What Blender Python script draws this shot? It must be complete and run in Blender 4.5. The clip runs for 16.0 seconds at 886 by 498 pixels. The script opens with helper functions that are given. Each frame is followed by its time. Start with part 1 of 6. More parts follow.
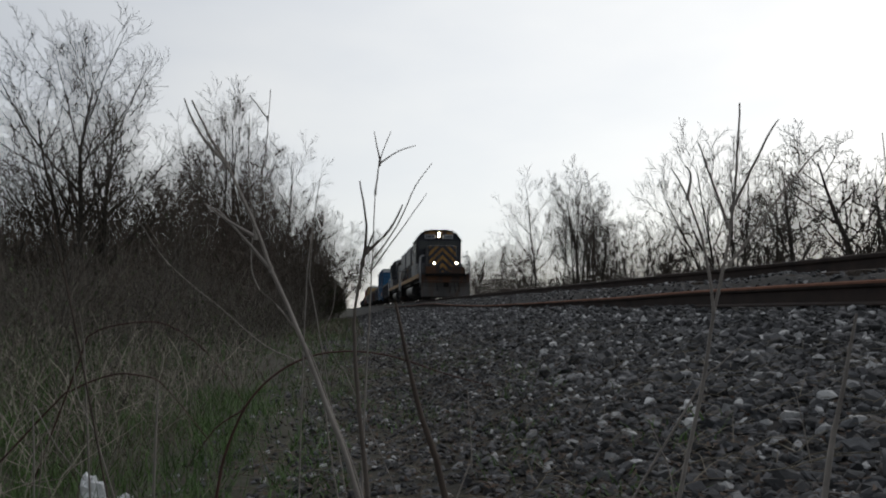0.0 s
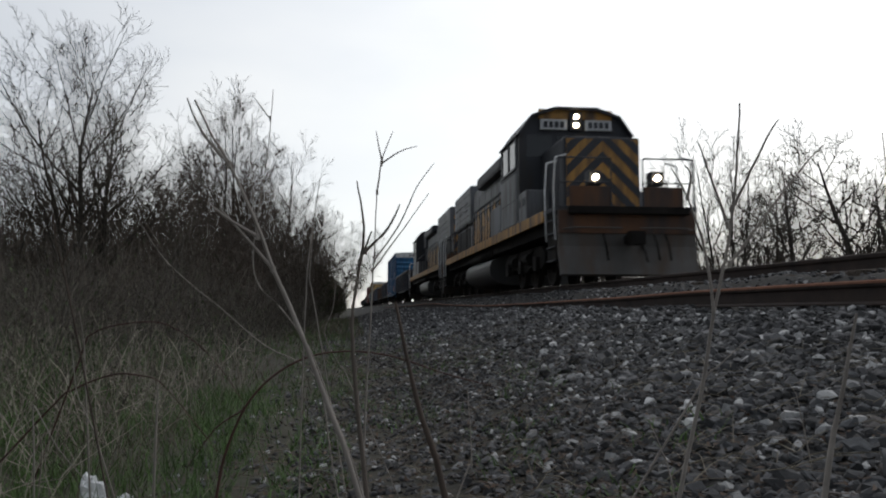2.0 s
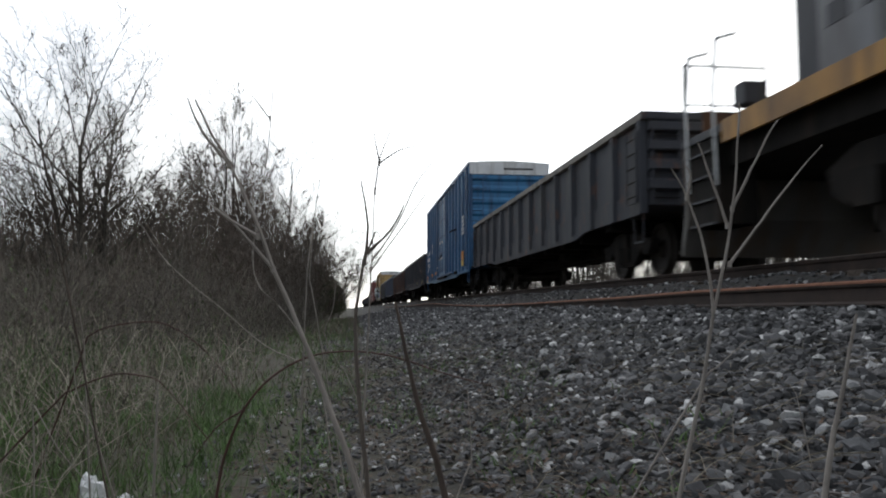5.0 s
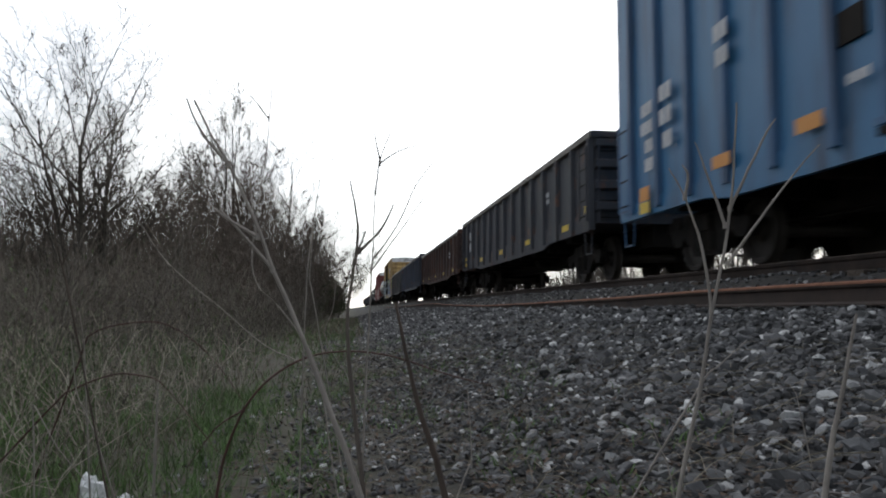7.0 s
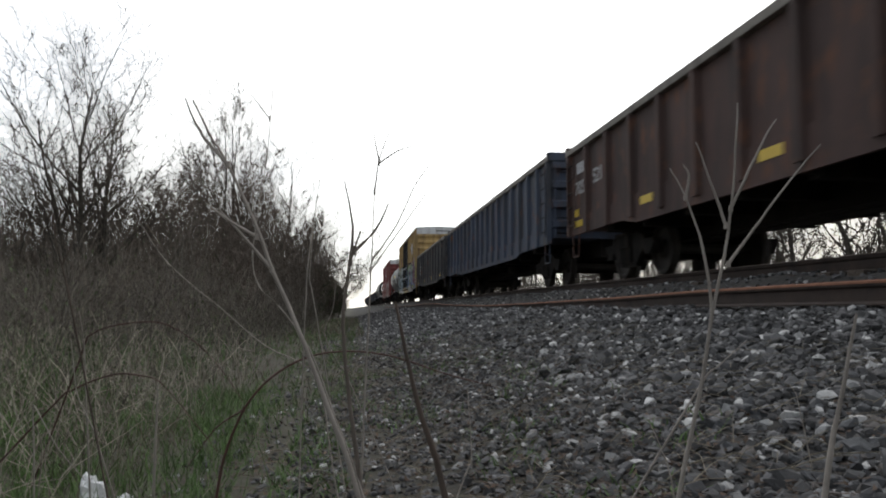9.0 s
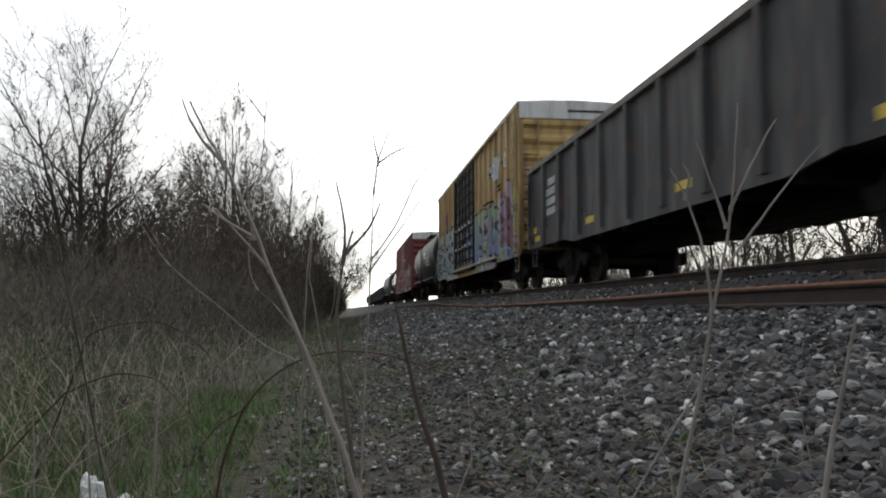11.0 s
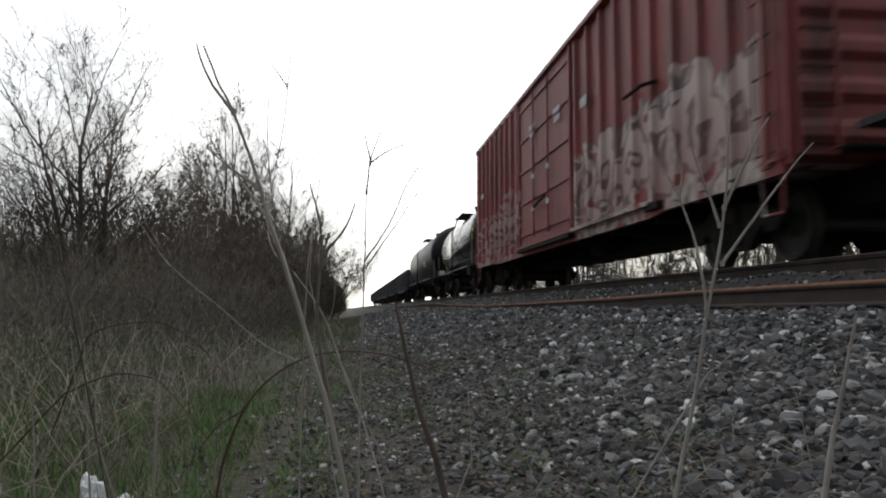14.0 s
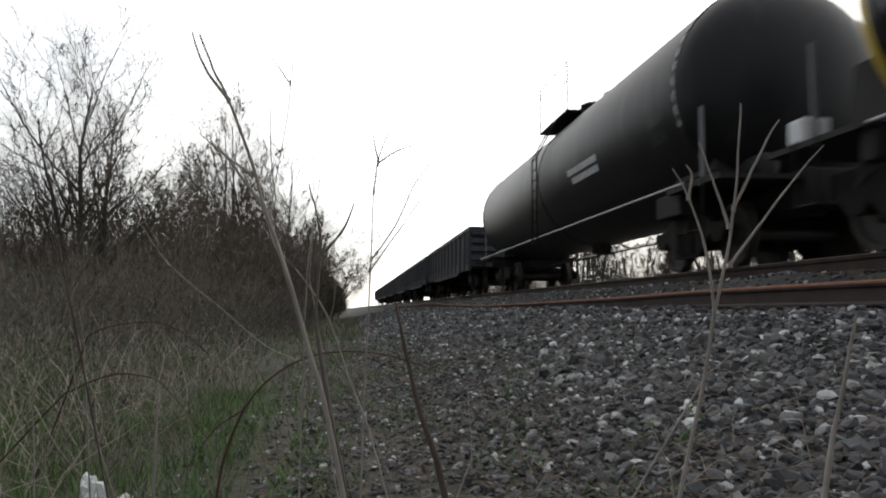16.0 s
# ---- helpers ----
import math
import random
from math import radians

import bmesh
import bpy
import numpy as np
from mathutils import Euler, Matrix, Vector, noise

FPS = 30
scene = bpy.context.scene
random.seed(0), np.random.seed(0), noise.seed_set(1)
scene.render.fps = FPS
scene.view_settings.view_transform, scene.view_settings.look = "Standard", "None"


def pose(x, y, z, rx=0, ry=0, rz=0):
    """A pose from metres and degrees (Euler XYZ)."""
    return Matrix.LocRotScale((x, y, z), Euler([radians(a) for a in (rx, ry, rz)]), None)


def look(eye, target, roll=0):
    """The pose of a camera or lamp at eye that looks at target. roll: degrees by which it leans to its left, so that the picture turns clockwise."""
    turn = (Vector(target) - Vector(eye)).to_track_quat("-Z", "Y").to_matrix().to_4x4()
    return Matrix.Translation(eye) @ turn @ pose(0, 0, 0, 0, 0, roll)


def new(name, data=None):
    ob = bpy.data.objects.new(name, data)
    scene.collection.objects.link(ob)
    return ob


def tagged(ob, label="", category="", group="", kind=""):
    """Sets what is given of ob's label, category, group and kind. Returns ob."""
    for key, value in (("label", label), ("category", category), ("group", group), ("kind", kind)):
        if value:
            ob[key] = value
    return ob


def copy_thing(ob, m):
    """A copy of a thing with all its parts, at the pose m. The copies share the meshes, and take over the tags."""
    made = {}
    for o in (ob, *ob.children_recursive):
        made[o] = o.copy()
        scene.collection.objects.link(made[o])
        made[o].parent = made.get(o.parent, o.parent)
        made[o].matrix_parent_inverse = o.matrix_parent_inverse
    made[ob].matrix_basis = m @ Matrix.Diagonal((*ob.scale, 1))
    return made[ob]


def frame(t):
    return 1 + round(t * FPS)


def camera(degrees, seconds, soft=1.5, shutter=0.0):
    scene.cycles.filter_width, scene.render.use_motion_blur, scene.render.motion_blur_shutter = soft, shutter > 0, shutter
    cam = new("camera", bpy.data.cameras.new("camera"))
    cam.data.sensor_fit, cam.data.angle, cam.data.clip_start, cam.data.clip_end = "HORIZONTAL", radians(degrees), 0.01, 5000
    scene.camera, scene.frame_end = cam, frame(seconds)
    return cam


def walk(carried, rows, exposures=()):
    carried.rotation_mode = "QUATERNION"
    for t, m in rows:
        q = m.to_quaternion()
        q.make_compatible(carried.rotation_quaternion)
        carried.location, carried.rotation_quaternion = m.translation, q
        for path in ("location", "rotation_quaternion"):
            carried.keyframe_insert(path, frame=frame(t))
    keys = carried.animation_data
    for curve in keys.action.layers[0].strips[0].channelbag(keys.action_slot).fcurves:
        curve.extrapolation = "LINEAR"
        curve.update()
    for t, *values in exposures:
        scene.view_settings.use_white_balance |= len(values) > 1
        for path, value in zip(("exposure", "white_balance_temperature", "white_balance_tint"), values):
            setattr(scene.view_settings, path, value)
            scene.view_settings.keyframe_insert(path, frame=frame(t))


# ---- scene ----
cam = camera(60, 16.0, soft=2.0, shutter=0.28)
EYE = (0.0, 0.0, 0.85)
AIM = pose(*EYE, 90 + 4.38, 0, -6.79)
walk(cam, [(0, AIM), (16, AIM)],
     exposures=[(0, -1.65, 6500, 10), (1.7, -1.55, 6500, 10), (2.6, -0.9, 6500, 10), (3.4, -0.55, 6500, 10), (8, -0.55, 6500, 10), (9.5, -0.55, 6800, 10), (16, -0.55, 6800, 10)])

# ---- world and sun: bright thin overcast at evening, brightest towards the low sun ----
SUN_UP, SUN_TURN = radians(22), radians(42)
SUN_WAY = Vector((math.sin(SUN_TURN) * math.cos(SUN_UP), math.cos(SUN_TURN) * math.cos(SUN_UP), math.sin(SUN_UP)))
world = bpy.data.worlds.new("overcast_sky")
scene.world = world
world.use_nodes = True
wn, wl = world.node_tree.nodes, world.node_tree.links
wn.clear()
sky = wn.new("ShaderNodeTexSky")
sky.sky_type, sky.sun_disc = "NISHITA", False
sky.sun_elevation, sky.sun_rotation = SUN_UP, SUN_TURN
sky.dust_density, sky.air_density = 0.4, 1.0
sky_bg = wn.new("ShaderNodeBackground")
sky_bg.inputs["Strength"].default_value = 0.05
cloud_bg = wn.new("ShaderNodeBackground")
cloud_bg.inputs["Strength"].default_value = 0.95
coord = wn.new("ShaderNodeTexCoord")
stretch = wn.new("ShaderNodeMapping")
stretch.inputs["Scale"].default_value = (1.2, 1.2, 3.5)
cloud = wn.new("ShaderNodeTexNoise")
cloud.inputs["Scale"].default_value, cloud.inputs["Detail"].default_value = 1.6, 5
tone = wn.new("ShaderNodeValToRGB")
tone.color_ramp.elements[0].position, tone.color_ramp.elements[0].color = 0.3, (0.88, 0.91, 0.95, 1)
tone.color_ramp.elements[1].position, tone.color_ramp.elements[1].color = 0.7, (1.08, 1.08, 1.06, 1)
wl.new(coord.outputs["Generated"], stretch.inputs["Vector"])
wl.new(stretch.outputs[0], cloud.inputs["Vector"])
wl.new(cloud.outputs["Fac"], tone.inputs["Fac"])
toward = wn.new("ShaderNodeVectorMath")
toward.operation = "DOT_PRODUCT"
toward.inputs[1].default_value = SUN_WAY
wl.new(coord.outputs["Generated"], toward.inputs[0])
lift = wn.new("ShaderNodeValToRGB")
GLOW = ((0.0, (0.36, 0.37, 0.39)), (0.55, (0.95, 0.98, 1.05)), (0.72, (1.75, 1.78, 1.82)), (1.0, (3.0, 2.97, 2.9)))
for pos, c in GLOW[1:-1]:
    lift.color_ramp.elements.new(pos)
for i, (pos, c) in enumerate(GLOW):
    lift.color_ramp.elements[i].position, lift.color_ramp.elements[i].color = pos, (*c, 1)
half = wn.new("ShaderNodeMath")
half.operation = "MULTIPLY_ADD"
half.inputs[1].default_value, half.inputs[2].default_value = 0.5, 0.5
wl.new(toward.outputs["Value"], half.inputs[0])
wl.new(half.outputs[0], lift.inputs["Fac"])
times = wn.new("ShaderNodeMix")
times.data_type, times.blend_type = "RGBA", "MULTIPLY"
times.inputs[0].default_value = 1.0
wl.new(tone.outputs["Color"], times.inputs[6])
wl.new(lift.outputs["Color"], times.inputs[7])
wl.new(times.outputs[2], cloud_bg.inputs["Color"])
wl.new(sky.outputs["Color"], sky_bg.inputs["Color"])
both = wn.new("ShaderNodeAddShader")
w_out = wn.new("ShaderNodeOutputWorld")
wl.new(sky_bg.outputs[0], both.inputs[0])
wl.new(cloud_bg.outputs[0], both.inputs[1])
wl.new(both.outputs[0], w_out.inputs["Surface"])

sun = new("sun", bpy.data.lights.new("sun", "SUN"))
sun.data.energy, sun.data.angle, sun.data.color = 0.6, radians(16), (1.0, 0.93, 0.84)
sun.matrix_world = look(SUN_WAY * 60, (0, 0, 0))

# ---- materials ----
MATS = {}


def shade(name, c1, c2, scale=6.0, rough=0.8, metal=0.0, fine=60.0, bump=0.3, grime=0.0, grime_col=(0.03, 0.025, 0.02),
          space="Object", stretch=(1, 1, 1), island=0.0, rust=0.0):
    """A two-scale mottled surface, with streaks of grime or rust."""
    if name in MATS:
        return MATS[name]
    m = bpy.data.materials.new(name)
    m.use_nodes = True
    n, l = m.node_tree.nodes, m.node_tree.links
    b = n["Principled BSDF"]
    tc, mp = n.new("ShaderNodeTexCoord"), n.new("ShaderNodeMapping")
    mp.inputs["Scale"].default_value = stretch
    l.new(tc.outputs[space], mp.inputs["Vector"])
    big, small = n.new("ShaderNodeTexNoise"), n.new("ShaderNodeTexNoise")
    big.inputs["Scale"].default_value, big.inputs["Detail"].default_value = scale, 6
    small.inputs["Scale"].default_value, small.inputs["Detail"].default_value = fine, 3
    l.new(mp.outputs[0], big.inputs["Vector"])
    l.new(tc.outputs[space], small.inputs["Vector"])
    blend = n.new("ShaderNodeMath")
    blend.operation = "MULTIPLY_ADD"
    blend.inputs[1].default_value = 0.35
    l.new(small.outputs["Fac"], blend.inputs[0])
    spread = n.new("ShaderNodeMath")
    spread.operation = "MULTIPLY_ADD"
    spread.inputs[1].default_value, spread.inputs[2].default_value = 1.9, -0.62
    l.new(big.outputs["Fac"], spread.inputs[0])
    l.new(spread.outputs[0], blend.inputs[2])
    mix = n.new("ShaderNodeMix")
    mix.data_type = "RGBA"
    mix.inputs[6].default_value, mix.inputs[7].default_value = (*c1, 1), (*c2, 1)
    l.new(blend.outputs[0], mix.inputs[0])
    col = mix.outputs[2]
    if island:
        src = n.new("ShaderNodeNewGeometry")
        vary = n.new("ShaderNodeMapRange")
        vary.inputs["To Min"].default_value, vary.inputs["To Max"].default_value = 1 - island, 1 + island
        l.new(src.outputs["Random Per Island"], vary.inputs["Value"])
        hsv = n.new("ShaderNodeHueSaturation")
        l.new(col, hsv.inputs["Color"])
        l.new(vary.outputs[0], hsv.inputs["Value"])
        col = hsv.outputs["Color"]
    for amount, colour, sc in ((grime, grime_col, (1.6, 1.6, 0.25)), (rust, (0.16, 0.06, 0.025), (2.2, 2.2, 1.2))):
        if not amount:
            continue
        mp2, streak, cut = n.new("ShaderNodeMapping"), n.new("ShaderNodeTexNoise"), n.new("ShaderNodeMapRange")
        mp2.inputs["Scale"].default_value = sc
        mp2.inputs["Location"].default_value = (amount * 7, 3, 1)
        streak.inputs["Scale"].default_value, streak.inputs["Detail"].default_value = 2.2, 8
        cut.inputs["From Min"].default_value, cut.inputs["From Max"].default_value = 0.62 - 0.3 * amount, 0.85 - 0.25 * amount
        l.new(tc.outputs[space], mp2.inputs["Vector"])
        l.new(mp2.outputs[0], streak.inputs["Vector"])
        l.new(streak.outputs["Fac"], cut.inputs["Value"])
        over = n.new("ShaderNodeMix")
        over.data_type = "RGBA"
        over.inputs[7].default_value = (*colour, 1)
        l.new(cut.outputs[0], over.inputs[0])
        l.new(col, over.inputs[6])
        col = over.outputs[2]
    l.new(col, b.inputs["Base Color"])
    b.inputs["Roughness"].default_value, b.inputs["Metallic"].default_value = rough, metal
    if bump:
        bp = n.new("ShaderNodeBump")
        bp.inputs["Strength"].default_value, bp.inputs["Distance"].default_value = bump, 0.01
        l.new(blend.outputs[0], bp.inputs["Height"])
        l.new(bp.outputs[0], b.inputs["Normal"])
    MATS[name] = m
    return m


def glow(name, colour, strength):
    if name in MATS:
        return MATS[name]
    m = bpy.data.materials.new(name)
    m.use_nodes = True
    b = m.node_tree.nodes["Principled BSDF"]
    b.inputs["Base Color"].default_value = (*colour, 1)
    b.inputs["Emission Color"].default_value = (*colour, 1)
    b.inputs["Emission Strength"].default_value = strength
    MATS[name] = m
    return m


BALLAST = shade("ballast_stone", (0.048, 0.048, 0.050), (0.138, 0.136, 0.137), 9, 0.9, fine=90, bump=0.6, space="Object", island=0.68)
SOIL = shade("soil_and_litter", (0.055, 0.045, 0.03), (0.13, 0.11, 0.075), 1.3, 0.95, fine=25, bump=1.0)


def ground_mix():
    """Soil that gives way to stone dust in a ragged band along the foot of the bank, both darkened for shade in the
    gaps.
    """
    # bed tones near black: painted shade in the gaps between stones
    m = shade("soil_into_ballast_gap_shade", (0.014, 0.013, 0.012), (0.05, 0.047, 0.044), 14, 0.95, fine=40, bump=1.0)
    n, l = m.node_tree.nodes, m.node_tree.links
    b = n["Principled BSDF"]
    tc, sep, tex, edge, soil = n.new("ShaderNodeTexCoord"), n.new("ShaderNodeSeparateXYZ"), n.new("ShaderNodeTexNoise"), n.new("ShaderNodeMapRange"), n.new("ShaderNodeTexNoise")
    l.new(tc.outputs["Object"], sep.inputs[0])
    tex.inputs["Scale"].default_value, tex.inputs["Detail"].default_value = 2.2, 8
    soil.inputs["Scale"].default_value, soil.inputs["Detail"].default_value = 5.0, 8
    for t in (tex, soil):
        l.new(tc.outputs["Object"], t.inputs["Vector"])
    add = n.new("ShaderNodeMath")
    add.operation = "MULTIPLY_ADD"
    add.inputs[1].default_value = 3.2
    l.new(tex.outputs["Fac"], add.inputs[0])
    l.new(sep.outputs["X"], add.inputs[2])
    edge.inputs["From Min"].default_value, edge.inputs["From Max"].default_value = 1.5, 3.0
    l.new(add.outputs[0], edge.inputs["Value"])
    earth = n.new("ShaderNodeMix")
    earth.data_type = "RGBA"
    # soil tones lowered as well, painting the shade between grass stems
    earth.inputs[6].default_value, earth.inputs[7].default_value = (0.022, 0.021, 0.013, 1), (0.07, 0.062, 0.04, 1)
    l.new(soil.outputs["Fac"], earth.inputs[0])
    over = n.new("ShaderNodeMix")
    over.data_type = "RGBA"
    stone = b.inputs["Base Color"].links[0].from_socket
    l.new(edge.outputs[0], over.inputs[0])
    l.new(earth.outputs[2], over.inputs[6])
    l.new(stone, over.inputs[7])
    l.new(over.outputs[2], b.inputs["Base Color"])
    return m


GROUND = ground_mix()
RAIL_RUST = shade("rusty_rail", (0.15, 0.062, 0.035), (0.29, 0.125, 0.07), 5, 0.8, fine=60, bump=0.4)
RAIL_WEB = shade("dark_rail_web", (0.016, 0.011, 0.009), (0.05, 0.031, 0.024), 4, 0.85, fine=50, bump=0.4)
RAIL_HEAD = shade("worn_rail_head", (0.22, 0.17, 0.14), (0.36, 0.32, 0.30), 3, 0.4, metal=0.8, fine=40, bump=0.1)
TIE = shade("creosoted_tie", (0.045, 0.035, 0.028), (0.12, 0.095, 0.075), 5, 0.95, stretch=(1, 8, 8), fine=40, bump=0.8)
BARK = shade("grey_brown_bark", (0.034, 0.03, 0.025), (0.095, 0.083, 0.07), 8, 0.95, fine=70, bump=0.8)
TWIG = shade("bare_twig", (0.045, 0.037, 0.03), (0.115, 0.095, 0.077), 2, 0.9, fine=20, bump=0, island=0.3)
TWIG_RED = shade("reddish_twig", (0.06, 0.044, 0.036), (0.14, 0.104, 0.085), 1.5, 0.9, fine=20, bump=0, island=0.35)
STRAW = shade("dead_grass", (0.075, 0.064, 0.046), (0.23, 0.20, 0.15), 1.2, 0.9, fine=12, bump=0, island=0.4)
GREEN = shade("young_grass", (0.045, 0.095, 0.022), (0.12, 0.205, 0.058), 1.6, 0.75, fine=12, bump=0, island=0.4)
CEDAR = shade("dark_evergreen", (0.026, 0.034, 0.016), (0.07, 0.075, 0.036), 1.5, 0.9, fine=14, bump=0, island=0.4)
STALK = shade("dry_grey_stalk", (0.20, 0.175, 0.155), (0.40, 0.36, 0.32), 9, 0.85, fine=60, bump=0.3)
STALK_DARK = shade("dark_stalk", (0.05, 0.037, 0.03), (0.12, 0.09, 0.07), 9, 0.85, fine=60, bump=0.3)
STALK_MID = shade("brown_stalk", (0.085, 0.068, 0.055), (0.19, 0.16, 0.135), 9, 0.85, fine=60, bump=0.3)
BRAMBLE = shade("red_bramble", (0.045, 0.02, 0.016), (0.10, 0.045, 0.034), 9, 0.7, fine=60, bump=0.2)

BLACK = shade("grimy_black_steel", (0.010, 0.010, 0.011), (0.03, 0.028, 0.027), 1.5, 0.7, fine=30, bump=0.2, grime=0.2, grime_col=(0.035, 0.031, 0.028))
UNDER = shade("oily_undergear", (0.006, 0.0055, 0.005), (0.020, 0.017, 0.015), 3, 0.85, fine=40, bump=0.4, grime=0.3, grime_col=(0.034, 0.026, 0.02))
WHEEL = shade("wheel_steel", (0.012, 0.010, 0.009), (0.038, 0.030, 0.025), 3, 0.7, metal=0.1, fine=40, bump=0.2)
LOCO_GREY = shade("weathered_grey_paint", (0.115, 0.121, 0.134), (0.20, 0.207, 0.218), 1.0, 0.55, fine=25, bump=0.1, grime=0.6, grime_col=(0.07, 0.06, 0.055))
LOCO_SIDE = shade("grey_hood_door_paint", (0.09, 0.094, 0.102), (0.165, 0.17, 0.178), 1.0, 0.55, fine=25, bump=0.1, grime=0.6, grime_col=(0.07, 0.06, 0.055))
FUEL_GREY = shade("dusty_grey_tank_steel", (0.022, 0.022, 0.024), (0.05, 0.049, 0.047), 0.9, 0.5, fine=25, bump=0.1, grime=0.5, grime_col=(0.03, 0.027, 0.024))
PLOUGH = shade("scuffed_plough_steel", (0.042, 0.040, 0.037), (0.105, 0.097, 0.09), 1.2, 0.6, fine=30, bump=0.3, grime=0.6, grime_col=(0.07, 0.045, 0.03))
CHORD = shade("weathered_top_chord", (0.12, 0.108, 0.095), (0.27, 0.245, 0.215), 1.2, 0.75, fine=30, bump=0.3, grime=0.4, grime_col=(0.05, 0.04, 0.035))
LOCO_DARK = shade("dark_grey_hood_paint", (0.018, 0.020, 0.027), (0.042, 0.045, 0.055), 1.0, 0.6, fine=25, bump=0.1, grime=0.4)
LOCO_YELLOW = shade("yellow_stripe_paint", (0.42, 0.20, 0.04), (0.54, 0.29, 0.065), 1.3, 0.6, fine=25, bump=0.1, grime=0.8, grime_col=(0.10, 0.06, 0.035))
GLASS = shade("dark_cab_glass", (0.02, 0.022, 0.025), (0.03, 0.032, 0.035), 1, 0.08, fine=4, bump=0)
WHITE = shade("chalky_white_paint", (0.60, 0.61, 0.62), (0.76, 0.76, 0.75), 1.5, 0.7, fine=25, bump=0.1, grime=0.35, grime_col=(0.35, 0.33, 0.31))
MARK = shade("dull_white_lettering", (0.42, 0.43, 0.45), (0.62, 0.62, 0.62), 5, 0.7, fine=40, bump=0)
YELLOW = shade("reflective_yellow", (0.60, 0.40, 0.03), (0.70, 0.50, 0.05), 5, 0.5, fine=40, bump=0)
ORANGE = shade("orange_label", (0.60, 0.24, 0.05), (0.66, 0.30, 0.07), 5, 0.6, fine=40, bump=0)
BLUE = shade("blue_boxcar_paint", (0.018, 0.118, 0.26), (0.034, 0.170, 0.335), 0.7, 0.5, fine=20, bump=0.1, grime=0.4, grime_col=(0.018, 0.045, 0.09))
BLUE_RIB = shade("blue_rib_paint", (0.02, 0.08, 0.18), (0.032, 0.115, 0.245), 0.7, 0.55, fine=20, bump=0.1, grime=0.5, grime_col=(0.02, 0.035, 0.07))
TAN = shade("tan_yellow_boxcar_paint", (0.44, 0.29, 0.105), (0.56, 0.39, 0.16), 0.7, 0.6, fine=20, bump=0.1, grime=0.55, grime_col=(0.20, 0.125, 0.06))
RED = shade("oxide_red_boxcar_paint", (0.19, 0.033, 0.030), (0.27, 0.053, 0.046), 0.7, 0.6, fine=20, bump=0.1, grime=0.5, grime_col=(0.09, 0.035, 0.03))
CHARCOAL = shade("charcoal_gondola_paint", (0.021, 0.023, 0.031), (0.048, 0.051, 0.063), 0.8, 0.7, fine=22, bump=0.2, grime=0.4, grime_col=(0.06, 0.056, 0.054), rust=0.10)
WORN = shade("scuffed_charcoal_paint", (0.028, 0.028, 0.032), (0.055, 0.054, 0.058), 0.9, 0.7, fine=22, bump=0.2, grime=0.5, grime_col=(0.13, 0.125, 0.12), rust=0.15)
BROWN = shade("rusted_brown_gondola_paint", (0.042, 0.022, 0.019), (0.09, 0.050, 0.042), 0.8, 0.8, fine=22, bump=0.2, grime=0.55, grime_col=(0.03, 0.02, 0.018), rust=0.25)
SLATE = shade("slate_blue_gondola_paint", (0.034, 0.048, 0.08), (0.062, 0.08, 0.122), 0.8, 0.7, fine=22, bump=0.2, grime=0.6, grime_col=(0.035, 0.035, 0.04), rust=0.15)
TANK = shade("black_tank_paint", (0.007, 0.008, 0.009), (0.018, 0.019, 0.021), 0.6, 0.15, fine=18, bump=0.02, grime=0.3, grime_col=(0.035, 0.034, 0.033))
TANK_DULL = shade("dull_black_tank_paint", (0.006, 0.006, 0.007), (0.016, 0.016, 0.017), 0.6, 0.40, fine=18, bump=0.05, grime=0.3, grime_col=(0.03, 0.029, 0.028))
TANK_DULL.node_tree.nodes["Principled BSDF"].inputs["Specular IOR Level"].default_value = 0.22
TAN_DOOR = shade("black_sprayed_door", (0.006, 0.006, 0.007), (0.018, 0.017, 0.017), 0.8, 0.7, fine=20, bump=0.1, grime=0.15, grime_col=(0.05, 0.04, 0.03))
TANK_TAGGED = shade("black_tank_paint_with_tags", (0.006, 0.007, 0.010), (0.016, 0.018, 0.022), 0.6, 0.46, fine=18, bump=0.03, grime=0.3, grime_col=(0.03, 0.03, 0.032))
LITTER = shade("white_litter", (0.75, 0.75, 0.76), (0.85, 0.85, 0.85), 9, 0.6, fine=30, bump=0.2)

for m, level in ((TANK_TAGGED, 0.2), (BLACK, 0.22), (UNDER, 0.2), (TAN_DOOR, 0.3)):
    m.node_tree.nodes["Principled BSDF"].inputs["Specular IOR Level"].default_value = level


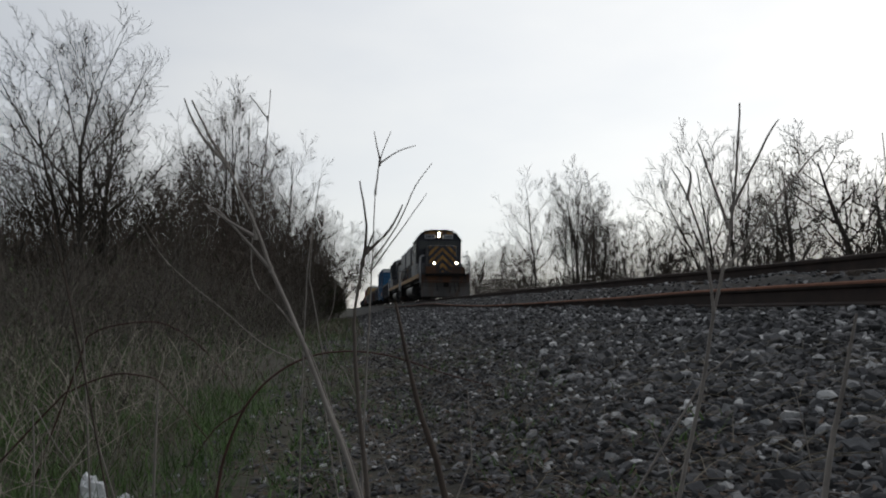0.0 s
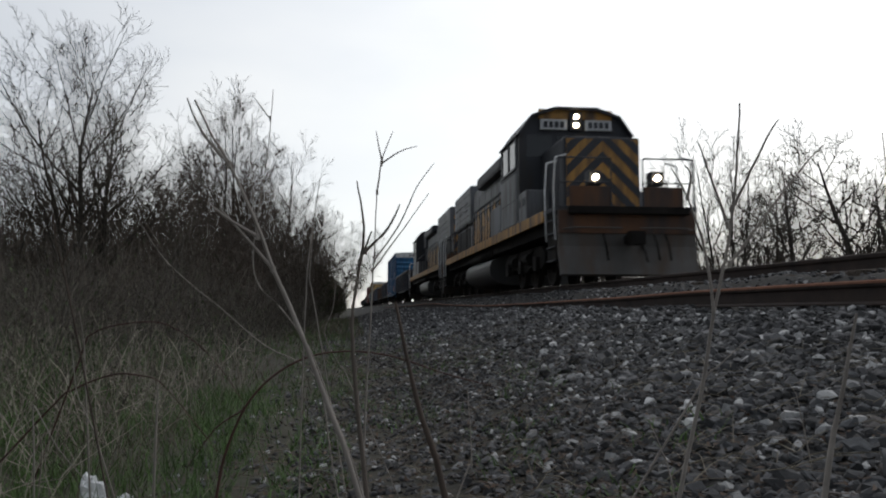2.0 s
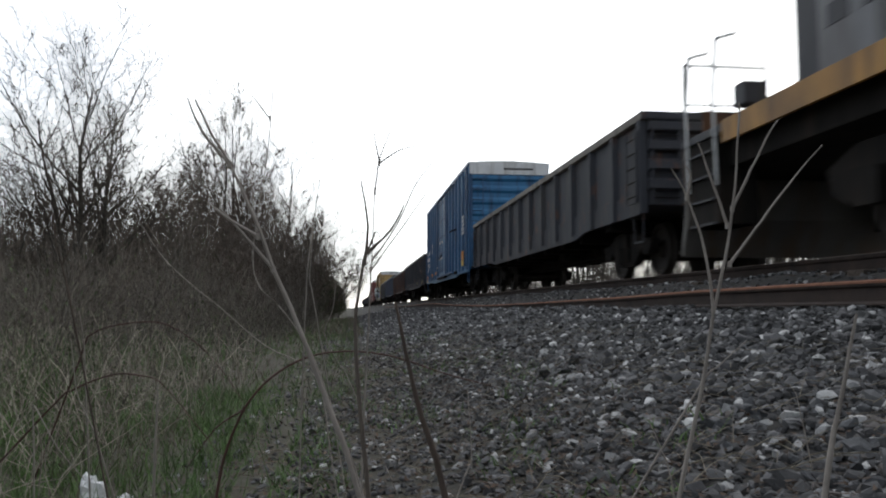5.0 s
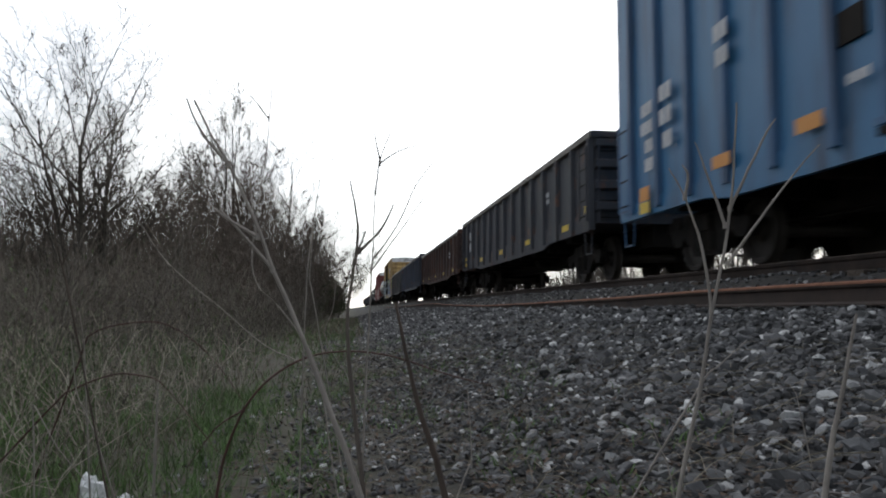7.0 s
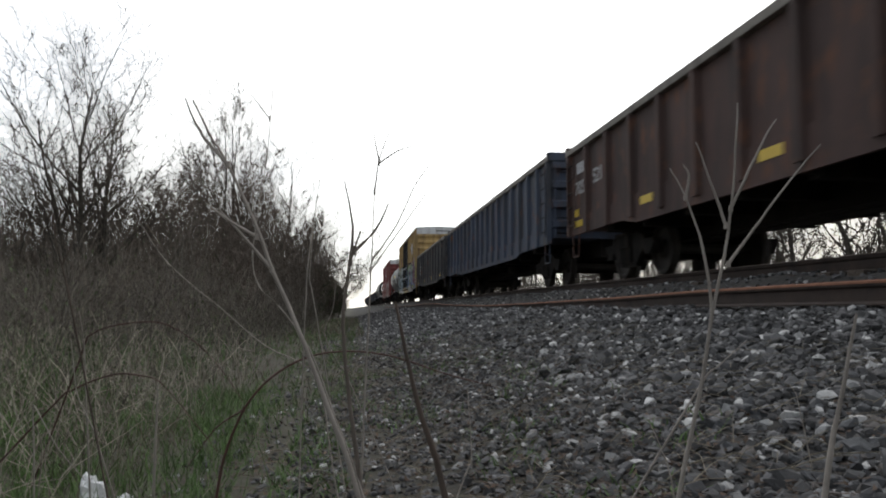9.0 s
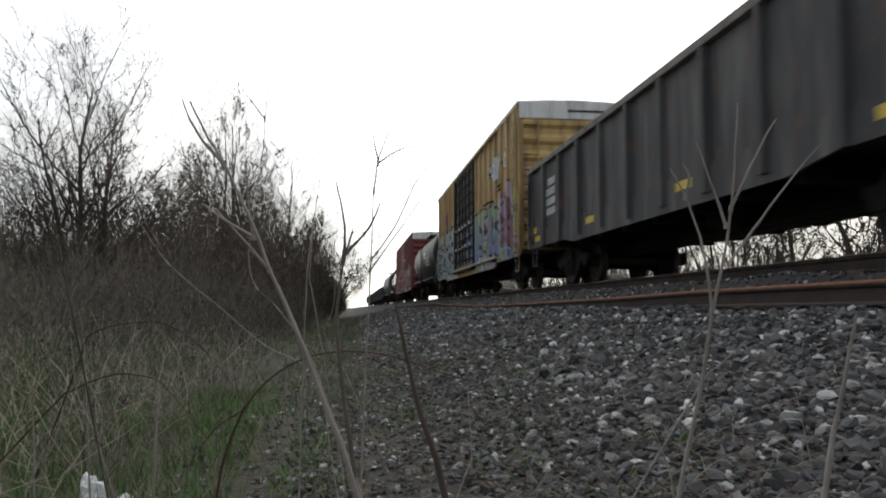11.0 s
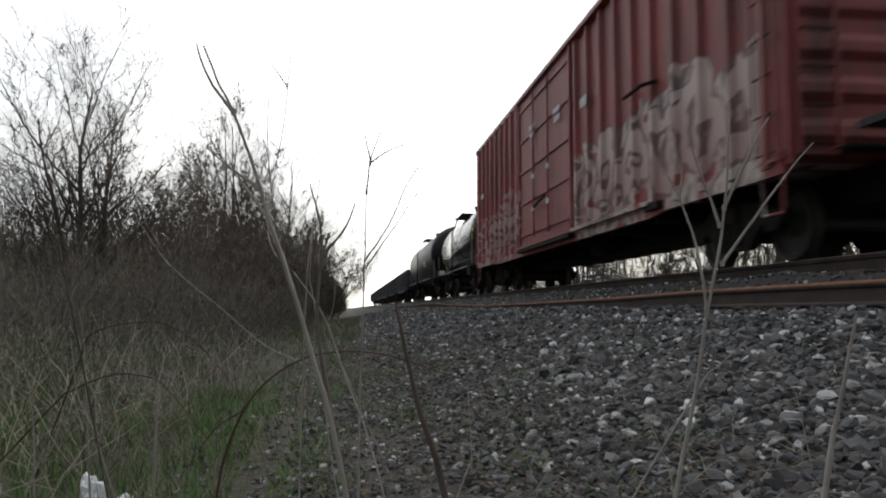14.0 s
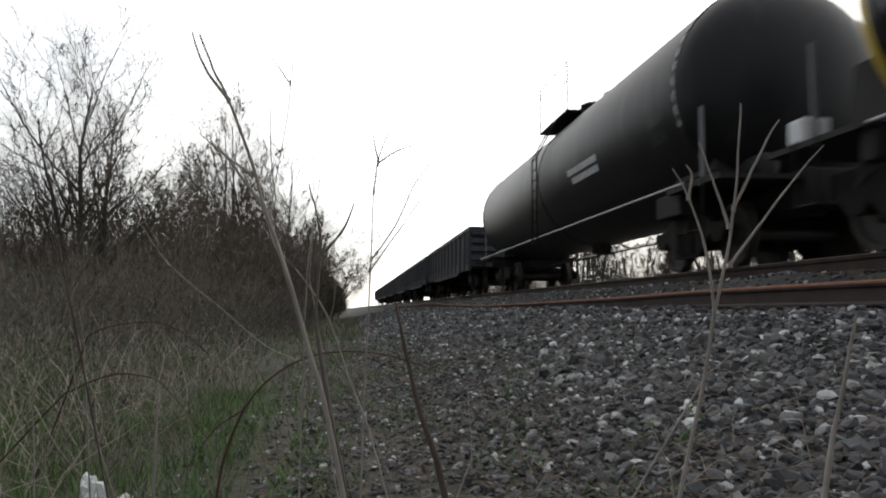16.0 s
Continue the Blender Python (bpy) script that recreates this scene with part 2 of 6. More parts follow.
def graffiti(m, zones):
    """Spray paint over a side: zones of (y0, y1, height, scale, shift, colours or None for bare paint)."""
    n, l = m.node_tree.nodes, m.node_tree.links
    b = n["Principled BSDF"]
    tc, sep = n.new("ShaderNodeTexCoord"), n.new("ShaderNodeSeparateXYZ")
    l.new(tc.outputs["Object"], sep.inputs[0])

    def op(kind, a, c, d=None):
        q = n.new("ShaderNodeMath")
        q.operation = kind
        for i, v in enumerate((a, c, d)):
            if v is None:
                continue
            if isinstance(v, (int, float)):
                q.inputs[i].default_value = v
            else:
                l.new(v, q.inputs[i])
        return q.outputs[0]

    for y0, y1, height, scale, shift, colours in zones:
        mp, tex = n.new("ShaderNodeMapping"), n.new("ShaderNodeTexNoise")
        mp.inputs["Scale"].default_value = (0.0, scale, scale * 0.62)
        mp.inputs["Location"].default_value = (shift, shift * 3.1, shift * 1.7)
        tex.inputs["Scale"].default_value, tex.inputs["Detail"].default_value = 1.0, 2.5
        tex.inputs["Distortion"].default_value = 1.6
        l.new(tc.outputs["Object"], mp.inputs["Vector"])
        l.new(mp.outputs[0], tex.inputs["Vector"])
        paint, cover = n.new("ShaderNodeValToRGB"), n.new("ShaderNodeValToRGB")
        k = len(colours)
        for r, alpha in ((paint, False), (cover, True)):
            r.color_ramp.interpolation = "CONSTANT"
            e = r.color_ramp.elements
            while len(e) < k:
                e.new(0.5)
            for i, c in enumerate(colours):
                e[i].position = 0.0 if i == 0 else 0.30 + 0.40 * i / k
                e[i].color = ((1, 1, 1, 1) if c else (0, 0, 0, 1)) if alpha else (*(c or (0, 0, 0)), 1)
            l.new(tex.outputs["Fac"], r.inputs["Fac"])
        edge = n.new("ShaderNodeTexNoise")
        edge.inputs["Scale"].default_value, edge.inputs["Detail"].default_value = 0.9, 3
        l.new(tc.outputs["Object"], edge.inputs["Vector"])
        top = op("MULTIPLY_ADD", edge.outputs["Fac"], 1.8, height - 0.9)
        inside = op("MULTIPLY", op("LESS_THAN", sep.outputs["Z"], top), op("MULTIPLY", op("GREATER_THAN", sep.outputs["Y"], y0), op("LESS_THAN", sep.outputs["Y"], y1)))
        mask = op("MULTIPLY", inside, op("MULTIPLY", cover.outputs["Color"], 0.88))
        over = n.new("ShaderNodeMix")
        over.data_type = "RGBA"
        src = b.inputs["Base Color"].links[0].from_socket
        l.new(mask, over.inputs[0])
        l.new(src, over.inputs[6])
        l.new(paint.outputs["Color"], over.inputs[7])
        l.new(over.outputs[2], b.inputs["Base Color"])
    return m


def bubble_letters(m, y0, y1, zc, tall, wide, shift, fill, fill_top, line, wobble=0.55):
    """A row of sprayed bubble letters: rounded outlines with a dark rim, following the posts and sheets."""
    n, l = m.node_tree.nodes, m.node_tree.links
    b = n["Principled BSDF"]
    tc, warp, soft = n.new("ShaderNodeTexCoord"), n.new("ShaderNodeTexNoise"), n.new("ShaderNodeVectorMath")
    warp.inputs["Scale"].default_value, warp.inputs["Detail"].default_value = 1.15 / wide, 2.0
    place = n.new("ShaderNodeMapping")
    place.inputs["Location"].default_value = (shift, shift * 2.3, shift * 0.7)
    l.new(tc.outputs["Object"], place.inputs["Vector"])
    l.new(place.outputs[0], warp.inputs["Vector"])
    soft.operation = "MULTIPLY_ADD"
    soft.inputs[1].default_value = (0, wobble * 2 * wide, wobble * 2 * tall)
    l.new(warp.outputs["Color"], soft.inputs[0])
    l.new(tc.outputs["Object"], soft.inputs[2])
    sep, flat = n.new("ShaderNodeSeparateXYZ"), n.new("ShaderNodeSeparateXYZ")
    l.new(soft.outputs[0], sep.inputs[0])
    l.new(tc.outputs["Object"], flat.inputs[0])

    def op(kind, a, c=None):
        q = n.new("ShaderNodeMath")
        q.operation = kind
        for i, v in enumerate((a, c)):
            if isinstance(v, (int, float)):
                q.inputs[i].default_value = v
            elif v is not None:
                l.new(v, q.inputs[i])
        return q.outputs[0]

    cell = op("SUBTRACT", op("FRACT", op("DIVIDE", sep.outputs["Y"], wide)), 0.5)
    across = op("POWER", op("ABSOLUTE", op("DIVIDE", cell, 0.47)), 2.6)
    upright = op("POWER", op("ABSOLUTE", op("DIVIDE", op("SUBTRACT", sep.outputs["Z"], zc + wobble * tall), tall * 0.55)), 2.6)
    reach = op("ADD", across, upright)
    inside = op("MULTIPLY", op("GREATER_THAN", flat.outputs["Y"], y0), op("LESS_THAN", flat.outputs["Y"], y1))
    rise = n.new("ShaderNodeMix")
    rise.data_type = "RGBA"
    rise.inputs[6].default_value, rise.inputs[7].default_value = (*fill, 1), (*fill_top, 1)
    l.new(op("ADD", op("DIVIDE", op("SUBTRACT", flat.outputs["Z"], zc), tall), 0.5), rise.inputs[0])
    rim = n.new("ShaderNodeMix")
    rim.data_type = "RGBA"
    rim.inputs[7].default_value = (*line, 1)
    ring = op("MAXIMUM", op("GREATER_THAN", reach, 0.72), op("MULTIPLY", op("LESS_THAN", reach, 0.10), op("GREATER_THAN", reach, 0.012)))
    l.new(ring, rim.inputs[0])
    l.new(rise.outputs[2], rim.inputs[6])
    over = n.new("ShaderNodeMix")
    over.data_type = "RGBA"
    src = b.inputs["Base Color"].links[0].from_socket
    l.new(op("MULTIPLY", op("MULTIPLY", inside, op("LESS_THAN", reach, 1.0)), 0.9), over.inputs[0])
    l.new(src, over.inputs[6])
    l.new(rim.outputs[2], over.inputs[7])
    l.new(over.outputs[2], b.inputs["Base Color"])


graffiti(TAN, ((0.2, 7.0, 2.5, 0.9, 4.0, ((0.08, 0.14, 0.34), (0.20, 0.36, 0.62), (0.05, 0.05, 0.06), (0.34, 0.44, 0.17), (0.48, 0.48, 0.56), (0.20, 0.09, 0.19), (0.44, 0.40, 0.50))),
               (12.0, 18.2, 2.65, 1.5, 9.0, ((0.30, 0.34, 0.38), (0.03, 0.035, 0.04), (0.27, 0.33, 0.38), (0.44, 0.48, 0.49), (0.05, 0.06, 0.06), (0.40, 0.39, 0.20), (0.24, 0.30, 0.36)))))
graffiti(RED, ((0.4, 7.2, 2.35, 1.1, 2.0, (None, (0.36, 0.27, 0.24), (0.46, 0.40, 0.37), (0.13, 0.09, 0.085), (0.40, 0.30, 0.27), None)),
               (11.7, 15.9, 2.5, 1.1, 6.0, (None, (0.30, 0.17, 0.15), None, (0.36, 0.24, 0.22), None, (0.30, 0.18, 0.16))),
               (15.9, 18.6, 2.2, 2.0, 6.0, (None, None, (0.48, 0.36, 0.33), None, (0.42, 0.30, 0.28), None))))
graffiti(TAN_DOOR, ((7.0, 12.0, 2.0, 1.6, 3.0, (None, None, (0.09, 0.10, 0.12), None, (0.28, 0.28, 0.26), None)),))

bubble_letters(TAN, 12.0, 18.2, 1.85, 1.6, 0.85, 3.0, (0.28, 0.36, 0.40), (0.50, 0.53, 0.52), (0.03, 0.035, 0.04))
bubble_letters(TAN, 2.6, 7.0, 1.75, 1.5, 1.4, 8.0, (0.20, 0.26, 0.48), (0.34, 0.42, 0.24), (0.04, 0.035, 0.08), 0.7)
bubble_letters(TAN, 0.3, 2.4, 1.9, 1.6, 1.1, 5.0, (0.20, 0.07, 0.09), (0.40, 0.34, 0.46), (0.14, 0.045, 0.07), 0.6)
bubble_letters(TAN, 1.6, 4.0, 3.65, 0.5, 0.6, 1.0, (0.62, 0.62, 0.64), (0.66, 0.66, 0.66), (0.05, 0.05, 0.06), 0.5)
bubble_letters(TAN, 14.4, 15.5, 3.5, 0.7, 0.8, 2.0, (0.30, 0.12, 0.14), (0.24, 0.12, 0.18), (0.10, 0.05, 0.12), 0.9)
bubble_letters(TAN_DOOR, 7.0, 9.0, 1.75, 1.3, 0.9, 2.0, (0.05, 0.05, 0.08), (0.10, 0.09, 0.15), (0.15, 0.28, 0.48), 0.7)
bubble_letters(TAN_DOOR, 9.6, 11.8, 1.9, 1.2, 0.6, 6.0, (0.05, 0.05, 0.06), (0.20, 0.20, 0.20), (0.02, 0.02, 0.02), 0.8)
bubble_letters(RED, 11.9, 16.0, 1.6, 0.9, 0.8, 4.0, (0.30, 0.17, 0.155), (0.40, 0.27, 0.25), (0.13, 0.06, 0.055))
bubble_letters(RED, 0.5, 7.0, 1.7, 1.1, 1.1, 9.0, (0.34, 0.22, 0.20), (0.48, 0.38, 0.34), (0.13, 0.07, 0.065), 0.8)
bubble_letters(TANK_TAGGED, 8.3, 11.6, 1.95, 0.75, 0.55, 3.0, (0.02, 0.02, 0.024), (0.03, 0.032, 0.036), (0.20, 0.205, 0.21), 0.8)
bubble_letters(TANK_TAGGED, 11.9, 13.6, 2.0, 0.6, 0.4, 8.0, (0.02, 0.02, 0.024), (0.03, 0.032, 0.036), (0.18, 0.185, 0.19), 0.9)
bubble_letters(LOCO_SIDE, 6.3, 13.9, 2.3, 1.5, 1.05, 2.0, (0.52, 0.25, 0.055), (0.48, 0.27, 0.085), (0.12, 0.08, 0.05), 0.3)
graffiti(LOCO_SIDE, ((6.3, 13.9, 2.2, 1.3, 5.0, (None, (0.44, 0.22, 0.055), None, (0.40, 0.20, 0.05), None)),))

# ---- mesh helpers ----


def part(name, bm, material, parent=None, label="", smooth=False):
    me = bpy.data.meshes.new(name)
    bm.to_mesh(me)
    bm.free()
    for p in me.polygons:
        p.use_smooth = smooth
    me.materials.append(material)
    ob = new(name, me)
    if parent:
        ob.parent = parent
    if label:
        tagged(ob, label)
    return ob


def block(bm, x0, x1, y0, y1, z0, z1):
    v = [bm.verts.new((x, y, z)) for x in (x0, x1) for y in (y0, y1) for z in (z0, z1)]
    for f in ((0, 1, 3, 2), (4, 6, 7, 5), (0, 4, 5, 1), (2, 3, 7, 6), (0, 2, 6, 4), (1, 5, 7, 3)):
        bm.faces.new([v[i] for i in f])


def box(x0, x1, y0, y1, z0, z1, bevel=0.0):
    bm = bmesh.new()
    block(bm, x0, x1, y0, y1, z0, z1)
    if bevel:
        bmesh.ops.bevel(bm, geom=list(bm.edges), offset=bevel, segments=2, affect="EDGES", profile=0.6)
    return bm


def rod(bm, p0, p1, r0, r1=None, sides=8):
    p0, p1 = Vector(p0), Vector(p1)
    r1 = r0 if r1 is None else r1
    q = (p1 - p0).to_track_quat("Z", "Y")
    rings = []
    for p, r in ((p0, r0), (p1, r1)):
        rings.append([bm.verts.new(p + q @ Vector((r * math.cos(a), r * math.sin(a), 0)))
                      for a in (2 * math.pi * i / sides for i in range(sides))])
    for i in range(sides):
        j = (i + 1) % sides
        bm.faces.new((rings[0][i], rings[0][j], rings[1][j], rings[1][i]))
    bm.faces.new(rings[0][::-1])
    bm.faces.new(rings[1])


def pipe(points, r, sides=8):
    bm = bmesh.new()
    for a, b in zip(points, points[1:]):
        rod(bm, a, b, r, r, sides)
    return bm


def prism(bm, outline, y0, y1):
    """An outline of (x, z), run along y."""
    a = [bm.verts.new((x, y0, z)) for x, z in outline]
    b = [bm.verts.new((x, y1, z)) for x, z in outline]
    k = len(outline)
    for i in range(k):
        j = (i + 1) % k
        bm.faces.new((a[i], a[j], b[j], b[i]))
    bm.faces.new(a[::-1])
    bm.faces.new(b)
    bmesh.ops.recalc_face_normals(bm, faces=bm.faces)


def turned(outline, sides=32, axis="y", centre=(0, 0, 0)):
    """An outline of (along, radius), turned about the axis."""
    bm = bmesh.new()
    rings = []
    for s, r in outline:
        ring = []
        for i in range(sides):
            a = 2 * math.pi * i / sides
            c, d = r * math.cos(a), r * math.sin(a)
            p = (c, s, d) if axis == "y" else (s, c, d) if axis == "x" else (c, d, s)
            ring.append(bm.verts.new(Vector(p) + Vector(centre)))
        rings.append(ring)
    for u, v in zip(rings, rings[1:]):
        for i in range(sides):
            j = (i + 1) % sides
            bm.faces.new((u[i], u[j], v[j], v[i]))
    bm.faces.new(rings[0])
    bm.faces.new(rings[-1])
    bmesh.ops.recalc_face_normals(bm, faces=bm.faces)
    return bm


def raw(name, verts, faces, material, parent=None, label="", smooth=False):
    me = bpy.data.meshes.new(name)
    me.from_pydata(verts, [], faces)
    if smooth:
        for p in me.polygons:
            p.use_smooth = True
    me.materials.append(material)
    ob = new(name, me)
    if parent:
        ob.parent = parent
    if label:
        tagged(ob, label)
    return ob


class Strands:
    """Collects many thin tapered strands into one mesh."""

    def __init__(self):
        self.v, self.f = [], []

    def add(self, pts, r0, r1, sides=3):
        base, k = len(self.v), len(pts)
        for i, p in enumerate(pts):
            r = r0 + (r1 - r0) * i / (k - 1)
            d = (pts[min(i + 1, k - 1)] - pts[max(i - 1, 0)]).normalized()
            u = d.orthogonal().normalized()
            w = d.cross(u)
            for s in range(sides):
                a = 2 * math.pi * s / sides
                self.v.append(tuple(p + (u * math.cos(a) + w * math.sin(a)) * r))
        for i in range(k - 1):
            for s in range(sides):
                t = (s + 1) % sides
                a, b = base + i * sides, base + (i + 1) * sides
                self.f.append((a + s, a + t, b + t, b + s))

    def blade(self, pts, w0, turn):
        base, k = len(self.v), len(pts)
        u = Vector((math.cos(turn), math.sin(turn), 0))
        for i, p in enumerate(pts):
            w = w0 * (1 - 0.92 * i / (k - 1))
            self.v += [tuple(p - u * w), tuple(p + u * w)]
        for i in range(k - 1):
            a = base + 2 * i
            self.f.append((a, a + 1, a + 3, a + 2))

    def done(self, name, material, parent=None, label="", smooth=True):
        return raw(name, self.v, self.f, material, parent, label, smooth)


# ---- the lie of the land ----
RAIL_TOP, TRACK_X, SPEED = 1.375, 5.75, 15.77
PROFILE = ((-400, -0.2), (-30, 0.1), (-12, 0.25), (-5, 0.10), (-1.2, -0.02), (-0.3, 0.04), (0.3, 0.10), (3.3, 0.80), (3.92, 0.88), (4.36, 1.17), (4.5, 1.20),
           (6.95, 1.20), (7.6, 1.02), (9.8, 0.25), (12, 0.0), (40, 0.2), (400, -0.5))


def land(x, y=None):
    for (xa, za), (xb, zb) in zip(PROFILE, PROFILE[1:]):
        if x <= xb:
            z = za + (zb - za) * (x - xa) / (xb - xa)
            break
    if y is not None:
        z += 0.05 * noise.noise(Vector((x * 0.7, y * 0.7, 0))) + 0.02 * noise.noise(Vector((x * 3, y * 3, 5)))
    return z


def build_ground():
    xs = sorted(set([p[0] for p in PROFILE] + [-200, -100, -50, 60, 100, 200] + [round(-12 + 0.25 * i, 3) for i in range(96)] + list(range(-28, -12, 2)) + list(range(14, 40, 3))))
    ys = [-200, -80, -30, -12, -6, -3] + [round(0.25 * i - 2, 3) for i in range(90)] + [21 + 0.8 * i for i in range(40)] + [54 + 4 * i for i in range(30)] + [180, 220, 300, 420, 600, 900, 1500]
    verts = [(x, y, land(x, y) - 0.02) for y in ys for x in xs]
    k = len(xs)
    faces = [(j * k + i, j * k + i + 1, (j + 1) * k + i + 1, (j + 1) * k + i) for j in range(len(ys) - 1) for i in range(k - 1)]
    me = bpy.data.meshes.new("ground")
    me.from_pydata(verts, [], faces)
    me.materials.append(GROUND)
    for p in me.polygons:
        p.use_smooth = True
    tagged(new("ground", me), "soil and grey railway ballast bank, darkened for shade in its gaps", "ground", kind="structure")
    # the land beyond reaches the horizon
    bm = bmesh.new()
    block(bm, -4000, 4000, -4000, 4800, -2.5, -1.2)
    tagged(part("ground", bm, SOIL), "dull brown land out to the horizon", "ground", kind="structure")


build_ground()


def rail_outline(cx, top, h=0.18):
    s = h / 0.18
    half = [(0.076, -0.18), (0.076, -0.168), (0.012, -0.148), (0.009, -0.055), (0.034, -0.040), (0.037, -0.010), (0.028, 0.0)]
    return [(cx + x * s, top + z * s) for x, z in half] + [(cx - x * s, top + z * s) for x, z in reversed(half)]


def build_track():
    track = tagged(new("railway_track"), "rusty main-line railway track on grey stone ballast", "railway track", kind="structure")
    for side in (-0.7525, 0.7525):
        bm = bmesh.new()
        prism(bm, rail_outline(TRACK_X + side, RAIL_TOP), -150, 900)
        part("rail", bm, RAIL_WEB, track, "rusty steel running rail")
        part("rail_head", box(TRACK_X + side - 0.028, TRACK_X + side + 0.028, -150, 900, RAIL_TOP, RAIL_TOP + 0.004), RAIL_HEAD, track, "worn rail head")
    tie = box(-1.3, 1.3, -0.115, 0.115, -0.17, 0, 0.012)
    me = None
    for i in range(300):
        y = -8 + 0.55 * i
        if me is None:
            ob = part("tie", tie, TIE, track)
            me = ob.data
        else:
            ob = new("tie", me)
            ob.parent = track
        ob.matrix_basis = pose(TRACK_X + random.uniform(-0.03, 0.03), y, 1.185, 0, 0, random.uniform(-1, 1))
    return track


build_track()


def build_spare_rail():
    """A long loose rail that lies bent along the ballast shoulder."""
    bends = ((-3, 3.80, 1.060), (2, 3.76, 1.055), (5.3, 3.72, 1.047), (7.6, 3.70, 1.035), (10.7, 3.70, 0.992), (16, 3.70, 0.946), (21, 3.68, 0.915), (27, 3.7, 0.95),
             (34, 3.72, 1.04), (40, 3.74, 1.05), (48, 3.7, 0.99), (64, 3.7, 0.945), (90, 3.7, 0.93))
    pts = []
    for (ya, xa, za), (yb, xb, zb) in zip(bends, bends[1:]):
        for i in range(6):
            t = i / 6
            s = t * t * (3 - 2 * t) * 0.5 + t * 0.5
            pts.append((ya + (yb - ya) * t, xa + (xb - xa) * s, za + (zb - za) * s))
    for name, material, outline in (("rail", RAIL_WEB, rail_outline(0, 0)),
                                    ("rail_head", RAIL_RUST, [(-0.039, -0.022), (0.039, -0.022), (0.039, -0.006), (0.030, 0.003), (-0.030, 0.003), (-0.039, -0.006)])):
        bm = bmesh.new()
        rings = [[bm.verts.new((x + a, y, z + b)) for a, b in outline] for y, x, z in pts]
        k = len(outline)
        for u, v in zip(rings, rings[1:]):
            for i in range(k):
                j = (i + 1) % k
                bm.faces.new((u[i], u[j], v[j], v[i]))
        bmesh.ops.recalc_face_normals(bm, faces=bm.faces)
        if name == "rail":
            ob = part("spare_rail", bm, material)
            tagged(ob, "loose rusty steel rail lying bent along the ballast shoulder", "rail")
        else:
            part("rail_head", bm, material, ob, "orange-brown rusted rail top")


build_spare_rail()

# ---- rolling stock: y runs back from the front end, z up from the rail head ----
TRAIN, WHEELSETS = [], []
WHEEL_MESH = {}


def wheelset(truck, y, r):
    if r not in WHEEL_MESH:
        bm = bmesh.new()
        for s in (-1, 1):
            b2 = turned([(s * 0.69, 0.10), (s * 0.69, r - 0.07), (s * 0.685, r + 0.025), (s * 0.715, r + 0.025), (s * 0.73, r), (s * 0.815, r - 0.004),
                         (s * 0.815, r - 0.06), (s * 0.77, r - 0.09), (s * 0.76, 0.16), (s * 0.82, 0.12), (s * 0.82, 0.08), (s * 1.0, 0.075), (s * 1.0, 0.02)], 20, "x")
            me = bpy.data.meshes.new("tmp")
            b2.to_mesh(me)
            b2.free()
            bm.from_mesh(me)
            bpy.data.meshes.remove(me)
            for i in range(3):
                a = 2 * math.pi * i / 3
                rod(bm, (s * 0.99, 0.05 * math.cos(a), 0.05 * math.sin(a)), (s * 1.02, 0.05 * math.cos(a), 0.05 * math.sin(a)), 0.014, 0.014, 6)
        rod(bm, (-0.7, 0, 0), (0.7, 0, 0), 0.08, 0.08, 10)
        ob = part("wheelset", bm, WHEEL, truck, "two steel wheels on an axle")
        WHEEL_MESH[r] = ob.data
    else:
        ob = new("wheelset", WHEEL_MESH[r])
        ob.parent = truck
        tagged(ob, "two steel wheels on an axle")
    ob.location = (0, y, r)
    WHEELSETS.append((ob, y, r))


def side_outline(bm, outline, x0, x1):
    """An outline of (y, z), run along x."""
    a = [bm.verts.new((x0, y, z)) for y, z in outline]
    b = [bm.verts.new((x1, y, z)) for y, z in outline]
    k = len(outline)
    for i in range(k):
        j = (i + 1) % k
        bm.faces.new((a[i], a[j], b[j], b[i]))
    bm.faces.new(a[::-1])
    bm.faces.new(b)
    bmesh.ops.recalc_face_normals(bm, faces=bm.faces)


def truck(car, y, material=UNDER):
    """A two-axle freight truck with cast side frames."""
    bm = bmesh.new()
    half = [(-1.12, 0.50), (-1.12, 0.58), (-0.75, 0.60), (-0.52, 0.74), (0.52, 0.74), (0.75, 0.60), (1.12, 0.58), (1.12, 0.50), (1.0, 0.34), (0.78, 0.34), (0.70, 0.46),
            (0.42, 0.22), (0.38, 0.17), (-0.38, 0.17), (-0.42, 0.22), (-0.70, 0.46), (-0.78, 0.34), (-1.0, 0.34)]
    for s in (-1, 1):
        side_outline(bm, half, s * 0.93, s * 1.05)
        for dy in (-0.2, -0.07, 0.07, 0.2):
            rod(bm, (s * 1.06, dy, 0.22), (s * 1.06, dy, 0.50), 0.05, 0.05, 8)
    block(bm, -1.12, 1.12, -0.2, 0.2, 0.50, 0.70)
    t = part("truck", bm, material, car, "cast steel freight truck")
    t.location = (0, y, 0)
    for dy in (-0.88, 0.88):
        wheelset(t, dy, 0.42)
    return t


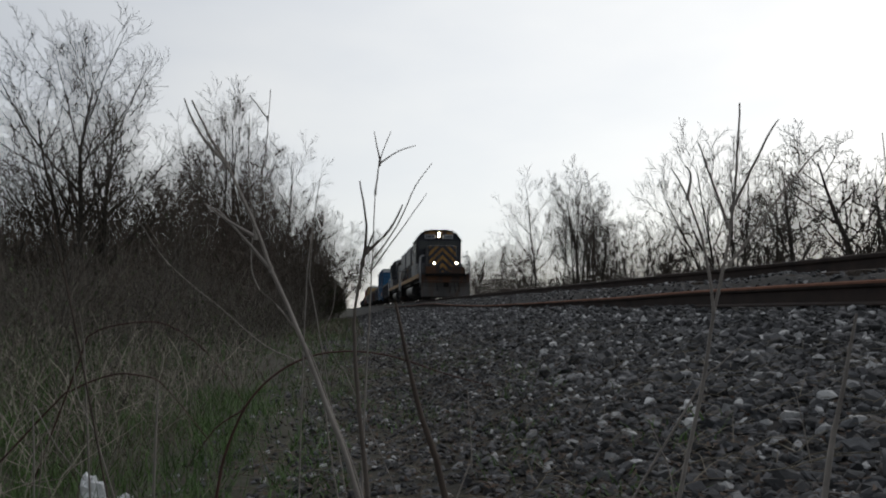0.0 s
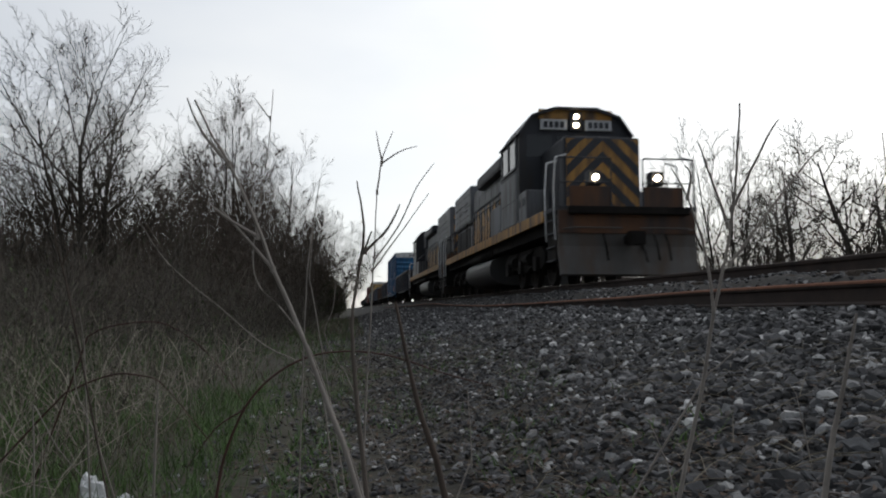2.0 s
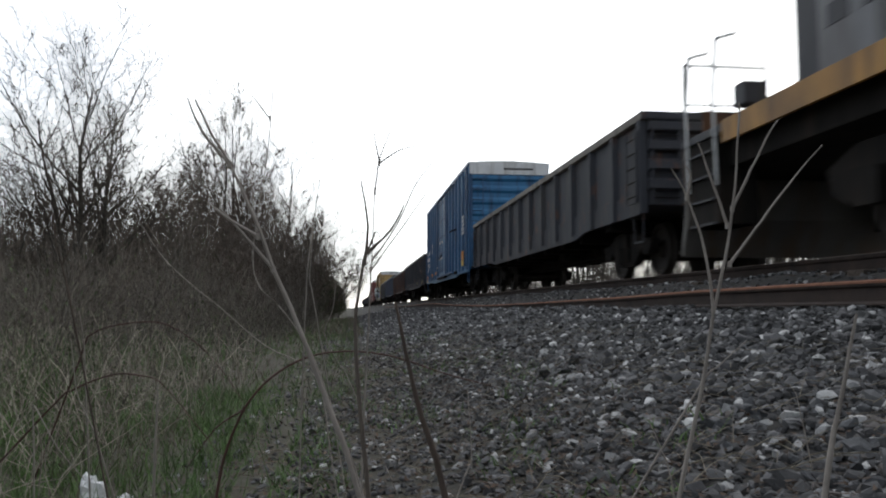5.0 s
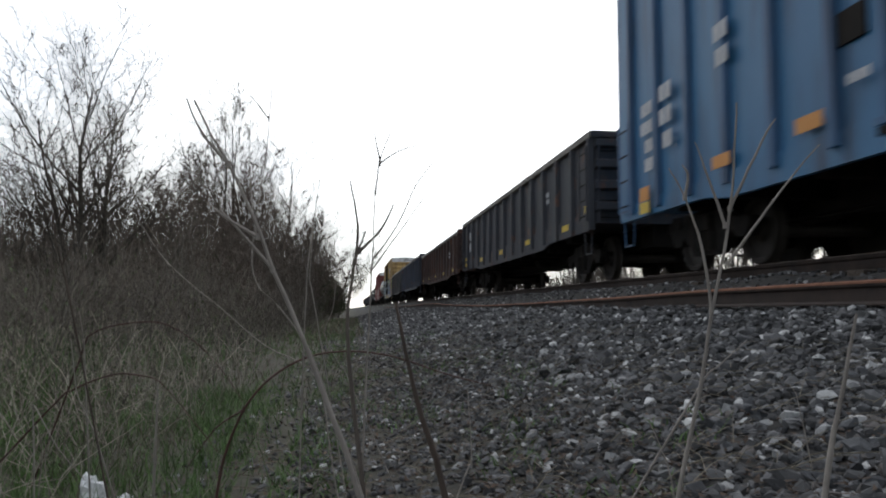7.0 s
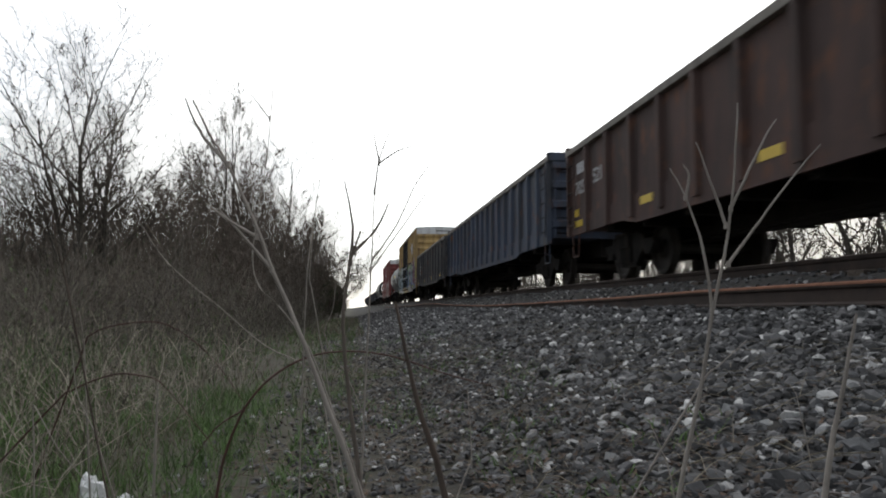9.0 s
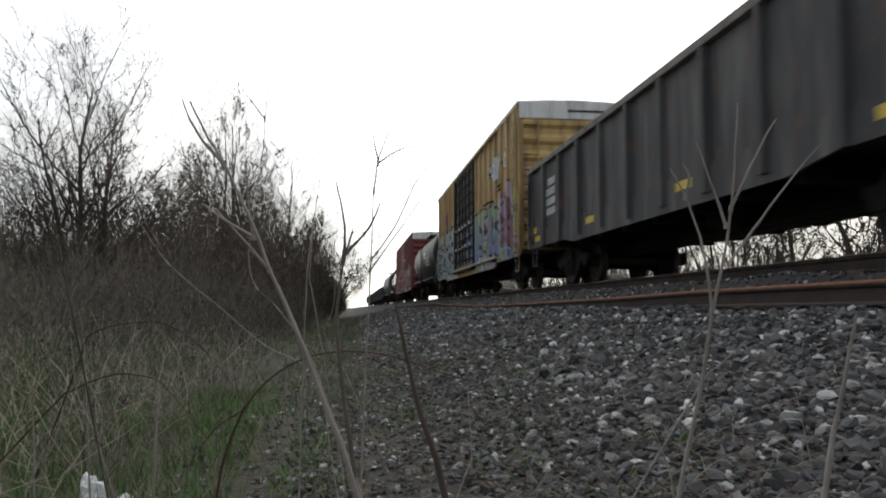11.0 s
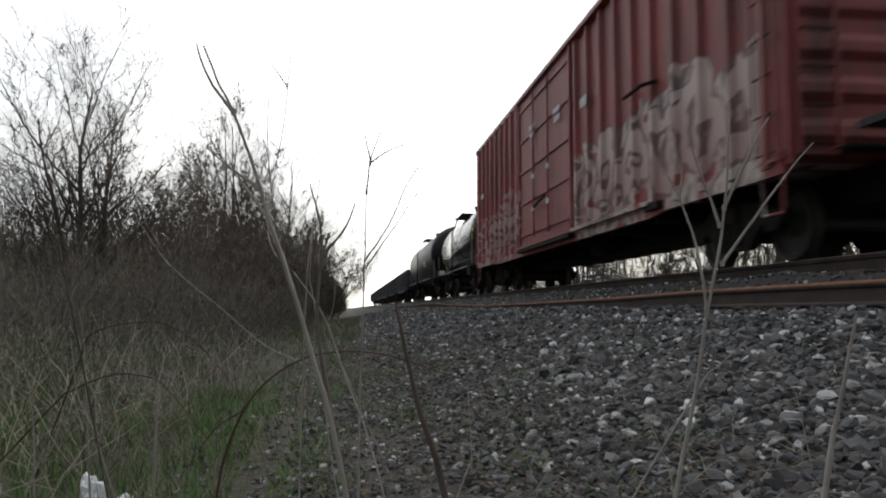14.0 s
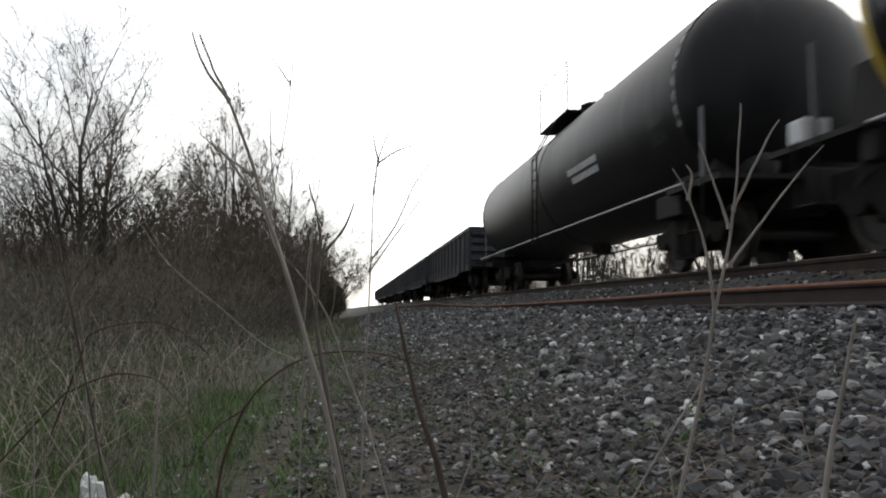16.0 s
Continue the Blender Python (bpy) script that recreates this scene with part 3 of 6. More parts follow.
def coupler(car, y, way):
    bm = bmesh.new()
    block(bm, -0.09, 0.09, min(y, y + way * 0.5), max(y, y + way * 0.5), 0.80, 0.97)
    block(bm, -0.17, 0.13, min(y + way * 0.38, y + way * 0.66), max(y + way * 0.38, y + way * 0.66), 0.74, 1.02)
    part("coupler", bm, UNDER, car, "dark steel knuckle coupler")
    part("air_hose", pipe([(0.3, y, 0.8), (0.3, y + way * 0.2, 0.6), (0.25, y + way * 0.45, 0.42), (0.15, y + way * 0.62, 0.45)], 0.022), UNDER, car, "sagging black air hose")


RUNGS = {}


def rung(parent, size, along, at):
    """One round rung; alike rungs share a mesh."""
    key = (round(size, 3), along)
    if key not in RUNGS:
        bm = bmesh.new()
        rod(bm, (0, 0, 0), (0, size, 0) if along == "y" else (size, 0, 0), 0.013, 0.013, 6)
        ob = part("rung", bm, UNDER, parent)
        RUNGS[key] = ob.data
    else:
        ob = new("rung", RUNGS[key])
        ob.parent = parent
    ob.location = at


def ladder(car, x, y, z0, z1, rungs, material, wide=0.45, along="y", out=-1):
    bm = bmesh.new()
    for w in (0, wide):
        if along == "y":
            block(bm, x + out * 0.07 - 0.012, x + out * 0.07 + 0.012, y + w - 0.02, y + w + 0.02, z0 - 0.1, z1 + 0.1)
        else:
            block(bm, x + w - 0.02, x + w + 0.02, y + out * 0.07 - 0.012, y + out * 0.07 + 0.012, z0 - 0.1, z1 + 0.1)
    if along == "y":
        block(bm, x + out * 0.066 - 0.01, x + out * 0.066 + 0.01, y - 0.02, y + wide + 0.02, z0 - 0.1, z0 - 0.07)
    else:
        block(bm, x - 0.02, x + wide + 0.02, y + out * 0.066 - 0.01, y + out * 0.066 + 0.01, z0 - 0.1, z0 - 0.07)
    lad = part("ladder", bm, material, car, "painted steel ladder")
    for i in range(rungs):
        z = z0 + (z1 - z0) * i / max(1, rungs - 1)
        rung(lad, wide, along, (x + out * 0.06, y, z) if along == "y" else (x, y + out * 0.06, z))


def bars(car, x, y, z, rows, material, height=0.12, gap=0.1, name="stencil"):
    """Lettering that cannot be read: plain bars on the near side, a part for each."""
    for i, wide in enumerate(rows):
        top = z - i * (height + gap)
        k = max(1, round(wide / (height * 0.85)))
        for j in range(k):
            a = y + wide * j / k
            part(name, box(x - 0.004, x, a, a + wide / k * 0.82, top - height, top), material, car)


def lettering(car, words, x, y, z, height):
    """Painted characters on the near side of a car."""
    cu = bpy.data.curves.new("lettering", "FONT")
    cu.body, cu.size, cu.extrude = words, height * 1.4, 0.003
    tmp = new("lettering", cu)
    bpy.context.view_layer.update()
    me = bpy.data.meshes.new_from_object(tmp.evaluated_get(bpy.context.evaluated_depsgraph_get()))
    bpy.data.objects.remove(tmp)
    me.materials.clear()
    me.materials.append(MARK)
    ob = new("lettering", me)
    ob.parent = car
    ob.matrix_basis = pose(x, y, z, 90, 0, -90)


def underframe(car, length, kind="freight"):
    bm = bmesh.new()
    block(bm, -0.32, 0.32, 0.1, length - 0.1, 0.58, 1.02)
    for y in (2.0, length - 2.0):
        block(bm, -1.35, 1.35, y - 0.18, y + 0.18, 0.78, 1.0)
    part("centre_sill", bm, UNDER, car, "dark steel centre sill and bolsters")
    bm = turned([(length * 0.42, 0.14), (length * 0.42 + 0.03, 0.17), (length * 0.42 + 0.75, 0.17), (length * 0.42 + 0.78, 0.12)], 14, "y", (-0.6, 0, 0.72))
    part("air_reservoir", bm, UNDER, car, "dark air brake reservoir", True)
    for i in range(7):
        y = 3.6 + (length - 7.2) * i / 6
        part("cross_bearer", box(-1.36, 1.36, y - 0.09, y + 0.09, 0.70, 0.99), UNDER, car)
    part("brake_rod", pipe([(-0.35, 2.4, 0.52), (-0.35, length - 2.4, 0.52)], 0.016), UNDER, car)
    truck(car, 2.0)
    truck(car, length - 2.0)
    coupler(car, 0.0, -1)
    coupler(car, length, 1)


def boxcar(label, front, length, paint, rib_paint, ribs_front, door_y, door_w, door_paint, white_band, sill_drop):
    """High-cube boxcar: smooth side sheets with outside posts, plug door, corrugated ends and an arched roof."""
    car = tagged(new("boxcar"), label, "boxcar", "cars of the freight train")
    W, ZB, ZT = 1.50, 0.98, 4.80
    part("body", box(-W, W, 0, length, ZB, ZT, 0.015), paint, car)
    bm = bmesh.new()
    prism(bm, [(-W - 0.03, ZT - 0.03), (-W - 0.03, ZT + 0.03), (-0.8, ZT + 0.075), (0, ZT + 0.095), (0.8, ZT + 0.075), (W + 0.03, ZT + 0.03), (W + 0.03, ZT - 0.03)], -0.04, length + 0.04)
    part("roof", bm, WHITE if white_band else paint, car, "galvanised steel roof")
    bm = bmesh.new()
    for i in range(int(length / 1.2)):
        y = 0.5 + 1.2 * i
        prism(bm, [(-W, ZT + 0.03), (-0.8, ZT + 0.10), (0, ZT + 0.12), (0.8, ZT + 0.10), (W, ZT + 0.03), (0, ZT + 0.05)], y, y + 0.09)
    part("roof_rib", bm, rib_paint, car)
    for s in (-1, 1):
        # deep side sill between the trucks
        bm = bmesh.new()
        drop = sill_drop
        side_outline(bm, [(0.05, ZB + 0.05), (0.05, 0.80), (2.9, 0.80), (3.5, 0.80 - drop), (length - 3.5, 0.80 - drop), (length - 2.9, 0.80), (length - 0.05, 0.80), (length - 0.05, ZB + 0.05)],
                     s * (W - 0.05), s * (W + 0.02))
        part("side_sill", bm, paint, car, "deep painted side sill")
        part("top_chord", box(*sorted((s * (W - 0.01), s * (W + 0.035))), 0, length, ZT - 0.12, ZT - 0.03), rib_paint, car)
        y = 0.30
        while y < length - 0.1:
            if not (door_y - 0.15 < y < door_y + door_w + 0.15):
                bm = bmesh.new()
                a, b = s * (W - 0.002), s * (W + 0.075)
                v = [(a, y - 0.08), (b, y - 0.05), (b, y + 0.05), (a, y + 0.08)]
                lo = [bm.verts.new((p, q, ZB - 0.1)) for p, q in v]
                hi = [bm.verts.new((p, q, ZT - 0.10)) for p, q in v]
                for i in range(4):
                    j = (i + 1) % 4
                    bm.faces.new((lo[i], lo[j], hi[j], hi[i]))
                bm.faces.new(lo)
                bm.faces.new(hi)
                bmesh.ops.recalc_face_normals(bm, faces=bm.faces)
                part("side_post", bm, rib_paint, car)
            y += ribs_front
        # plug door with its rods and rails
        x = s * (W + 0.05)
        beam = rib_paint if door_paint is paint else UNDER
        d = part("door", box(*sorted((s * (W - 0.01), x)), door_y, door_y + door_w, ZB + 0.02, ZT - 0.2, 0.01), door_paint, car, "steel plug door")
        beams = 5 if door_w < 4.5 else 9
        for k in range(beams):
            z = ZB + 0.25 + k * (ZT - ZB - 0.7) / (beams - 1)
            part("door_beam", box(*sorted((x, s * (W + 0.085))), door_y + 0.06, door_y + door_w - 0.06, z - 0.035, z + 0.035, 0.008), beam, d)
        for k in ((0.35, 0.65) if door_w < 4.5 else (0.14, 0.34, 0.5, 0.66, 0.86)):
            bm = bmesh.new()
            rod(bm, (s * (W + 0.105), door_y + door_w * k, ZB + 0.1), (s * (W + 0.105), door_y + door_w * k, ZT - 0.3), 0.022, 0.022, 8)
            part("lock_rod", bm, beam, d)
            for z in (1.75, 2.5):
                part("rod_guide", box(*sorted((s * (W + 0.10), s * (W + 0.135))), door_y + door_w * k - 0.07, door_y + door_w * k + 0.07, z - 0.05, z + 0.05, 0.006), MARK, d, "pale rod guide")
        for yy in (door_y - 0.10, door_y + door_w + 0.02):
            part("door_post", box(*sorted((s * (W - 0.005), s * (W + 0.10))), yy, yy + 0.08, ZB - 0.08, ZT - 0.1, 0.008), UNDER if door_w > 4.5 else rib_paint, car, "steel door post")
        part("door_sill", box(*sorted((s * W, s * (W + 0.15))), door_y - 0.1, door_y + door_w + 0.1, ZB - 0.16, ZB - 0.09, 0.006), UNDER, car, "dark door sill")
        if door_w < 3.5:
            part("tack_board", box(*sorted((s * W, s * (W + 0.03))), door_y + door_w + 0.35, door_y + door_w + 0.85, 1.75, 2.05, 0.006), UNDER, car, "dark tack board")
        part("jack_pad", box(*sorted((s * (W + 0.01), s * (W + 0.10))), 3.0, 3.5, 0.84, 0.95, 0.01), UNDER, car)
        part("bracket", pipe([(s * (W + 0.02), 3.1, 2.65), (s * (W + 0.22), 3.2, 2.6), (s * (W + 0.22), 3.9, 2.6)], 0.03), UNDER, car, "dark hand brake bracket")
        part("door_handle", pipe([(s * (W + 0.12), door_y + door_w * 0.4, 1.9), (s * (W + 0.16), door_y + door_w * 0.6, 1.75)], 0.03), UNDER, d, "dark door lever")
        for z, nm in ((ZB - 0.03, "door_rail"), (ZT - 0.16, "door_rail")):
            part(nm, box(*sorted((s * W, s * (W + 0.13))), door_y - door_w * 0.9, door_y + door_w + 0.15, z - 0.04, z + 0.025, 0.006), rib_paint, car, "long door track")
        for yy in (0.08, length - 0.55):
            ladder(car, s * W, yy, ZB + 0.05, (ZT - 0.5) if (yy > 1) == (s > 0) else 2.2, 9 if (yy > 1) == (s > 0) else 4, rib_paint, 0.42, "y", s)
        for yy in (0.1, length - 0.52):
            part("step", pipe([(s * (W - 0.02), yy, 0.8), (s * (W - 0.02), yy + 0.03, 0.42), (s * (W - 0.02), yy + 0.38, 0.42), (s * (W - 0.02), yy + 0.41, 0.8)], 0.014), rib_paint, car, "bent steel corner step")
    for y, w in ((0, -1), (length, 1)):
        for k in range(8):
            z = ZB + 0.24 + k * 0.435
            bm = bmesh.new()
            side_outline(bm, [(y - w * 0.005, z - 0.15), (y + w * 0.065, z - 0.05), (y + w * 0.065, z + 0.05), (y - w * 0.005, z + 0.15)], -W + 0.12, W - 0.12)
            part("end_corrugation", bm, paint, car)
        for xx in (-W, W - 0.07):
            part("corner_post", box(xx, xx + 0.07, *sorted((y - w * 0.01, y + w * 0.05)), ZB - 0.1, ZT - 0.02, 0.01), rib_paint, car)
        if white_band:
            part("end_band", box(-W + 0.02, W - 0.02, *sorted((y, y + w * 0.068)), ZT - 0.42, ZT + 0.0, 0.006), WHITE, car, "white band over the car end")
            part("stencil", box(-0.2, 0.9, *sorted((y + w * 0.068, y + w * 0.072)), ZT - 0.24, ZT - 0.18), UNDER, car)
        ladder(car, -W + 0.1, y, ZB + 0.1, ZT - 0.6, 9, rib_paint, 0.42, "x", w)
        part("crossover_step", box(-1.0, 1.0, *sorted((y, y + w * 0.3)), 1.02, 1.05), UNDER, car)
    underframe(car, length)
    TRAIN.append((car, front))
    return car


def gondola(label, front, length, paint, top=3.05, posts=14, yellow=True, marks=(), end_cut=False):
    """Open-topped gondola with outside posts, top chord and side sill."""
    car = tagged(new("gondola_car"), label, "gondola car", "cars of the freight train")
    W, ZB = 1.46, 0.98
    for s in (-1, 1):
        part("side_wall", box(*sorted((s * (W - 0.012), s * W)), 0, length, ZB, top), paint, car)
        part("top_chord", box(*sorted((s * (W - 0.09), s * (W + 0.085))), -0.06, length + 0.06, top - 0.06, top + 0.06, 0.015), CHORD, car, "dented weathered top chord")
        bm = bmesh.new()
        side_outline(bm, [(0, ZB + 0.22), (0, 0.86), (2.9, 0.86), (3.6, 0.76), (length - 3.6, 0.76), (length - 2.9, 0.86), (length, 0.86), (length, ZB + 0.22)], s * (W - 0.02), s * (W + 0.03))
        part("side_sill", bm, paint, car)
        for i in range(posts + 1):
            y = 0.08 + (length - 0.16) * i / posts
            bm = bmesh.new()
            a, b = s * (W - 0.002), s * (W + 0.085)
            v = [(a, y - 0.10), (b, y - 0.055), (b, y + 0.055), (a, y + 0.10)]
            lo = [bm.verts.new((p, q, ZB - 0.12)) for p, q in v]
            hi = [bm.verts.new((p, q, top - 0.05)) for p, q in v]
            for k in range(4):
                j = (k + 1) % 4
                bm.faces.new((lo[k], lo[j], hi[j], hi[k]))
            bm.faces.new(lo)
            bm.faces.new(hi)
            bmesh.ops.recalc_face_normals(bm, faces=bm.faces)
            part("side_post", bm, paint, car)
        if yellow:
            for i in range(1, posts, 3):
                y = 0.08 + (length - 0.16) * (i + 0.5) / posts
                part("reflector", box(*sorted((s * (W + 0.03), s * (W + 0.036))), y - 0.23, y + 0.23, 1.0, 1.12), YELLOW, car, "yellow reflector strip")
            part("reflector", box(*sorted((s * W, s * (W + 0.006))), 0.26, 0.55, 1.0, 1.35), YELLOW, car, "yellow reflector strip")
            part("reflector", box(*sorted((s * W, s * (W + 0.006))), length - 0.55, length - 0.26, 1.0, 1.35), YELLOW, car, "yellow reflector strip")
        for yy in (0.12, length - 0.56):
            ladder(car, s * (W + 0.03), yy, ZB + 0.15, top - 0.3, 5, paint, 0.42, "y", s)
            part("step", pipe([(s * W, yy, 0.85), (s * W, yy + 0.03, 0.45), (s * W, yy + 0.38, 0.45), (s * W, yy + 0.41, 0.85)], 0.014), paint, car)
    part("floor_pan", box(-W, W, 0.05, length - 0.05, ZB, ZB + 0.08), paint, car)
    for y, w in ((0, -1), (length, 1)):
        part("end_wall", box(-W, W, *sorted((y, y - w * 0.02)), ZB, top + (0.12 if end_cut else 0.0)), paint, car)
        for k in range(4):
            z = ZB + 0.3 + k * (top - ZB - 0.45) / 3
            bm = bmesh.new()
            side_outline(bm, [(y, z - 0.10), (y + w * 0.10, z - 0.06), (y + w * 0.10, z + 0.06), (y, z + 0.10)], -W + 0.02, W - 0.02)
            part("end_rib", bm, paint, car)
        part("end_chord", box(-W - 0.08, W + 0.08, *sorted((y - w * 0.08, y + w * 0.09)), top - 0.055, top + (0.13 if end_cut else 0.065), 0.012), paint, car)
        part("brake_wheel", turned([(y + w * 0.24, 0.27), (y + w * 0.27, 0.29), (y + w * 0.30, 0.27)], 18, "y", (0.6, 0, 2.3)), UNDER, car) if w > 0 else None
        ladder(car, -W + 0.08, y, ZB + 0.1, top - 0.3, 5, paint, 0.42, "x", w)
    for y, z, rows, h in marks:
        bars(car, -W - 0.004, y, z, rows, MARK, h, h * 0.45)
    underframe(car, length)
    TRAIN.append((car, front))
    return car


def tank_car(label, front, length, shell0, shell1, radius, zc, marks=(), bands=(), paint=TANK):
    """Black tank car on stub sills with walkway, dome platform and hand rail."""
    car = tagged(new("tank_car"), label, "tank car", "cars of the freight train")
    prof = [(shell0 + 0.72 * (1 - math.cos(a)), max(0.02, radius * math.sin(a))) for a in (math.pi / 2 * i / 8 for i in range(9))]
    back = [(shell0 + shell1 - s, r) for s, r in reversed(prof)]
    part("tank_shell", turned(prof + back, 48, "y", (0, 0, zc)), paint, car, "glossy black tank shell", True)
    for y in (shell0 + 0.72, shell1 - 0.72, (shell0 + shell1) / 2):
        part("shell_band", turned([(y - 0.03, radius), (y - 0.03, radius + 0.008), (y + 0.03, radius + 0.008), (y + 0.03, radius)], 48, "y", (0, 0, zc)), BLACK, car)
    mid = (shell0 + shell1) / 2
    part("manway", turned([(zc + radius - 0.1, 0.42), (zc + radius + 0.22, 0.42), (zc + radius + 0.24, 0.46), (zc + radius + 0.30, 0.46), (zc + radius + 0.34, 0.3)], 20, "z", (0, mid, 0)), BLACK, car, "bolted manway", True)
    part("valve_cover", turned([(zc + radius - 0.1, 0.25), (zc + radius + 0.3, 0.25), (zc + radius + 0.36, 0.15)], 16, "z", (0, mid - 1.0, 0)), BLACK, car, "", True)
    top = zc + radius
    bm = bmesh.new()
    for s in (-1, 1):
        block(bm, *sorted((s * 0.55, s * 1.15)), mid - 1.2, mid + 1.2, top - 0.17, top - 0.13)
    part("platform", bm, BLACK, car, "grating platform round the manway")
    for s in (-1, 1):
        for yy in (mid - 1.2, mid + 1.2):
            part("rail_post", pipe([(s * 1.13, yy, top - 0.17), (s * 1.13, yy, top + 0.95)], 0.014), UNDER, car)
        part("guard_rail", pipe([(s * 1.13, mid - 1.2, top + 0.93), (s * 1.13, mid + 1.2, top + 0.93)], 0.009), UNDER, car)
        part("guard_rail", pipe([(s * 1.13, mid - 1.2, top + 0.5), (s * 1.13, mid + 1.2, top + 0.5)], 0.008), UNDER, car)
        part("hand_rail", pipe([(s * (radius + 0.05), 0.9, 1.06), (s * (radius + 0.05), length - 0.9, 1.06)], 0.016), MARK, car, "long pale hand rail")
        for i in range(7):
            yy = 1.0 + (length - 2.0) * i / 6
            part("rail_bracket", pipe([(s * (radius - 0.45), yy, zc - radius * 0.75), (s * (radius + 0.05), yy, 1.06)], 0.018), BLACK, car)
        bm = bmesh.new()
        for yy in (mid - 0.22, mid + 0.22):
            rod(bm, (s * (radius + 0.09), yy, 0.9), (s * (radius + 0.09), yy, zc + 0.5), 0.018, 0.018, 6)
            rod(bm, (s * (radius + 0.09), yy, zc + 0.5), (s * 1.13, yy, top - 0.15), 0.018, 0.018, 6)
        lad = part("ladder", bm, UNDER, car, "side ladder up to the platform")
        for k in range(9):
            rung(lad, 0.44, "y", (s * (radius + 0.09), mid - 0.22, 0.95 + 0.24 * k))
        for yy in (0.6, length - 1.0):
            part("end_post", box(*sorted((s * 1.38, s * 1.42)), yy, yy + 0.04, 1.0, 2.0), LOCO_GREY, car)
            part("step", pipe([(s * 1.42, yy, 1.1), (s * 1.42, yy, 0.45), (s * 1.42, yy + 0.35, 0.45), (s * 1.42, yy + 0.35, 1.1)], 0.014), UNDER, car)
    for y in (1.6, length - 1.6):
        bm = bmesh.new()
        side_outline(bm, [(y - 0.7, 1.05), (y + 0.7, 1.05), (y + 0.5, 1.75), (y - 0.5, 1.75)], -1.05, 1.05)
        part("saddle", bm, BLACK, car, "black tank saddle")
        part("stub_sill", box(-0.34, 0.34, y - 1.5, y + 2.0 if y < 5 else y + 1.5, 0.70, 1.16, 0.02), BLACK, car, "heavy black stub sill")
        part("body_bolster", box(-1.32, 1.32, y - 0.1, y + 0.7 if y < 5 else y + 0.1, 0.74, 1.06, 0.02), BLACK, car, "black body bolster")
        part("brake_cylinder", turned([(y - 1.1, 0.1), (y - 1.08, 0.17), (y - 0.6, 0.17), (y - 0.55, 0.06)], 14, "y", (-0.6, 0, 1.25)), BLACK, car, "black brake cylinder on the end platform", True)
        part("end_platform", box(-1.42, 1.42, y - 1.45 if y < 5 else y - 0.1, y + 0.1 if y < 5 else y + 1.45, 1.02, 1.08), BLACK, car)
    for y, a0, rows, h, mat in marks:
        for i, wide in enumerate(rows):
            k = max(1, round(wide / (h * 1.1)))
            a = radians(a0) - i * (h * 1.5) / radius
            for j in range(k):
                ya = y + wide * j / k
                yb = ya + wide / k * 0.82
                bm = bmesh.new()
                p = []
                for aa in (a, a - h / radius):
                    for rr in (radius + 0.001, radius + 0.006):
                        for yy in (ya, yb):
                            p.append(bm.verts.new((-rr * math.cos(aa), yy, zc + rr * math.sin(aa))))
                for f in ((2, 3, 7, 6), (0, 4, 5, 1), (0, 1, 3, 2), (4, 6, 7, 5), (0, 2, 6, 4), (1, 5, 7, 3)):
                    bm.faces.new([p[q] for q in f])
                part("stencil", bm, mat, car)
    for y, wide, a0, a1, *tint in bands:
        bm = bmesh.new()
        ring = []
        for i in range(9):
            aa = radians(a0 + (a1 - a0) * i / 8)
            ring.append([bm.verts.new((-(radius + 0.009) * math.cos(aa), yy, zc + (radius + 0.009) * math.sin(aa))) for yy in (y, y + wide)])
        for u, v in zip(ring, ring[1:]):
            bm.faces.new((u[0], u[1], v[1], v[0]))
        part("painted_band", bm, tint[0] if tint else YELLOW, car, "painted band round the shell")
    bm = turned([(mid - 0.25, 0.02), (mid - 0.22, 0.17), (mid + 0.22, 0.17), (mid + 0.25, 0.02)], 16, "y", (0, 0, zc - radius - 0.05))
    part("outlet_valve", bm, UNDER, car, "bottom outlet valve")
    part("brake_rod", pipe([(-0.3, 2.4, 0.62), (-0.3, length - 2.4, 0.62)], 0.016), UNDER, car)
    truck(car, 1.9)
    truck(car, length - 1.9)
    coupler(car, 0.0, -1)
    coupler(car, length, 1)
    TRAIN.append((car, front))
    return car


def loco_truck(car, y):
    bm = bmesh.new()
    half = [(-2.3, 0.55), (-2.35, 0.80), (-1.9, 0.98), (1.9, 0.98), (2.35, 0.80), (2.3, 0.55), (2.0, 0.42), (1.45, 0.42), (1.25, 0.55), (0.75, 0.50), (0.5, 0.40), (-0.5, 0.40), (-0.75, 0.50),
            (-1.25, 0.55), (-1.45, 0.42), (-2.0, 0.42)]
    for s in (-1, 1):
        side_outline(bm, half, s * 1.02, s * 1.16)
        for dy in (-1.68, 0.05, 1.68):
            block(bm, *sorted((s * 1.14, s * 1.26)), dy - 0.17, dy + 0.17, 0.38, 0.72)
        for dy in (-0.85, 0.88):
            rod(bm, (s * 1.2, dy - 0.2, 0.72), (s * 1.2, dy + 0.25, 0.72), 0.13, 0.13, 12)
            rod(bm, (s * 1.2, dy - 0.5, 0.95), (s * 1.2, dy + 0.3, 0.60), 0.03, 0.03, 6)
    block(bm, -1.0, 1.0, -0.9, 0.9, 0.6, 0.9)
    t = part("truck", bm, UNDER, car, "six-wheel cast locomotive truck")
    t.location = (0, y, 0)
    for dy in (-1.68, 0.05, 1.68):
        wheelset(t, dy, 0.50)


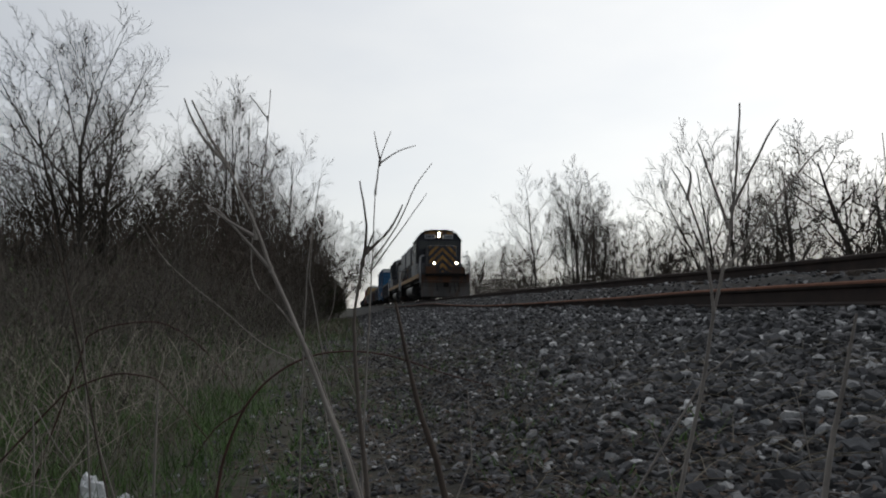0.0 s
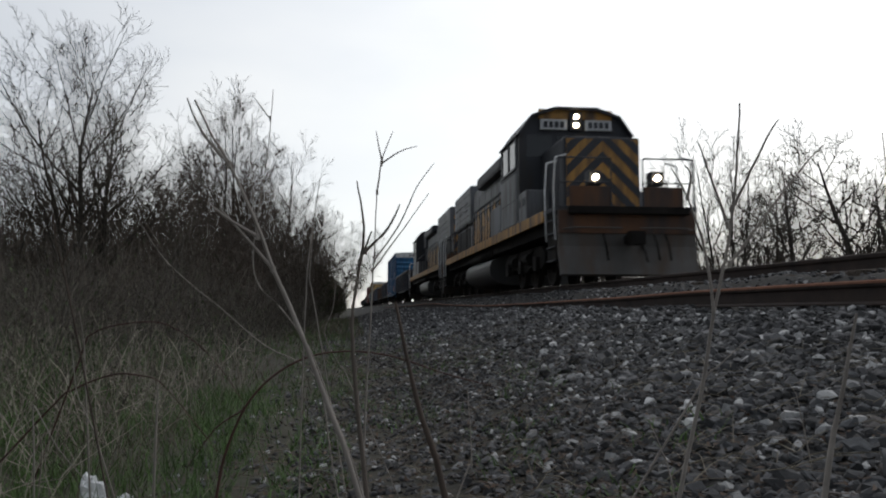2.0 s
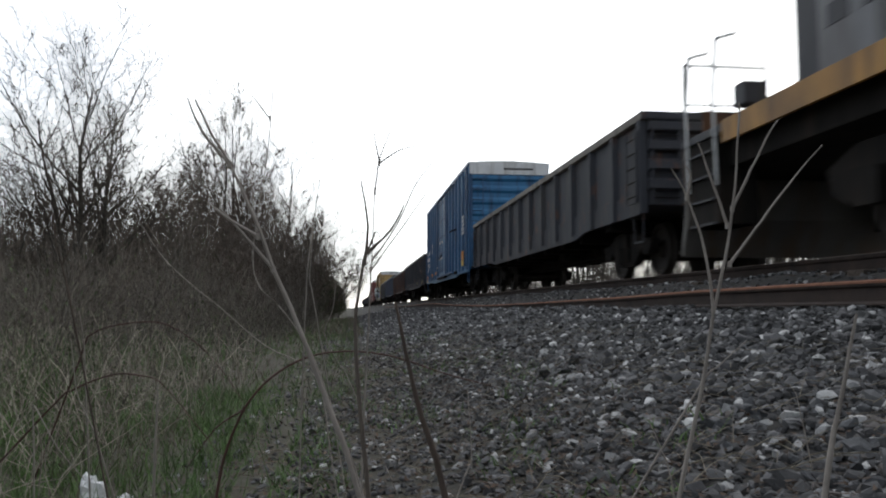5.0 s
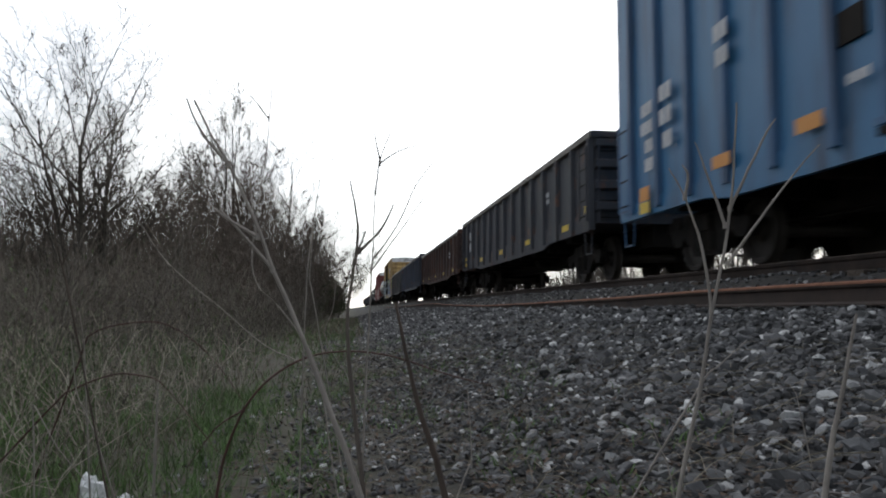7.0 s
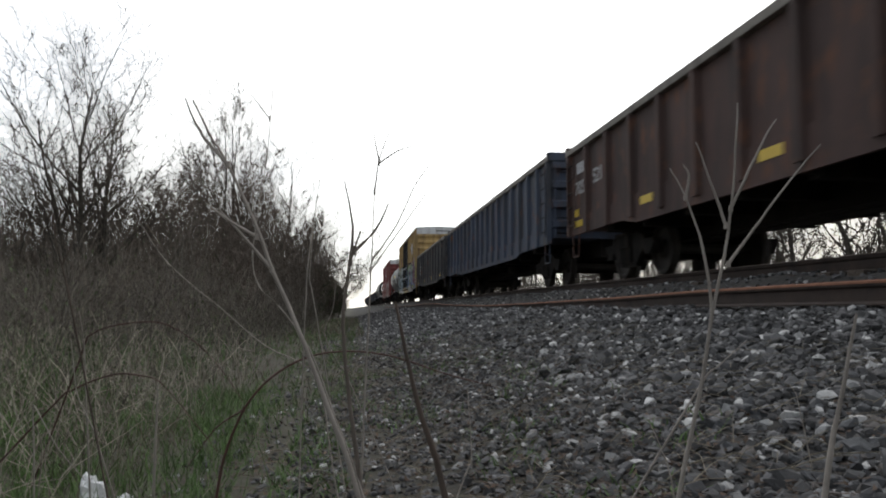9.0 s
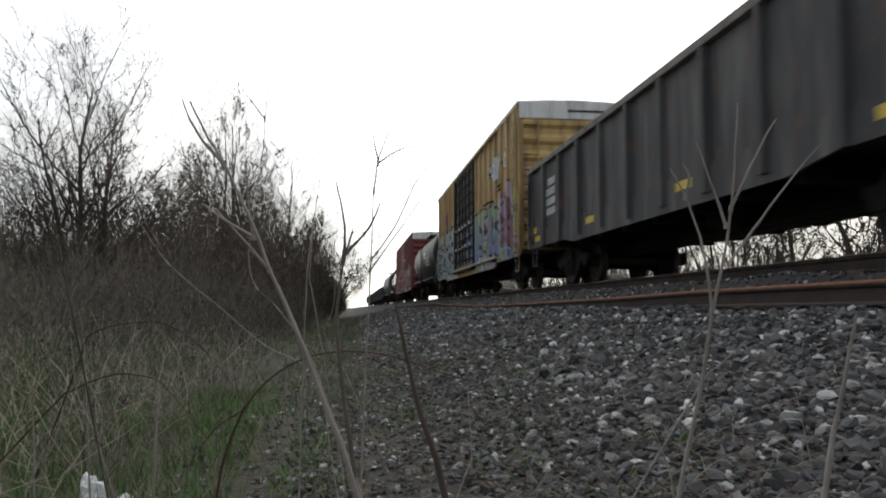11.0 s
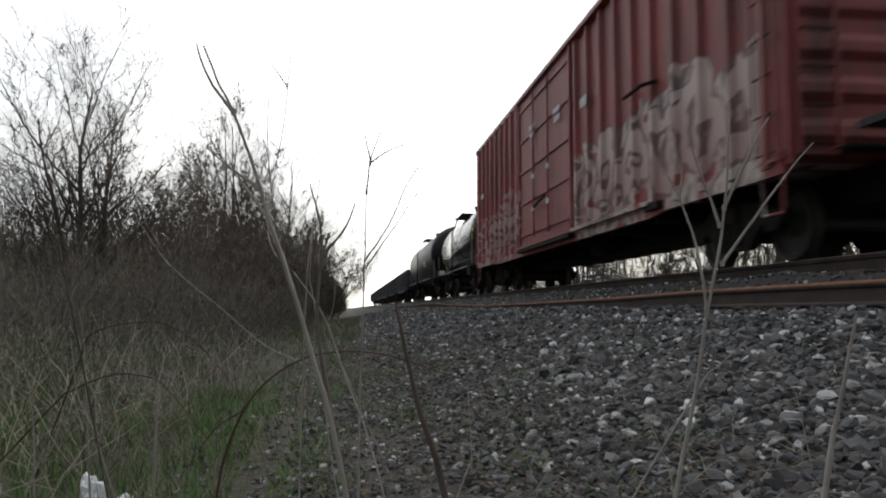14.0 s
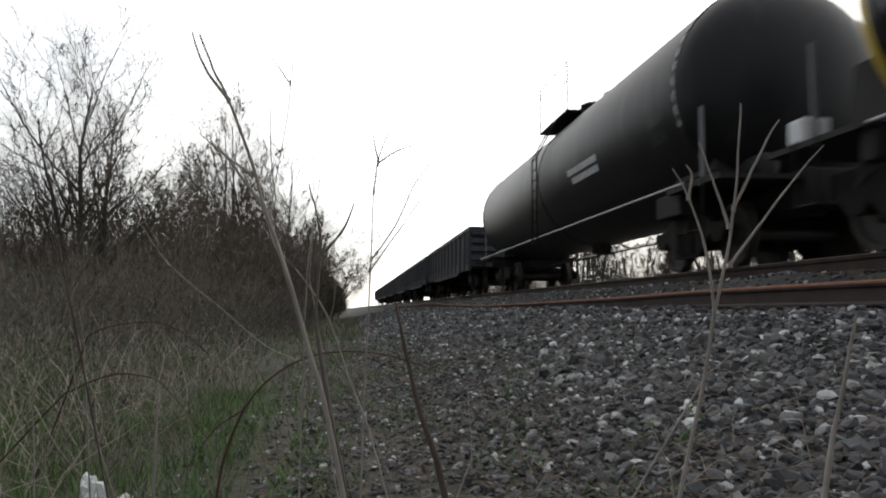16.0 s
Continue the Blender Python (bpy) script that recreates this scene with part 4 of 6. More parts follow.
def chevrons(car, y, way, x0, x1, z0, z1):
    """Slanting dark bands that rise to the middle of a hood end."""
    mid, k = (x0 + x1) / 2, 5
    step = (z1 - z0 + (x1 - x0) / 2) / k
    for i in range(k):
        for s in (-1, 1):
            bm = bmesh.new()
            lo = z0 - (x1 - x0) / 2 + step * i + 0.1
            pts = []
            n = 8
            for j in range(n + 1):
                xx = (x1 - x0) / 2 * j / n
                base = lo + ((x1 - x0) / 2 - xx)
                a, b = max(z0, min(z1, base)), max(z0, min(z1, base + step * 0.5))
                pts.append((mid + s * xx, a, b))
            lows = [bm.verts.new((p, y + way * 0.008, a)) for p, a, b in pts]
            highs = [bm.verts.new((p, y + way * 0.008, b)) for p, a, b in pts]
            for j in range(n):
                if pts[j][2] - pts[j][1] > 0.005 or pts[j + 1][2] - pts[j + 1][1] > 0.005:
                    bm.faces.new((lows[j], lows[j + 1], highs[j + 1], highs[j]))
            bmesh.ops.delete(bm, geom=[v for v in bm.verts if not v.link_faces], context="VERTS")
            if not bm.faces:
                bm.free()
                continue
            part("chevron", bm, LOCO_DARK, car, "dark chevron stripe")


LOCO_SKIRT = shade("rust_orange_skirt", (0.075, 0.033, 0.016), (0.15, 0.065, 0.026), 2.0, 0.75, fine=25, bump=0.2, grime=0.7, grime_col=(0.05, 0.035, 0.03))


def locomotive(label, front, L, flip, lights, roof0, roof1):
    """Six-axle hood diesel. Built nose first; flip runs it long hood first."""
    car = tagged(new("locomotive"), label, "locomotive", "locomotives of the train")
    E, A = L - 0.55, -0.7
    Y = (lambda a: L - a) if flip else (lambda a: a)

    def seg(a, b):
        return sorted((Y(a), Y(b)))

    def pbox(name, x0, x1, a, b, z0, z1, mat, lab="", bev=0.02, parent=None):
        return part(name, box(x0, x1, *seg(a, b), z0, z1, bev), mat, parent or car, lab)

    part("frame", box(-1.35, 1.35, *seg(A + 0.15, L - 0.15), 1.12, 1.52, 0.02), UNDER, car, "black underframe")
    pbox("walkway", -1.53, 1.53, A + 0.1, L - 0.1, 1.50, 1.60, LOCO_DARK, "walkway deck", 0.01)
    for s in (-1, 1):
        part("side_stripe", box(*sorted((s * 1.50, s * 1.545)), *seg(A + 1.2, L - 1.2), 1.36, 1.62, 0.006), LOCO_YELLOW, car, "yellow stripe along the frame")
    # noses, cab and hoods
    nose = pbox("short_hood", -0.92, 0.92, 0.97, 3.1, 1.6, 3.45, LOCO_DARK, "low nose with chevrons", 0.09)
    pbox("nose_face", -0.86, 0.86, 0.95, 0.98, 1.75, 3.38, LOCO_YELLOW, "yellow nose face", 0.0)
    chevrons(car, Y(0.95), -1 if not flip else 1, -0.86, 0.86, 1.75, 3.38)
    bm = bmesh.new()
    prism(bm, [(-1.50, 1.6), (-1.50, 3.95), (-1.15, 4.42), (-0.55, 4.62), (0.55, 4.62), (1.15, 4.42), (1.50, 3.95), (1.50, 1.6)], *seg(3.1, 5.5))
    cab = part("cab", bm, LOCO_DARK, car, "dark cab with rounded roof")
    bm = bmesh.new()
    prism(bm, [(-1.54, 3.93), (-1.18, 4.45), (-0.56, 4.66), (0.56, 4.66), (1.18, 4.45), (1.54, 3.93), (1.48, 3.93), (1.14, 4.40), (0.5, 4.6), (-0.5, 4.6), (-1.14, 4.40), (-1.48, 3.93)], *seg(2.95, 5.6))
    part("cab_roof", bm, LOCO_DARK, cab)
    f = -1 if not flip else 1
    yf = Y(3.1)
    for x0, x1 in ((-1.3, -0.62), (-0.5, -0.02), (0.02, 0.5), (0.62, 1.3)):
        part("windscreen", box(x0, x1, *sorted((yf, yf + f * 0.012)), 3.35, 3.92), GLASS, cab, "dark windscreen pane")
    part("cab_front_band", box(-0.98, 0.98, *sorted((yf, yf + f * 0.03)), 4.36, 4.62, 0.01), LOCO_YELLOW, cab, "yellow band over the windscreen")
    for s in (-1, 1):
        part("number_board", box(*sorted((s * 0.24, s * 0.95)), *sorted((yf + f * 0.01, yf + f * 0.10)), 4.06, 4.34, 0.02), MARK, cab, "pale number board box")
        bm = bmesh.new()
        for j in range(4):
            a = s * 0.595 - 0.27 + j * 0.145
            block(bm, a, a + 0.10, *sorted((yf + f * 0.10, yf + f * 0.108)), 4.12, 4.28)
        part("number_bar", bm, LOCO_DARK, cab, "dark number bars")
        for a, b in ((3.4, 4.25), (4.4, 5.2)):
            part("side_window", box(*sorted((s * 1.50, s * 1.512)), *seg(a, b), 3.15, 3.85), GLASS, cab, "dark cab side window")
            part("window_frame", box(*sorted((s * 1.50, s * 1.535)), *seg(a - 0.05, b + 0.05), 3.09, 3.15), LOCO_GREY, cab)
        part("side_panel", box(*sorted((s * 1.50, s * 1.514)), *seg(3.45, 5.45), 1.66, 2.98, 0.004), LOCO_GREY, cab, "grey lower cab side panel")
        pbox("equipment_box", *sorted((s * 0.90, s * 1.5)), 2.3, 3.44, 1.6, 2.38, LOCO_GREY, "grey equipment box before the cab", 0.03)
        for a in (2.45, 2.95):
            pbox("louvre", *sorted((s * 1.495, s * 1.506)), a, a + 0.3, 2.0, 2.2, LOCO_DARK, "small dark louvre", 0.0)
        pbox("panel_seam", *sorted((s * 1.51, s * 1.52)), 3.5, 5.4, 2.26, 2.28, LOCO_DARK, "", 0.0)
        for a in (3.35, 4.28, 5.22):
            part("window_post", box(*sorted((s * 1.50, s * 1.54)), *seg(a, a + 0.07), 3.1, 3.9), LOCO_GREY, cab, "pale window post")
        part("rain_gutter", box(*sorted((s * 1.50, s * 1.57)), *seg(3.2, 5.4), 3.90, 3.95), LOCO_DARK, cab)
        part("side_door", box(*sorted((s * 1.50, s * 1.51)), *seg(3.2, 3.32), 1.7, 3.6), LOCO_DARK, cab)
    part("headlight_housing", box(-0.17, 0.17, *sorted((yf, yf + f * 0.09)), 4.05, 4.55, 0.02), LOCO_DARK, cab)
    lamp = glow("headlight_glow", (1.0, 0.82, 0.55), 90.0) if lights else GLASS
    for z in (4.2, 4.42):
        part("headlight", turned([(yf + f * 0.085, 0.064), (yf + f * 0.11, 0.062), (yf + f * 0.12, 0.036)], 16, "y", (0, 0, z)), lamp, cab, "lit round headlight" if lights else "unlit round headlight")
    # long hood: dark lower doors, grey sides, radiator and fans
    pbox("long_hood", -0.92, 0.92, 5.5, E, 1.6, 4.05, LOCO_GREY, "weathered grey long hood", 0.07)
    pbox("dynamic_brake", -1.18, 1.18, roof0, roof1, 3.78, 4.22, LOCO_DARK, "dark flared blister on the hood roof", 0.12)
    pbox("inertial_filter", -1.05, 1.05, 5.7, 7.4, 3.3, 4.40, LOCO_DARK, "dark filter housing behind the cab", 0.08)
    pbox("radiator", -1.05, 1.05, 14.1, E - 0.02, 2.85, 4.38, LOCO_GREY, "flared radiator section", 0.10)
    for s in (-1, 1):
        pbox("radiator_grille", *sorted((s * 1.045, s * 1.062)), 14.6, E - 0.5, 3.2, 3.22, LOCO_DARK, "radiator seam", 0.0)
        x0, x1 = sorted((s * 0.915, s * 0.945))
        for i in range(12):
            a = 7.5 + 0.56 * i
            pbox("hood_door", x0, x1, a + 0.02, a + 0.52, 1.72, 3.15, LOCO_SIDE, "hood access door with faded orange lettering", 0.008)
        for i in range(13):
            a = 7.5 + 0.56 * i
            pbox("door_gap", *sorted((s * 0.92, s * 0.955)), a - 0.022, a + 0.018, 1.72, 3.15, UNDER, "", 0.0)
            if i < 12:
                for z in (1.95, 2.9):
                    pbox("hinge", *sorted((s * 0.945, s * 0.965)), a + 0.03, a + 0.10, z - 0.05, z + 0.05, LOCO_DARK, "", 0.0)
        pbox("drip_rail", *sorted((s * 0.915, s * 0.965)), 5.6, 14.1, 3.18, 3.22, LOCO_DARK, "", 0.0)
        for i in range(5):
            pbox("upper_panel", *sorted((s * 0.915, s * 0.935)), 7.5 + 1.3 * i, 8.72 + 1.3 * i, 3.26, 3.74, LOCO_SIDE if i % 2 else LOCO_GREY, "", 0.006)
        for a, b, z in ((14.4, 16.0, 4.05), (16.3, 18.0, 4.05), (14.5, 15.4, 3.6), (16.0, 17.2, 3.55), (14.3, 18.0, 3.0)):
            pbox("panel_seam", *sorted((s * 1.045, s * 1.058)), a, min(b, E - 0.2), z - 0.014, z + 0.014, LOCO_DARK, "", 0.0)
        for z in (3.45, 3.75):
            for i in range(3):
                pbox("grab_rail", *sorted((s * 1.06, s * 1.085)), 14.7 + 1.45 * i, 15.7 + 1.45 * i, z - 0.012, z + 0.012, LOCO_DARK, "", 0.0)
        pbox("equipment_door", x0, x1, 14.9, E - 0.3, 1.72, 2.75, BLACK, "dark equipment doors", 0.008)
        pbox("battery_box", *sorted((s * 0.90, s * 1.5)), 5.6, 7.2, 1.6, 2.45, LOCO_GREY, "grey battery box", 0.03)
        # fuel tank, reservoirs and hand rails
        part("air_reservoir", turned([(Y(7.6), 0.02), (Y(7.6) - f * 0.02, 0.15), (Y(12.2) + f * 0.02, 0.15), (Y(12.2), 0.02)], 16, "y", (s * 1.28, 0, 1.18)), UNDER, car, "long black air reservoir", True)
        part("hand_rail", pipe([(s * 1.47, Y(5.6), 2.62), (s * 1.47, Y(E - 0.1), 2.62)], 0.02), LOCO_DARK, car, "long side hand rail")
        for i in range(9):
            part("stanchion", pipe([(s * 1.49, Y(5.7 + 1.63 * i), 1.6), (s * 1.47, Y(5.7 + 1.63 * i), 2.62)], 0.017), LOCO_DARK, car)
        for a, b in ((A + 0.25, 1), (L - 0.25, -1)):
            part("step_well", box(*sorted((s * 1.0, s * 1.5)), *seg(a, a + b * 0.75), 0.45, 1.5, 0.02), UNDER, car, "black step well")
            for k in range(4):
                part("step", box(*sorted((s * 1.02, s * 1.54)), *seg(a + b * 0.04, a + b * 0.7), 0.45 + 0.29 * k, 0.48 + 0.29 * k), LOCO_DARK, car)
            for dy in (0.02, 0.76):
                part("grab_iron", pipe([(s * 1.52, Y(a + b * dy), 0.9), (s * 1.55, Y(a + b * dy), 2.0), (s * 1.5, Y(a + b * (dy + 0.02)), 2.65), (s * 1.25, Y(a + b * (dy + 0.04)), 2.72)], 0.02), WHITE, car, "white grab iron")
    for a in (roof0 + 1.2, roof0 + 2.6):
        part("roof_fan", turned([(4.20, 0.5), (4.30, 0.5), (4.31, 0.1)], 20, "z", (0, Y(a), 0)), LOCO_DARK, car, "round roof fan", True)
    for a in (14.9, 16.2, 17.5):
        part("roof_fan", turned([(4.28, 0.58), (4.44, 0.58), (4.45, 0.1)], 20, "z", (0, Y(a), 0)), LOCO_DARK, car, "round roof fan", True)
    part("exhaust_stack", box(-0.35, 0.35, *seg(13.35, 13.8), 4.0, 4.36, 0.03), UNDER, car, "exhaust stack")
    yr = Y(E)
    part("rear_face", box(-0.85, 0.85, *sorted((yr, yr - f * 0.012)), 1.8, 3.95), LOCO_YELLOW, car, "yellow hood end")
    chevrons(car, yr - f * 0.012, -f, -0.85, 0.85, 1.8, 3.95)
    part("rear_light", turned([(yr, 0.1), (yr - f * 0.06, 0.1), (yr - f * 0.07, 0.05)], 14, "y", (0, 0, 3.6)), GLASS, car)
    bm = bmesh.new()
    prism(bm, [(1.0 * c * 1.45, 0.66 + 0.50 * d) for c, d in ((math.copysign(abs(math.cos(a)) ** 0.6, math.cos(a)), math.copysign(abs(math.sin(a)) ** 0.7, math.sin(a))) for a in (2 * math.pi * i / 64 + 0.01 for i in range(64)))], *seg(7.6, 12.6))
    part("fuel_tank", bm, FUEL_GREY, car, "dusty grey rounded fuel tank")
    for a, w in ((A + 0.1, -1), (L - 0.1, 1)):
        ya = Y(a)
        ww = w if not flip else -w
        bm = bmesh.new()
        side_outline(bm, [(ya - ww * 0.10, 1.55), (ya, 1.55), (ya, 0.75), (ya + ww * 0.16, 0.16), (ya + ww * 0.10, 0.12), (ya - ww * 0.08, 0.6)], -1.5, 1.5)
        part("pilot", bm, PLOUGH, car, "scuffed grey plough pilot")
        part("end_skirt", box(-1.5, 1.5, *sorted((ya - ww * 0.02, ya + ww * 0.03)), 1.02, 1.5, 0.01), LOCO_SKIRT, car, "rusty orange end skirt")
        part("anticlimber", box(-1.3, 1.3, *sorted((ya, ya + ww * 0.18)), 1.42, 1.58, 0.015), UNDER, car)
        for s in (-1, 1):
            part("end_rail", pipe([(s * 1.48, ya, 1.58), (s * 1.48, ya, 2.62), (s * 0.35, ya, 2.62), (s * 0.35, ya, 1.58)], 0.02), LOCO_DARK, car, "end hand rail")
            part("end_rail", pipe([(s * 1.48, ya, 2.1), (s * 0.35, ya, 2.1)], 0.015), LOCO_DARK, car)
            part("end_platform_guard", box(*sorted((s * 0.34, s * 1.25)), *sorted((ya, ya - ww * 0.04)), 1.58, 2.02, 0.01), LOCO_SKIRT, car, "rusty guard plate on the end platform")
            part("uncoupling_lever", pipe([(s * 1.4, ya + ww * 0.06, 1.1), (s * 1.2, ya + ww * 0.22, 1.12), (s * 0.2, ya + ww * 0.22, 1.12)], 0.016), PLOUGH, car)
        for s in (-0.55, 0.55, 0.8):
            part("air_hose", pipe([(s, ya + ww * 0.05, 1.0), (s, ya + ww * 0.2, 0.8), (s + 0.05, ya + ww * 0.22, 0.45)], 0.022), UNDER, car)
        coupler(car, ya, ww)
    ditch = glow("headlight_glow", (1.0, 0.82, 0.55), 90.0) if lights else GLASS
    for s in (-1, 1):
        part("ditch_light_box", box(s * 0.68 - 0.14, s * 0.68 + 0.14, *sorted((Y(A + 0.12), Y(A + 0.42))), 2.06, 2.36, 0.02), LOCO_DARK, car)
        part("ditch_light", turned([(Y(A + 0.12), 0.064), (Y(A + 0.09), 0.06), (Y(A + 0.08), 0.036)], 16, "y", (s * 0.68, 0, 2.21)), ditch, car, "lit ditch light" if lights else "unlit ditch light")
    loco_truck(car, Y(4.2))
    loco_truck(car, Y(15.8))
    TRAIN.append((car, front))
    return car


locomotive("grimy dark and orange hood diesel locomotive with lit headlights", 47.6, 19.4, False, True, 7.2, 11.8)
locomotive("grey and orange hood diesel locomotive running long hood first", 67.6, 20.0, True, False, 7.6, 12.5)
gondola("dark charcoal steel gondola car behind the locomotives", 89.6, 15.6, CHARCOAL, 2.30, 13, yellow=False)
boxcar("blue high-cube boxcar with outside posts and a plug door", 106.5, 15.6, BLUE, BLUE_RIB, 0.98, 6.5, 2.8, BLUE, True, 0.08)
for y, z, rows, h in ((13.45, 2.5, (0.42, 0.42, 0.30), 0.22), (14.1, 2.4, (0.40, 0.44, 0.28, 0.30), 0.18), (11.9, 2.75, (0.34, 0.30), 0.20), (0.75, 2.95, (0.6, 0.6, 0.5, 0.6, 0.6), 0.10), (9.55, 1.45, (0.3,), 0.09)):
    bars(TRAIN[-1][0], -1.577, y, z, rows, MARK, h, h * 0.5)
for y, z, w, h, m in ((11.9, 1.22, 0.42, 0.15, ORANGE), (10.2, 1.25, 0.42, 0.15, ORANGE), (0.85, 1.62, 0.6, 0.34, ORANGE), (0.85, 1.26, 0.6, 0.2, YELLOW), (14.25, 1.2, 0.35, 0.2, ORANGE), (14.25, 0.98, 0.35, 0.16, YELLOW)):
    part("label_plate", box(-1.583, -1.577, y, y + w, z - h, z), m, TRAIN[-1][0], "orange and yellow label plate")
gondola("charcoal gondola car with yellow reflector strips", 123.6, 15.8, CHARCOAL, 2.58, 14, marks=((14.2, 2.2, (0.5, 0.7), 0.28), (3.1, 2.0, (0.5, 0.5), 0.1)))
gondola("rusty brown gondola car with yellow reflector strips", 140.8, 15.8, BROWN, 2.50, 14, end_cut=True, marks=((3.0, 1.9, (0.5, 0.5), 0.1), (14.85, 2.22, (0.5,), 0.2)))
part("reflector", box(-1.472, -1.466, 0.42, 0.6, 1.3, 2.0), YELLOW, TRAIN[-1][0], "tall yellow reflector")
lettering(TRAIN[-1][0], "705", -1.466, 15.42, 1.62, 0.26)
lettering(TRAIN[-1][0], "521", -1.466, 14.36, 1.70, 0.26)
gondola("slate blue gondola car with deep side posts", 158.1, 17.4, SLATE, 2.72, 18, yellow=False, end_cut=True, marks=((1.0, 1.8, (0.4,), 0.14),))
gondola("dark grey gondola car with faded stencils", 176.9, 14.6, WORN, 2.72, 11, marks=((12.4, 2.3, (0.6, 1.1, 0.9, 0.9), 0.15),))
boxcar("tan yellow high-cube boxcar with black door and graffiti", 192.7, 18.3, TAN, TAN, 0.90, 7.0, 4.72, TAN_DOOR, True, 0.14)
for y, z, rows, h, m in ((2.3, 3.75, (0.9,), 0.55, MARK), (2.0, 3.0, (0.5, 0.4), 0.08, UNDER), (14.2, 3.6, (0.5,), 0.5, BRAMBLE)):
    bars(TRAIN[-1][0], -1.577, y, z, rows, m, h, h * 0.5)
tank_car("black tank car with pale stencils and a dusty top", 212.1, 14.9, 0.5, 14.3, 1.50, 2.40, marks=((4.0, -2, (2.2, 2.2, 1.9), 0.12, MARK), (12.2, -4, (1.3, 1.3, 1.0), 0.13, MARK)), bands=((6.1, 0.6, -2, 11),), paint=TANK_TAGGED)
boxcar("oxide red high-cube boxcar with faded graffiti along the sill", 227.8, 18.8, RED, RED, 0.74, 7.3, 4.4, RED, True, 0.05)
for y, z, rows, h in ((7.9, 3.6, (0.5, 0.45), 0.12), (10.1, 3.75, (0.5, 0.45), 0.12), (16.9, 3.1, (0.5,), 0.14), (6.1, 3.3, (0.4,), 0.18)):
    bars(TRAIN[-1][0], -1.60, y, z, rows, MARK, h, h * 0.5)
tank_car("short black tank car with yellow bands", 247.8, 12.2, 0.6, 11.2, 1.33, 2.24, marks=((2.5, 2, (1.6, 1.4), 0.12, MARK), (9.0, 6, (1.4, 1.2, 0.8), 0.12, MARK)), bands=((0.9, 0.12, -10, 25), (4.2, 0.12, 5, 35), (6.9, 0.12, 5, 35), (10.55, 0.09, -45, 0)))
part("junction_box", box(-1.38, -1.08, 11.45, 11.72, 1.09, 1.34, 0.03), WHITE, TRAIN[-1][0], "white junction box on the end platform")
tank_car("long black tank car with a white junction box", 260.75, 17.2, 0.5, 16.9, 1.50, 2.40, marks=((4.6, -8, (1.8, 1.6), 0.12, MARK), (1.7, -6, (0.5, 0.5), 0.18, TANK_TAGGED)), bands=((1.18, 0.05, -20, 45, MARK),), paint=TANK_DULL)
for k in range(7):
    gondola("black open-topped coal gondola with plain sides", 279.8 + 16.4 * k, 15.0, CHARCOAL, 2.35, 12, yellow=False)


SWAY = (
    ((0, 0, 0, 0), (2, 0, 0, -0.3), (3.5, 0, 0, 0.3), (6.5, 0, 0, -0.6), (7, 0, 0, -1.0), (8, 0, 0, -1.2), (9, 0, 0, -1.6), (11.5, 0, 0, -2.6), (12.5, 0, 0, -2.8), (13.5, 0, 0, -4.6), (14.5, 0, 0, -5.5), (15.2, 0, 0, -4.8), (16, 0, 0, -5.4)),
    ((0, 0, 0, 0), (2, 0, 0, 0.2), (4, 0, 0, -0.1), (7, 0, 0, 0.0), (9, 0, 0, -0.1), (12.5, 0, 0, -0.5), (14.5, 0, 0, -1.1), (16, 0, 0, -0.2)),
    ((0, 0, 0, 0), (1.5, 0, 0, 0.2), (3.5, 0, 0, 0.3), (7, 0, 0, 0.2), (9, 0, 0, 0.1), (11.5, 0, 0, -0.4), (12.5, 0, 0.01, -0.8), (13.5, -0.05, 0.06, 2.6), (14.5, -0.09, 0.10, 5.2), (15.2, -0.09, 0.10, 5.0), (16, -0.09, 0.11, 4.6)),
    ((0, 0, 0, 0), (1.5, 0, 0, 0.2), (3.5, 0, 0, 0.3), (7, 0, 0, 0.1), (9, 0, 0, 0.2), (12.5, 0, 0, -0.6), (13.5, 0.01, 0.04, 0.6), (14.5, 0.02, 0.09, 1.2), (16, 0.02, 0.08, 1.2)),
    (),
    ((0, 0, 0, 0), (3.5, 0, 0, 0.0), (6.5, 0, 0, -0.2), (7, 0, 0, -0.3), (9, 0, 0, -0.2), (12.5, 0, 0, -0.2), (13.5, 0, 0, -0.5), (14.5, 0, 0, -1.2), (16, 0, 0, 0.1)),
)



# ---- trees, brush, grass, stones and dead stalks ----


def limb_line(rng, p, d, length, k, wander, lift):
    """Points of one limb that wanders and bends up towards the light."""
    pts = [p.copy()]
    for i in range(k):
        d = (d + Vector((rng.gauss(0, 1), rng.gauss(0, 1), rng.gauss(0, 0.6))) * wander + Vector((0, 0, lift))).normalized()
        pts.append(pts[-1] + d * (length / k))
    return pts


